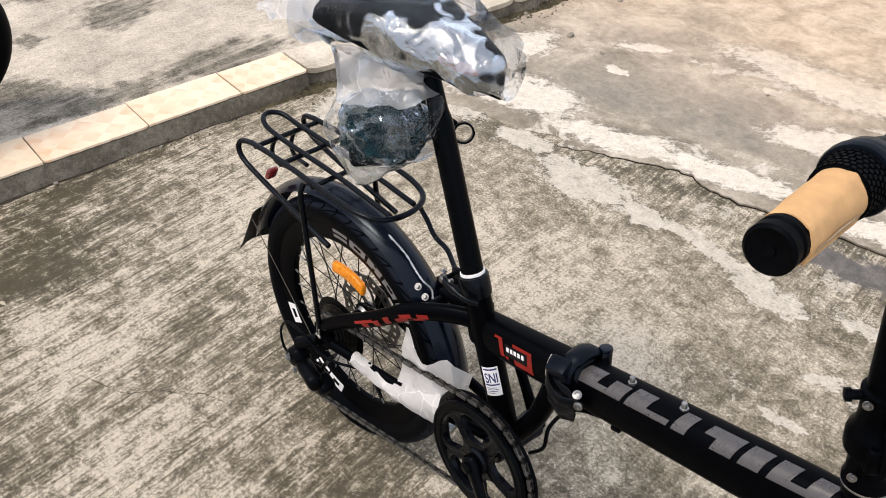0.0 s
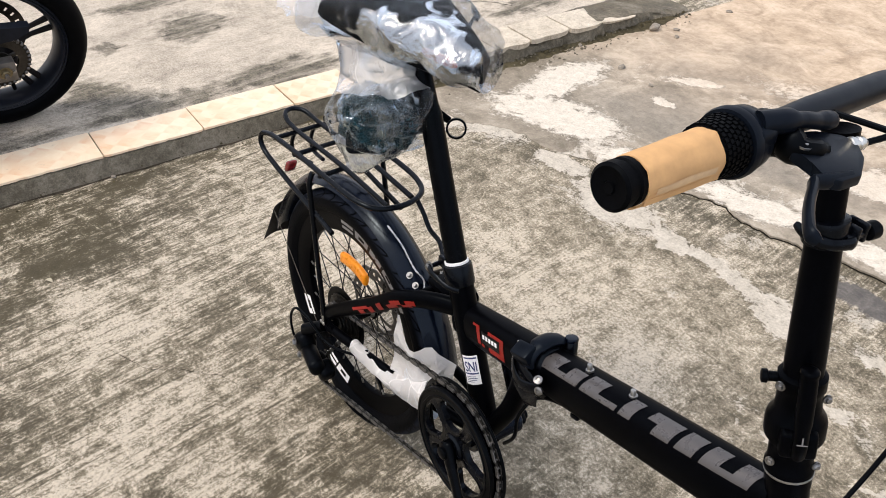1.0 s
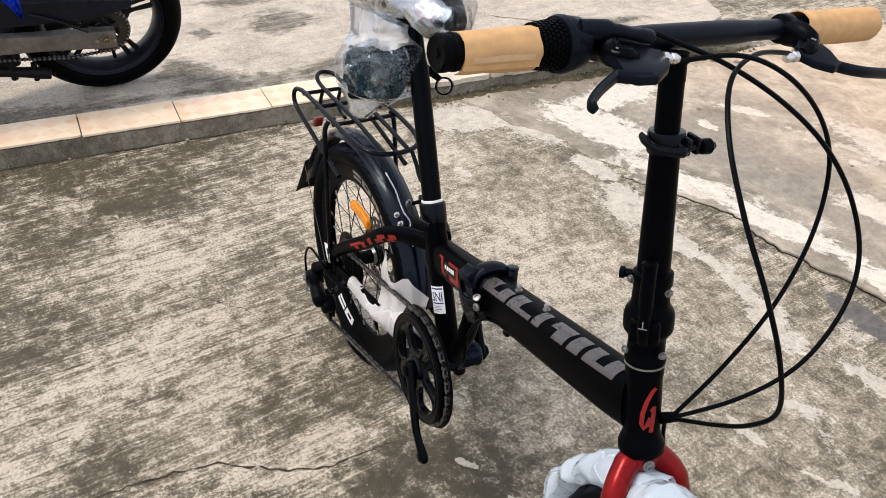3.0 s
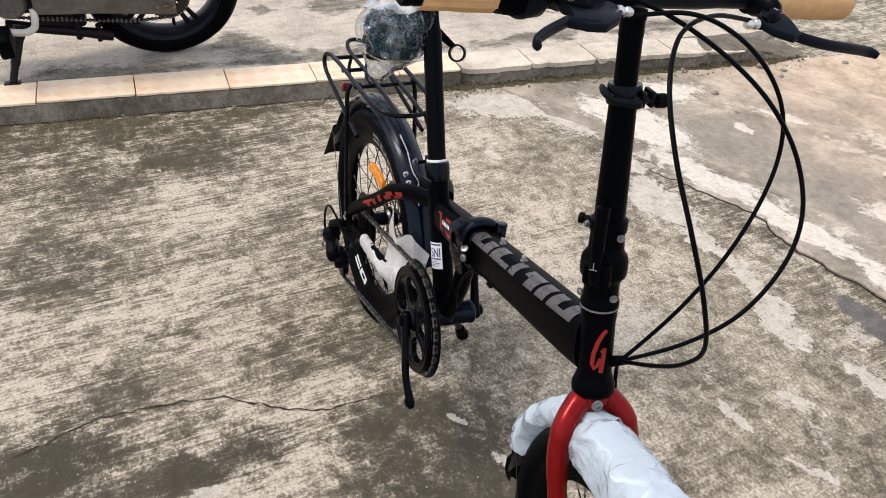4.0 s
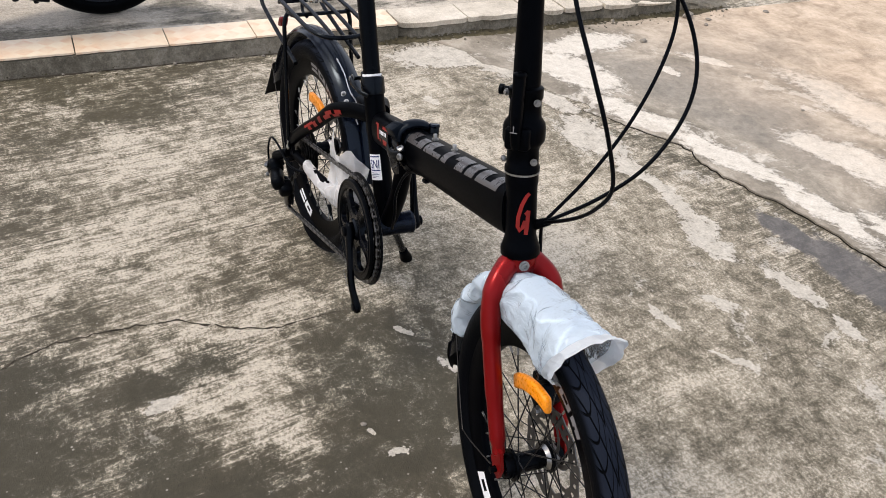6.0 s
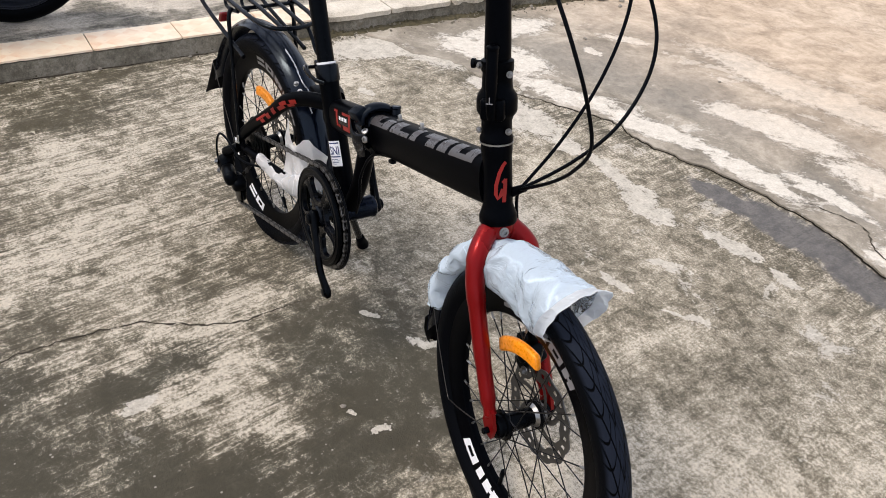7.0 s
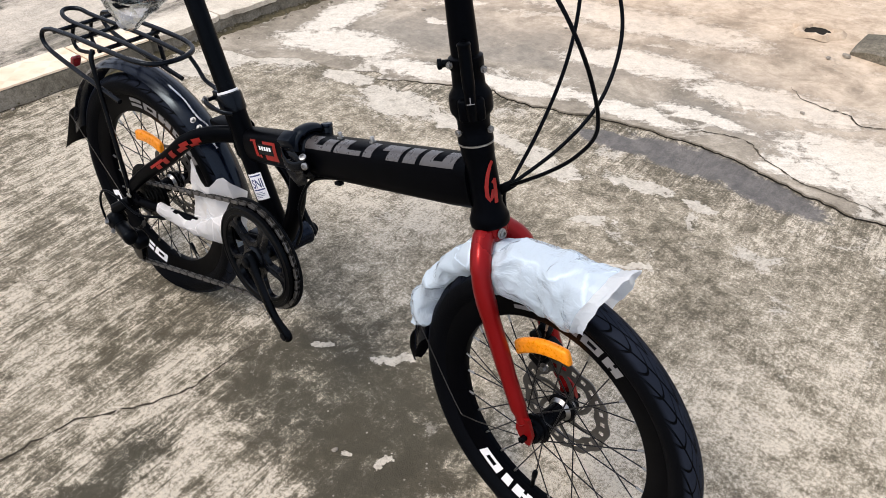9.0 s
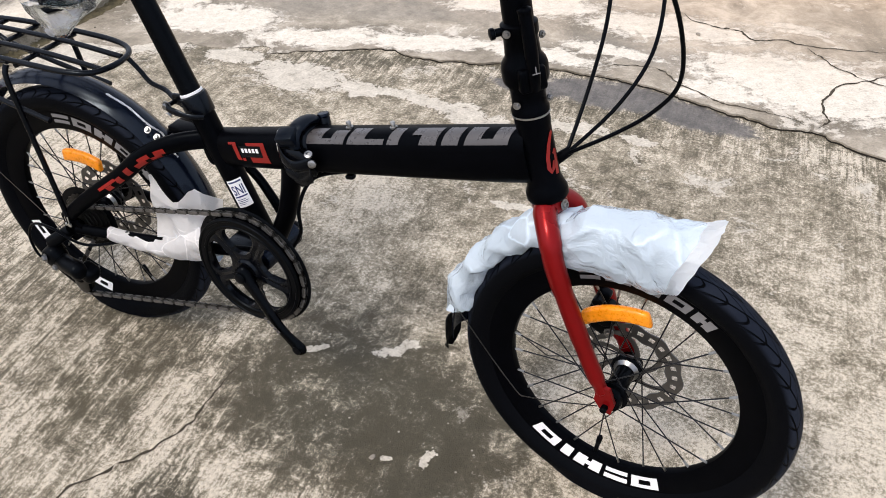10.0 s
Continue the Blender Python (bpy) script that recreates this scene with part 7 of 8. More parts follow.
# ---- wrappings and loose things on the bicycle, laid out in its frame ----
def carton(y0, y1, r0, r1, taped, name="cardboard_sleeve"):
    """A sheet of card rolled round the bar, its free edge standing off."""
    bm = bmesh.new()
    f = axis_to(bar_at(y0), bd, (0.6, 0, -0.8))
    n, ln = 44, (y1 - y0) * 1.006
    rows = []
    for i in range(9):
        t = i / 8
        row = []
        for k in range(n + 1):
            a = 2 * math.pi * 1.06 * k / n
            r = r0 + (r1 - r0) * t + 0.0016 * k / n + 0.0007 * noise.noise((math.cos(a) * 2, math.sin(a) * 2, t * 4)) + 0.0010 * max(0.0, 1 - abs(a - 4.6 + 0.5 * t) / 0.25) + (0.002 * (k / n) ** 12)
            edge = (0.0022 * noise.noise((a * 1.4, t, 3)) if i in (0, 8) else 0)
            row.append((r, a, ln * t + edge))
        rows.append(row)
    outer = [[bm.verts.new(f @ V((r * math.sin(a), h, r * math.cos(a)))) for r, a, h in row] for row in rows]
    inner = [[bm.verts.new(f @ V(((r - 0.0011) * math.sin(a), h, (r - 0.0011) * math.cos(a)))) for r, a, h in row] for row in rows]
    for i in range(8):
        for k in range(n):
            bm.faces.new((outer[i][k], outer[i][k + 1], outer[i + 1][k + 1], outer[i + 1][k]))
            bm.faces.new((inner[i][k], inner[i + 1][k], inner[i + 1][k + 1], inner[i][k + 1]))
    for k in range(n):
        bm.faces.new((outer[0][k], inner[0][k], inner[0][k + 1], outer[0][k + 1]))
        bm.faces.new((outer[8][k], outer[8][k + 1], inner[8][k + 1], inner[8][k]))
    for i in range(8):
        bm.faces.new((outer[i][n], inner[i][n], inner[i + 1][n], outer[i + 1][n]))
        bm.faces.new((outer[i][0], outer[i + 1][0], inner[i + 1][0], inner[i][0]))
    sleeve = thing(name, "brown cardboard sleeve rolled and taped round the handlebar grip", "cardboard sleeve", BIKE, group="grip sleeves")
    part("card_sheet", bm, CARD, sleeve, "creased brown card", sharp=50)
    if not taped:
        return sleeve
    # a strip of tape and the torn edge under it
    bm = bmesh.new()
    rows = []
    for i in range(7):
        t = 0.10 + 0.80 * i / 6
        r = r0 + (r1 - r0) * t + 0.0020
        rows.append([bm.verts.new(f @ V((r * math.sin(a), ln * t, r * math.cos(a)))) for a in (5.30 + 0.03 * math.sin(9 * t), 5.4, 5.5, 5.6 + 0.02 * math.sin(7 * t))])
    for p, q in zip(rows, rows[1:]):
        for k in range(3):
            bm.faces.new((p[k], p[k + 1], q[k + 1], q[k]))
    part("tape", bm, TAPE, sleeve, "strip of shiny tape")
    bm = bmesh.new()
    rows = []
    for i in range(9):
        t = i / 8
        r = r0 + (r1 - r0) * t + 0.0018
        wide = 0.22 + 0.10 * noise.noise((t * 5, 2, 1))
        rows.append([bm.verts.new(f @ V(((r + d) * math.sin(a), ln * t, (r + d) * math.cos(a)))) for a, d in ((5.75, 0.0), (5.75 + wide * 0.5, 0.0006), (5.75 + wide, 0.0018), (5.75 + wide, 0.0011), (5.75 + wide * 0.5, 0.0001), (5.75, -0.0006))])
    for p, q in zip(rows, rows[1:]):
        for k in range(6):
            bm.faces.new((p[k], p[(k + 1) % 6], q[(k + 1) % 6], q[k]))
    for p in (rows[0][::-1], rows[-1]):
        bm.faces.new(p)
    part("torn_flap", bm, CARD, sleeve, "torn edge of the card")
    return sleeve


carton(-0.245, -0.1645, 0.0163, 0.0180, True)
carton(0.205, 0.338, 0.0178, 0.0178, False)

# front fender under its wrap
bm = bmesh.new()
arc_sweep(bm, fender_section(0.026, 0.011), (0, 0, 0), 0.274, 82, 184, 32, front_m)
ffender = part("front_fender", bm, GLOSS, bike, "glossy black front fender")
bm = bmesh.new()
loops = []
for k, (a, half, out_) in enumerate(((180, 0.024, 0.277), (185, 0.024, 0.278), (189, 0.019, 0.280), (192, 0.012, 0.287), (193.5, 0.006, 0.292))):
    p = V((out_ * math.cos(radians(a)), 0, out_ * math.sin(radians(a))))
    loops.append([front_m @ (p + V((-0.009 * (1 - u * u) + w, half * u, 0))) for u, w in ((-1, 0), (-0.5, 0), (0, 0), (0.5, 0), (1, 0), (1, 0.002), (0.5, 0.002), (0, 0.002), (-0.5, 0.002), (-1, 0.002))])
rings(bm, loops)
part("mud_flap", bm, RUBBER, ffender, "black rubber mud flap")
for s in (-1, 1):
    bm = bmesh.new()
    tube(bm, catmull([front_m @ V(p) for p in ((-0.262, 0.022 * s, 0.050), (-0.15, 0.045 * s, -0.045), (-0.115, 0.05 * s, -0.05), (-0.01, 0.06 * s, 0.0))], 5), 0.0009, 8)
    part("fender_wire", bm, DARKMETAL, ffender, "thin steel stay")


def film_tube(pts, radii, seg, scale, amount, flat=1.0, up=None, seed=0.0, caps=False):
    """A crumpled open sleeve of film."""
    bm = bmesh.new()
    line = catmull(pts, 8)
    n = len(line)
    rad = [np.interp(k / (n - 1) * (len(radii) - 1), range(len(radii)), radii) for k in range(n)]
    tube(bm, line, [float(r) for r in rad], seg, flat=flat, up=up, caps=caps)
    for v in bm.verts:
        v.co += ripple(v.co + V((seed, 0, 0)), scale, amount)
    return bm


WRAP = film("milky_blue_film", (0.76, 0.885, 1.0, 1), 0.30, 0.8, 11, 0.70, 0.22, 0.20)
bm = bmesh.new()
loops = []
# x, middle height, half height, half width, lean of the section
STEPS = ((0.899, 0.458, 0.037, 0.030, 0.0), (0.908, 0.463, 0.042, 0.035, 0.002), (0.925, 0.470, 0.050, 0.039, 0.006), (0.955, 0.472, 0.049, 0.040, 0.011), (0.985, 0.475, 0.048, 0.039, 0.014), (1.012, 0.477, 0.051, 0.041, 0.017), (1.036, 0.478, 0.051, 0.042, 0.02), (1.058, 0.482, 0.054, 0.045, 0.022), (1.070, 0.485, 0.059, 0.050, 0.023))
for k in range(41):
    x, z, h, w, lean = (float(np.interp(k / 5, range(9), [q[c] for q in STEPS])) for c in range(5))
    loop = []
    for j in range(48):
        a = 2 * math.pi * j / 48
        c, s = math.cos(a), math.sin(a)
        e = 0.82 + 0.25 * (s < 0)
        cc, ss = math.copysign(abs(c) ** e, c), math.copysign(abs(s) ** 0.9, s)
        pinch = 1 - 0.35 * max(0, -s) ** 2
        p = V((x + lean * ss, -0.004 + w * cc * pinch, z + h * ss))
        out_ = V((0, cc, ss)).normalized()
        fold = 0.0
        for x0, run, size in ((0.948, 0.055, 0.0045), (0.985, 0.065, 0.0065), (0.925, -0.03, 0.003), (1.03, 0.03, 0.004)):      # slanting folds, steep on one side
            d = x - (x0 + run * (0.5 - 0.5 * ss))
            fold += size * (math.exp(-(d / 0.006) ** 2) if d > 0 else math.exp(-(d / 0.022) ** 2)) * (0.5 - 0.5 * c)
        loop.append(p + out_ * fold + ripple(p, 22, 0.0050) + ripple(p + V((5, 0, 0)), 55, 0.0026))
    loops.append(loop)
sleeve_wrap = thing("plastic_wrap", "milky plastic sleeve hanging open over the front fender", "plastic wrap", BIKE, group="plastic wrappings")
rings(bm, loops[:34], caps=False)
part("sleeve_film", bm, WRAP, sleeve_wrap, "creased milky film", sharp=38)
bm = bmesh.new()
rings(bm, loops[33:], caps=False)
# whiter copy of the sleeve film; light inside the mouth is painted in
part("sleeve_mouth", bm, film("lit_mouth_film", (0.90, 0.95, 1.0, 1), 0.10, 0.6, 15, 0.95, 0.3, 0.55), sleeve_wrap, "flared open mouth of the sleeve", sharp=38)
bm = bmesh.new()
loops = []
for k in range(30):
    t = k / 29
    a = radians(109 + 64 * t)
    half, wide = 0.021 + 0.003 * math.sin(9 * t) - 0.008 * max(0.0, 1 - t / 0.15), 0.033 - 0.006 * max(0.0, 1 - t / 0.15)
    mid_r = 0.264
    if t > 0.78:
        half += 0.004 * math.sin(math.pi * (t - 0.78) / 0.22)
    if t > 0.95:
        half, wide = 0.016, 0.026
    out_, c0 = V((math.cos(a), 0, math.sin(a))), front_m @ V((mid_r * math.cos(a), 0, mid_r * math.sin(a)))
    loop = []
    for j in range(32):
        b = 2 * math.pi * j / 32
        p = c0 + out_ * half * math.sin(b) + V((0, wide * math.cos(b), 0))
        loop.append(p + ripple(p, 60, 0.0045) + out_ * 0.0035 * math.sin(34 * t + 1.5 * math.cos(b)))
    loops.append(loop)
rings(bm, loops, caps=False)
solo("plastic_wrap", bm, WRAP, "milky plastic sleeve gathered round the fender's tail", "plastic wrap", group="plastic wrappings", m=BIKE, sharp=38)

# wrap on the chain stay, with a stiff pointed flap
bm = film_tube([rq(p) for p in ((0.080, -0.061, 0.244), (0.125, -0.057, 0.240), (0.175, -0.052, 0.238), (0.225, -0.046, 0.246), (0.285, -0.034, 0.270))], [0.0128, 0.0140, 0.0158, 0.024, 0.036], 30, 40, 0.0036, 0.8, (0, 0, 1), 2.0)
sheet = []
for i in range(13):
    row = []
    for j in range(11):
        u, w = i / 12, j / 10
        x = 0.185 + 0.118 * u
        peak = 0.392 - 0.055 * abs(u - 0.06) / 0.5 if u < 0.45 else 0.348 + 0.035 * (1 - abs(u - 0.72) / 0.28)
        z = 0.236 + (peak - 0.236) * w
        p = rq((x + 0.012 * (w - 0.5), -0.054 + 0.036 * u ** 3 + 0.007 * math.sin(5 * u + 2 * w), z))
        row.append(bm.verts.new(p + ripple(p, 22, 0.004)))
    sheet.append(row)
for i in range(12):
    for j in range(10):
        bm.faces.new((sheet[i][j], sheet[i + 1][j], sheet[i + 1][j + 1], sheet[i][j + 1]))
STAYWRAP = film("frosted_foam_film", (0.93, 0.91, 0.90, 1), 0.30, 1.0, 20, 0.70, 0.32, 0.28)
solo("plastic_wrap", bm, STAYWRAP, "frosted plastic sheet wrapped round the chain stay", "plastic wrap", group="plastic wrappings", m=BIKE, sharp=70)

# clear bag drawn over the saddle
bm = bmesh.new()
loops = []
for k in range(25):
    t = k / 24
    x = -0.060 + 0.374 * t
    u = (x - 0.02) / 0.30
    inside = 0 <= u <= 1
    half = (0.092 * (1 - max(0, u)) ** 0.8 + 0.025) if inside else (0.030 + 0.07 * t * 6 if u < 0 else 0.026)
    tall = 0.035 if inside else 0.016 + 0.14 * t
    if t > 0.93:
        half, tall = 0.022, 0.026
    mid = 0.850 + 0.010 * (1 - u) if inside else (0.822 + 0.10 * t * 1.0 if u < 0 else 0.842)
    loop = []
    for j in range(44):
        a = 2 * math.pi * j / 44
        c, s = math.cos(a), math.sin(a)
        p = V((x, half * math.copysign(abs(c) ** 0.7, c), mid + tall * math.copysign(abs(s) ** 0.7, s)))
        if s < -0.2 and 0.28 < t < 0.8:
            p.z -= 0.020 * math.sin(math.pi * (t - 0.28) / 0.52) * min(1, -s)
        loop.append(p + ripple(p, 19, 0.010))
    loops.append(loop)
rings(bm, loops, caps=True)
saddle_bag = thing("plastic_bag", "clear crumpled plastic bag drawn over the saddle", "plastic bag", BIKE, group="plastic wrappings")
part("bag_film", bm, CLEAR, saddle_bag, "clear crumpled film", sharp=32)
bm = bmesh.new()
sheet = []
for i in range(15):
    u = i / 14
    row = []
    for j in range(17):
        w = j / 8 - 1
        p = V((0.050 - 0.150 * u - 0.018 * abs(w) * u, (0.070 + 0.020 * u) * w, 0.868 - 0.050 * u + 0.016 * math.cos(2.3 * w) * u - 0.030 * w * w * (1 - 0.6 * u)))
        row.append(bm.verts.new(p + ripple(p, 26, 0.011 * (0.4 + u))))
    sheet.append(row)
for p, q in zip(sheet, sheet[1:]):
    for j in range(16):
        bm.faces.new((p[j], p[j + 1], q[j + 1], q[j]))
part("bag_mouth", bm, CLOUDY, saddle_bag, "cloudy open mouth of the bag", sharp=60)

# the pedals in their bag, hanging under the saddle's rear
PC = V((0.142, -0.050, 0.712))


def pedal(m, lab):
    p = thing("pedal", lab, "pedal", m, group="pedals in the bag")
    bm = bmesh.new()
    for s in (-1, 1):
        block(bm, (0.086, 0.014, 0.026), Matrix.Translation((0, 0.034 * s, 0)), 0.0065, 4)
        block(bm, (0.014, 0.066, 0.022), Matrix.Translation((0.036 * s, 0, 0)), 0.006, 4)
    for v in bm.verts:      # rounded corners
        e = (abs(v.co.x) / 0.042) ** 4 + (abs(v.co.y) / 0.040) ** 4
        if e > 1:
            v.co.x, v.co.y = v.co.x * e ** -0.25, v.co.y * e ** -0.25
    part("cage", bm, PLASTIC, p, "black plastic pedal cage")
    bm = bmesh.new()
    tube(bm, [(-0.044, 0, 0), (0.044, 0, 0)], [0.011, 0.009], 14)
    block(bm, (0.07, 0.072, 0.016), None, 0.005)
    part("core", bm, PLASTIC, p)
    bm = bmesh.new()
    tube(bm, [(0.040, 0, 0), (0.044, 0, 0), (0.046, 0, 0), (0.052, 0, 0)], [0.009, 0.009, 0.007, 0.007], 14)
    part("spindle", bm, DARKMETAL, p, "steel threaded spindle")
    return p


facing = axis_to((0, 0, 0), (0.60, -0.62, 0.50), (0.72, 0.69, 0.05)) @ Matrix.Rotation(radians(-90), 4, "X")
pedal(BIKE @ Matrix.Translation(PC + V((-0.006, -0.012, -0.012))) @ facing @ Matrix.Rotation(0.10 + math.pi / 2, 4, "Z"), "black plastic pedal wrapped in clear film")
pedal(BIKE @ Matrix.Translation(PC + V((0.0, 0.024, 0.006))) @ facing @ Matrix.Rotation(0.35 + math.pi / 2, 4, "Z"), "black plastic pedal behind the other in the bag")
TEAL = film("crumpled_tinted_film", (0.022, 0.085, 0.115, 1), 0.5, 3.6, 58, 0.55, 0.07)
bm = bmesh.new()
bmesh.ops.create_icosphere(bm, subdivisions=5, radius=1.0)
for v in bm.verts:
    c = v.co
    p = V((math.copysign(abs(c.x) ** 0.7, c.x) * 0.060, math.copysign(abs(c.y) ** 0.7, c.y) * 0.044, math.copysign(abs(c.z) ** 0.7, c.z) * 0.046))
    p = Matrix.Rotation(radians(24), 3, "Z") @ (Matrix.Rotation(radians(-12), 3, "Y") @ p)
    v.co = PC + V((-0.004, -0.006, 0.006)) + p + ripple(p + PC, 48, 0.009)
solo("plastic_wrap", bm, TEAL, "crumpled tinted film round the pedals", "plastic wrap", group="plastic wrappings", m=BIKE, sharp=70)
loops = []
for k in range(22):
    t = k / 21
    z = 0.818 - 0.190 * t
    if t < 0.25:
        hx, hy = 0.070 - 0.03 * t, 0.03
        cx = 0.112 + 0.03 * t
    elif t < 0.72:
        hx, hy, cx = 0.064 + 0.014 * math.sin(math.pi * (t - 0.25) / 0.47), 0.050, 0.136 + 0.01 * t
    else:
        f = (t - 0.72) / 0.28
        hx, hy, cx = 0.066 * (1 - 0.78 * f), 0.04 * (1 - 0.75 * f) + 0.003, 0.132 - 0.020 * f
    loop = []
    for j in range(36):
        a = 2 * math.pi * j / 36
        c, s = math.cos(a), math.sin(a)
        p = V((cx + hx * c, -0.040 - 0.030 * t + hy * s + 0.30 * hx * c, z + 0.30 * hx * c * (1 - t)))
        loop.append(p + ripple(p + V((3, 1, 0)), 20, 0.010))
    loops.append(loop)
pedal_bag = thing("plastic_bag", "clear plastic bag of pedals hung from the saddle", "plastic bag", BIKE, group="plastic wrappings")
for name_, first, last_, mat_, lab_ in (("bag_neck", 0, 7, CLOUDY, "cloudy gathered neck of the bag"), ("bag_film", 6, 16, BAG, "clear thin film"), ("bag_tip", 15, 22, CLOUDY, "cloudy pointed corner of the bag")):
    bm = bmesh.new()
    rings(bm, loops[first:last_], caps=False)
    part(name_, bm, mat_, pedal_bag, lab_, sharp=70)
# bracket with a ring that sticks out of the bag
bm = bmesh.new()
ring_c = V((0.188, 0.048, 0.697))
lathe(bm, [(0.0125, -0.006), (0.0155, -0.006), (0.0155, 0.006), (0.0125, 0.006)], 28, axis_to(ring_c, (0.75, -0.55, 0.35)), True)
tube(bm, [ring_c + V((-0.012, -0.004, 0.008)), ring_c + V((-0.05, -0.03, 0.028)), ring_c + V((-0.075, -0.05, 0.03))], [0.006, 0.011, 0.012], 12, flat=0.5)
solo("clamp_bracket", bm, PLASTIC, "black plastic bracket with a round clamp, hung in the bag", "bracket", m=BIKE)

# ---- motorcycle parked on the upper yard, on its side stand; its frame: x forward, y left ----
MOTO_R = 0.257
MOTO = Matrix.Translation((-1.528, -0.370, STEP - 0.003)) @ Matrix.Rotation(radians(-89.4), 4, "Z") @ Matrix.Rotation(radians(-13.4), 4, "X")
moto = thing("motorcycle", "dark motorcycle with black spoked alloy wheel on its side stand", "motorcycle", MOTO)
MB = coat("worn_black_frame_paint", (0.006, 0.006, 0.008), 0.4, vary=0.4, grain=80, bump=0.1, dust=0.02, spec=0.15)
MSILVER = coat("dull_alloy", (0.13, 0.120, 0.110), 0.5, metal=0.4, vary=0.35, grain=60, bump=0.15, dust=0.05)
MNAVY = coat("dark_navy_plastic", (0.0055, 0.0075, 0.013), 0.36, vary=0.4, grain=60, bump=0.05, dust=0.008, spec=0.18)
MWHITE = coat("dirty_white_paint", (0.62, 0.6, 0.55), 0.5, vary=0.2, grain=60, bump=0.1)
MBLUE = coat("blue_glossy_film", (0.01, 0.07, 0.75), 0.25, vary=0.3, grain=40, bump=0.4, clear=0.4)
MBRASS = coat("dull_brass_zinc", (0.16, 0.128, 0.070), 0.4, metal=0.6, vary=0.5, grain=90, bump=0.1)
AX = V((0, 0, MOTO_R))

bm = bmesh.new()
lathe(bm, [(0.176, -0.040), (0.182, -0.045), (0.186, -0.041), (0.190, -0.045), (0.194, -0.041), (0.188, -0.034), (0.178, -0.020), (0.174, 0.0), (0.178, 0.020), (0.188, 0.034), (0.194, 0.041), (0.190, 0.045), (0.186, 0.041), (0.182, 0.045), (0.176, 0.040), (0.168, 0.022), (0.166, 0.0), (0.168, -0.022)], 72, Matrix.Translation(AX), True)
mw = part("rear_wheel", bm, MNAVY, moto, "dark blue-black alloy rear wheel")
bm = bmesh.new()
prof = []
for k in range(18):
    a = math.pi * (-0.10 + 1.20 * k / 17)
    prof.append((0.215 + 0.042 * math.sin(a), 0.050 * math.cos(a)))
prof += [(0.189, -0.036), (0.189, 0.036)]
lathe(bm, prof, 96, Matrix.Translation(AX), True)
for v in bm.verts:
    if v.co.z < 0.001:
        v.co.z = 0.001
part("tyre", bm, RUBBER, mw, "worn black motorcycle tyre")
for k in range(5):
    bm = bmesh.new()
    a = radians(72 * k + 22)
    u, v_ = V((math.cos(a), 0, math.sin(a))), V((-math.sin(a), 0, math.cos(a)))
    for s in (-1, 1):
        tube(bm, [AX + u * 0.05 + v_ * 0.012 * s, AX + u * 0.11 + v_ * 0.012 * s, AX + u * 0.168 + v_ * 0.016 * s], [0.013, 0.0075, 0.010], 8, flat=0.8)
    part("wheel_spoke", bm, MB, mw)
bm = bmesh.new()
lathe(bm, [(0.01, -0.075), (0.035, -0.07), (0.05, -0.05), (0.055, 0.0), (0.05, 0.05), (0.03, 0.06), (0.01, 0.07)], 28, Matrix.Translation(AX))
part("hub", bm, MB, mw)
bm = bmesh.new()
lathe(bm, [(0.003, 0), (0.006, 0.003), (0.006, 0.03), (0.003, 0.034)], 10, axis_to(AX + V((-0.028, 0.0, -0.158)), (0.1, 0.3, 1)))
part("valve", bm, PLASTIC, mw)
# sprocket and chain on the left
bm = bmesh.new()
n = 76
rings(bm, [[AX + V((r * math.cos(2 * math.pi * k / n), y, r * math.sin(2 * math.pi * k / n))) for r, y in ((0.048, 0.072), (0.076 if k % 2 else 0.071, 0.073), (0.076 if k % 2 else 0.071, 0.079), (0.048, 0.08))] for k in range(n)], True)
lathe(bm, [(0.0, 0.0), (0.030, 0.0), (0.030, 0.006), (0.0, 0.006)], 24, axis_to(AX + V((0, 0.074, 0)), (0, 1, 0)))
for k in range(5):
    a = 2 * math.pi * k / 5 + 0.3
    tube(bm, [AX + V((0.026 * math.cos(a), 0.076, 0.026 * math.sin(a))), AX + V((0.052 * math.cos(a), 0.076, 0.052 * math.sin(a)))], 0.008, 8, flat=0.5)
sprocket = part("sprocket", bm, DARKMETAL, moto, "dark steel rear sprocket")
bm = bmesh.new()
path_ = [AX + V((0.077 * math.cos(radians(a)), 0.076, 0.077 * math.sin(radians(a)))) for a in range(95, 282, 9)] + [V((0.107, 0.076, 0.172)), V((0.376, 0.076, 0.198)), V((0.50, 0.076, 0.215)), V((0.53, 0.076, 0.245)), V((0.50, 0.076, 0.275)), V((0.25, 0.076, 0.318))]
tube(bm, path_, 0.0045, 6, True)
drive = part("drive_chain", bm, DARKMETAL, moto, "greasy drive chain")
bm = bmesh.new()
block(bm, (0.0085, 0.015, 0.0105), None, 0.003, 1)
ml = meshed("link", bm, CHAIN)
dense = []
for a, b in zip(path_, path_[1:] + path_[:1]):
    m_ = max(1, int((b - a).length / 0.002))
    dense += [a + (b - a) * k / m_ for k in range(m_)]
walked = 0.0
for i in range(1, len(dense)):
    walked += (dense[i] - dense[i - 1]).length
    if walked >= 0.0127:
        walked = 0.0
        d = dense[(i + 3) % len(dense)] - dense[i - 3]
        part("link", ml, None, drive, m=Matrix.Translation(dense[i]) @ Matrix.Rotation(-math.atan2(d.z, d.x), 4, "Y"))
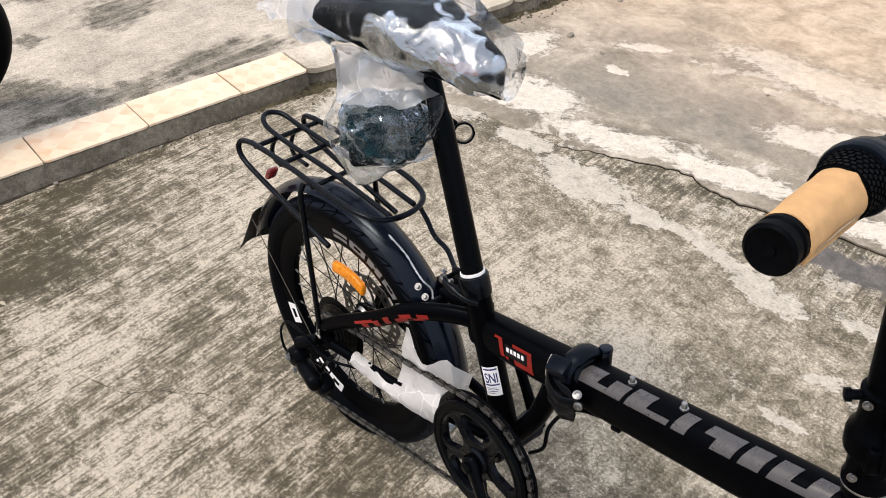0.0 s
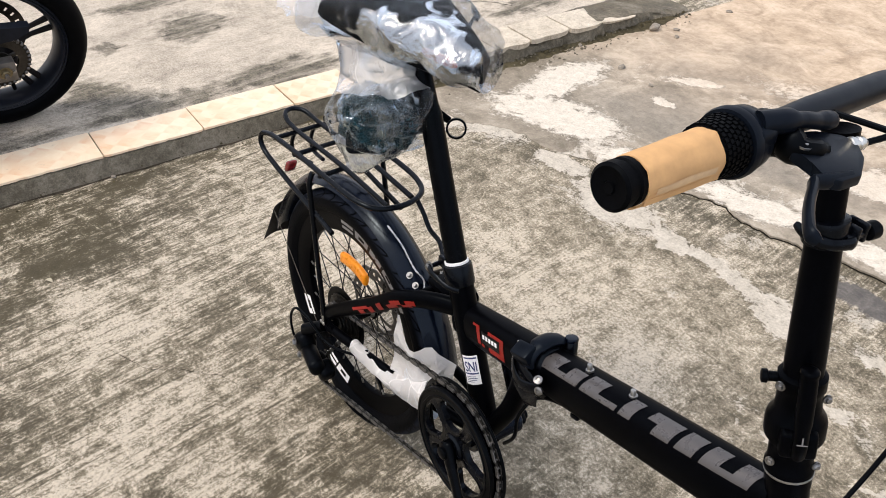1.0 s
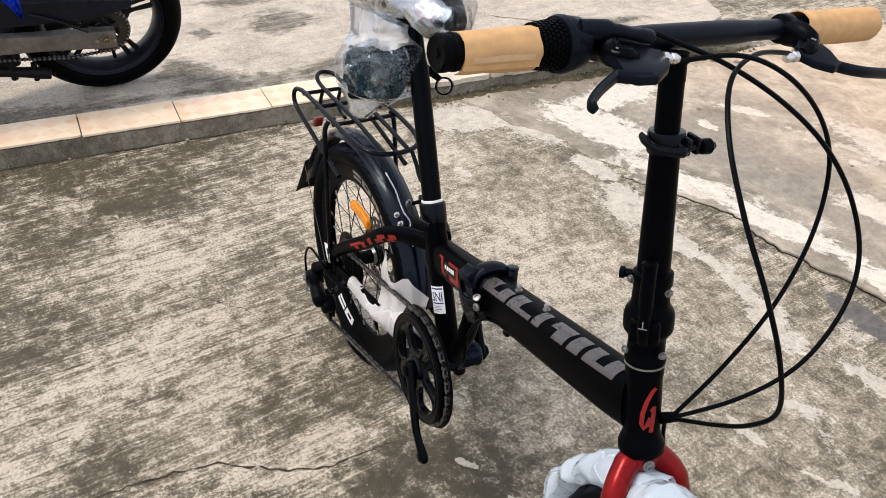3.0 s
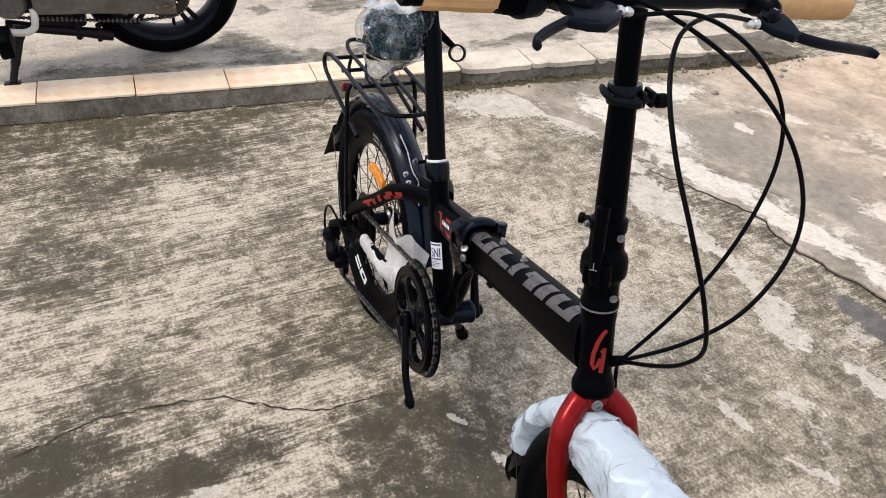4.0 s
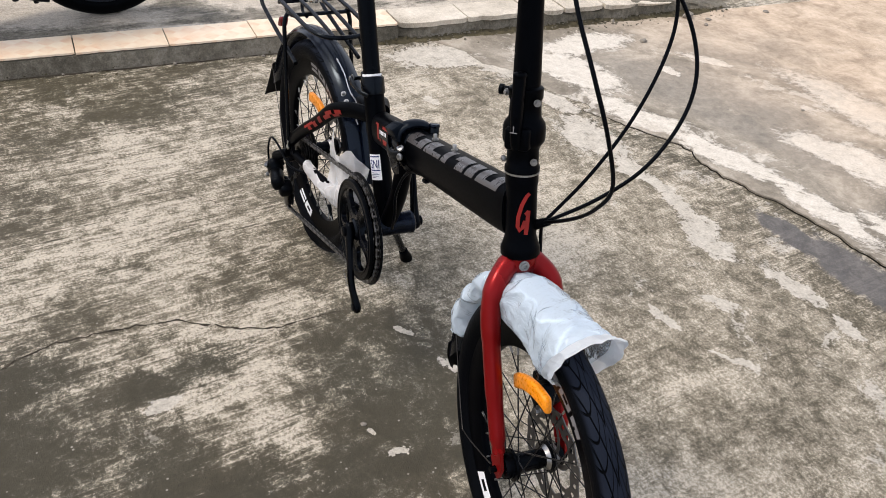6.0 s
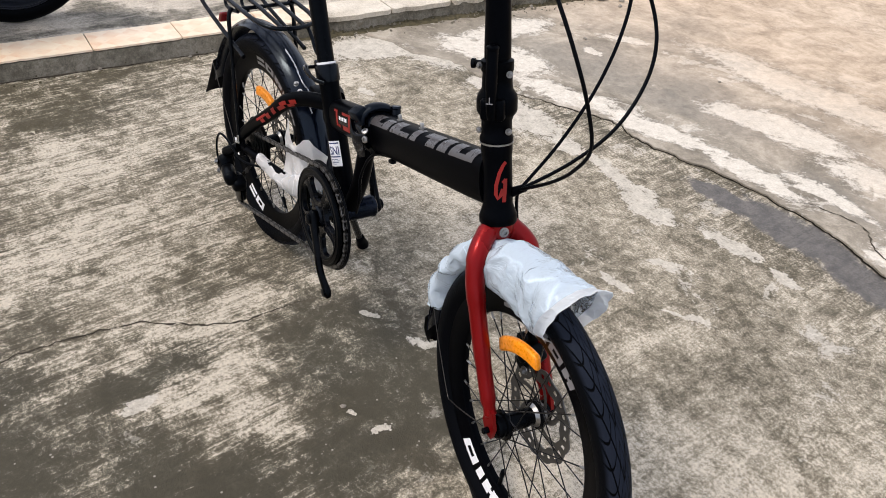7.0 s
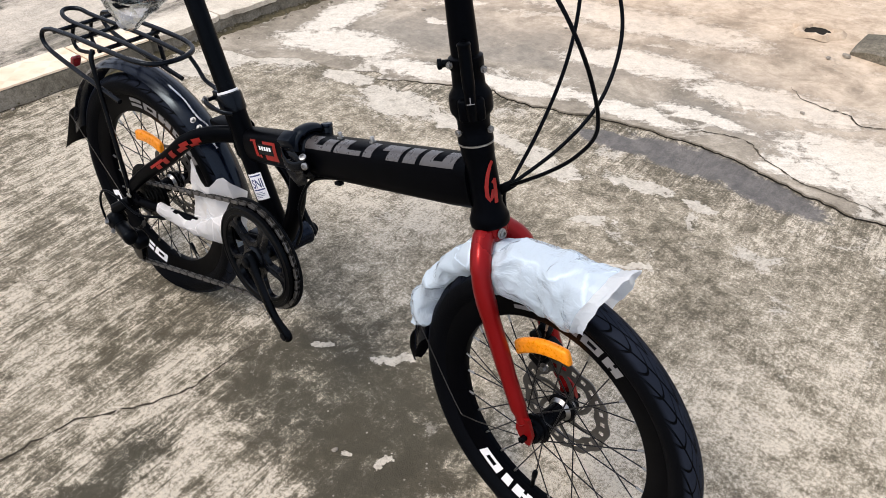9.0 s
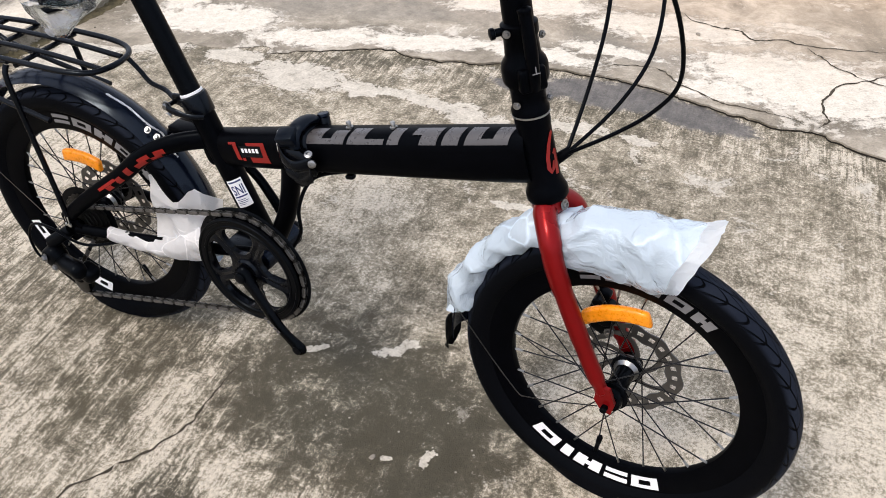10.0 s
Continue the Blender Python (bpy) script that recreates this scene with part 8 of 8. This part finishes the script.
# swingarm, guard, adjuster, brake disc
bm = bmesh.new()
rings(bm, [[(x, y, z) for y, z in ((0.094, z0), (0.124, z0), (0.126, z0 + 0.006), (0.126, z1 - 0.006), (0.124, z1), (0.094, z1))] for x, z0, z1 in ((-0.030, 0.226, 0.277), (-0.028, 0.222, 0.281), (0.0, 0.222, 0.282), (0.20, 0.238, 0.290), (0.40, 0.245, 0.305))])
arm = part("swingarm", bm, MSILVER, moto, "dull grey box-section swingarm")
bm = bmesh.new()
block(bm, (0.42, 0.028, 0.052), Matrix.Translation((0.185, -0.11, 0.262)) @ Matrix.Rotation(-0.05, 4, "Y"), 0.008, 3)
part("swingarm_far", bm, MSILVER, arm, "dull grey far arm")
bm = bmesh.new()
lathe(bm, [(0.004, -0.002), (0.0195, -0.002), (0.0195, 0.002), (0.016, 0.003)], 24, axis_to((0.0, 0.127, 0.254), (0, 1, 0)))
plate_ = part("axle_washer", bm, MSILVER, arm, "dull zinc axle washer")
bm = bmesh.new()
hexbolt(bm, (0.0, 0.130, 0.254), (0, 1, 0), 0.0125, 0.012)
part("axle_nut", bm, MBRASS, plate_, "dull axle nut")
bm = bmesh.new()
tube(bm, [(0.0, 0.130, 0.254), (0.0, 0.150, 0.254)], 0.006, 12)
part("axle_end", bm, MSILVER, plate_)
for x in (-0.024, 0.028):
    bolt((x, 0.126, 0.252), (0, 1, 0), 0.004, 0.004, plate_)
bm = bmesh.new()
plate(bm, [(-0.092, 0.372), (-0.085, 0.356), (-0.05, 0.340), (0.02, 0.336), (0.07, 0.318), (0.10, 0.330), (0.19, 0.324), (0.34, 0.330), (0.34, 0.415), (0.20, 0.396), (0.0, 0.384)], Matrix.Translation((0, 0.100, 0)), 0.030)
guard = part("chain_guard", bm, MNAVY, moto, "long dark navy chain guard")
bm = bmesh.new()
tube(bm, [(0.20, 0.118, 0.366), (0.12, 0.122, 0.330), (0.050, 0.128, 0.290)], [0.0035, 0.0035, 0.0035], 10)
part("guard_brace", bm, MNAVY, guard, "dark brace down to the arm")
bm = bmesh.new()
n = 72
ring = [[bm.verts.new(AX + V((r * math.cos(2 * math.pi * k / n), y, r * math.sin(2 * math.pi * k / n)))) for y in (-0.070, -0.066) for r in (0.075, 0.086, 0.098, 0.110)] for k in range(n)]
for k in range(n):
    a, b = ring[k], ring[(k + 1) % n]
    for j in range(3):
        if j == 1 and k % 3 == 0:
            continue
        bm.faces.new((a[j], a[j + 1], b[j + 1], b[j]))
        bm.faces.new((a[j + 4], b[j + 4], b[j + 5], a[j + 5]))
    bm.faces.new((a[0], b[0], b[4], a[4]))
    bm.faces.new((a[3], a[7], b[7], b[3]))
part("brake_disc", bm, DARKMETAL, mw, "drilled brake disc")
# engine underside, bodywork, pipes, pegs, stand
bm = bmesh.new()
block(bm, (0.34, 0.20, 0.22), Matrix.Translation((0.52, 0.0, 0.365)), 0.035, 3)
block(bm, (0.20, 0.15, 0.07), Matrix.Translation((0.40, 0.02, 0.275)) @ Matrix.Rotation(0.06, 4, "Y"), 0.02, 3)
block(bm, (0.17, 0.09, 0.06), Matrix.Translation((0.34, 0.01, 0.165)) @ Matrix.Rotation(0.1, 4, "Y"), 0.015, 3)
engine = part("engine", bm, MB, moto, "dark engine block")
for x, z, r in ((0.47, 0.275, 0.055), (0.60, 0.33, 0.075)):
    bm = bmesh.new()
    lathe(bm, [(0.0, 0.020), (r * 0.75, 0.020), (r * 0.92, 0.012), (r, -0.01)], 28, axis_to((x, 0.098, z), (0, 1, 0)))
    part("engine_cover", bm, MSILVER, engine, "dull grey round engine cover")
bm = bmesh.new()
block(bm, (0.42, 0.10, 0.10), Matrix.Translation((0.22, 0.0, 0.47)) @ Matrix.Rotation(0.12, 4, "Y"), 0.03, 3)
block(bm, (0.26, 0.11, 0.13), Matrix.Translation((0.30, 0.0, 0.41)), 0.03, 3)
tube(bm, [(0.28, 0.05, 0.45), (0.34, 0.06, 0.36), (0.37, 0.06, 0.28)], 0.018, 10)
part("frame", bm, MB, moto, "black frame and lower bodywork")
bm = bmesh.new()
tube(bm, [(0.20, 0.03, 0.43), (0.165, 0.035, 0.37), (0.15, 0.035, 0.34)], [0.03, 0.026, 0.02], 14)
part("shock_absorber", bm, MBRASS, moto, "dull gold shock absorber")
bm = bmesh.new()
tube(bm, catmull([(0.62, -0.03, 0.19), (0.50, -0.03, 0.175), (0.36, -0.06, 0.17), (0.22, -0.12, 0.17), (0.0, -0.14, 0.19)], 6), [0.02] * 12 + [0.036] * 13, 14)
part("exhaust", bm, MB, moto, "blackened exhaust pipe")
bm = bmesh.new()
tube(bm, catmull([(0.50, 0.05, 0.168), (0.40, 0.05, 0.148), (0.28, 0.05, 0.126), (0.178, 0.05, 0.105)], 6), [0.017] * 14 + [0.018, 0.019, 0.020, 0.020, 0.019], 12)
stand_m = part("centre_stand", bm, MB, moto, "black centre stand folded up")
bm = bmesh.new()
tube(bm, [(0.222, 0.052, 0.088), (0.222, 0.052, 0.152)], 0.0085, 10)
part("stand_lug", bm, MB, stand_m)
bm = bmesh.new()
tube(bm, [(0.284, 0.054, 0.104), (0.286, 0.056, 0.215)], 0.011, 10)
part("stand_link", bm, MB, stand_m)
bm = bmesh.new()
tube(bm, catmull([(0.402, 0.115, 0.262), (0.402, 0.128, 0.232), (0.408, 0.133, 0.206), (0.432, 0.136, 0.192), (0.470, 0.142, 0.198), (0.505, 0.158, 0.222)], 6), 0.0115, 12)
peg = part("peg_bracket", bm, MWHITE, moto, "dirty white bent footpeg tube")
bm = bmesh.new()
block(bm, (0.042, 0.09, 0.070), Matrix.Translation((0.492, 0.205, 0.205)) @ Matrix.Rotation(0.1, 4, "Y"), 0.010, 3)
part("foot_peg", bm, RUBBER, peg, "black rubber footpeg")
bm = bmesh.new()
tube(bm, catmull([(0.455, 0.09, 0.19), (0.465, 0.115, 0.150), (0.485, 0.165, 0.100), (0.500, 0.206, 0.056)], 5), [0.019] * 5 + [0.015] * 6 + [0.012] * 5, 12)
block(bm, (0.05, 0.035, 0.008), Matrix.Translation((0.502, 0.209, 0.054)) @ Matrix.Rotation(radians(13.4), 4, "X"), 0.003)
part("side_stand", bm, MB, moto, "black side stand")
bm = bmesh.new()
rows_ = []
for i in range(8):
    row = []
    for j in range(6):
        w = 0.09 * (0.08 + 0.92 * j / 5)
        p = V((0.215 + w * (i / 7 - 0.4) + 0.05 * j / 5, 0.118 + 0.006 * math.sin(2 * i), 0.352 + 0.16 * j / 5))
        row.append(bm.verts.new(p + ripple(p, 30, 0.006)))
    rows_.append(row)
for i in range(7):
    for j in range(5):
        bm.faces.new((rows_[i][j], rows_[i + 1][j], rows_[i + 1][j + 1], rows_[i][j + 1]))
bmesh.ops.solidify(bm, geom=bm.faces[:], thickness=0.002)
part("side_panel", bm, MBLUE, moto, "bright blue glossy panel tip")
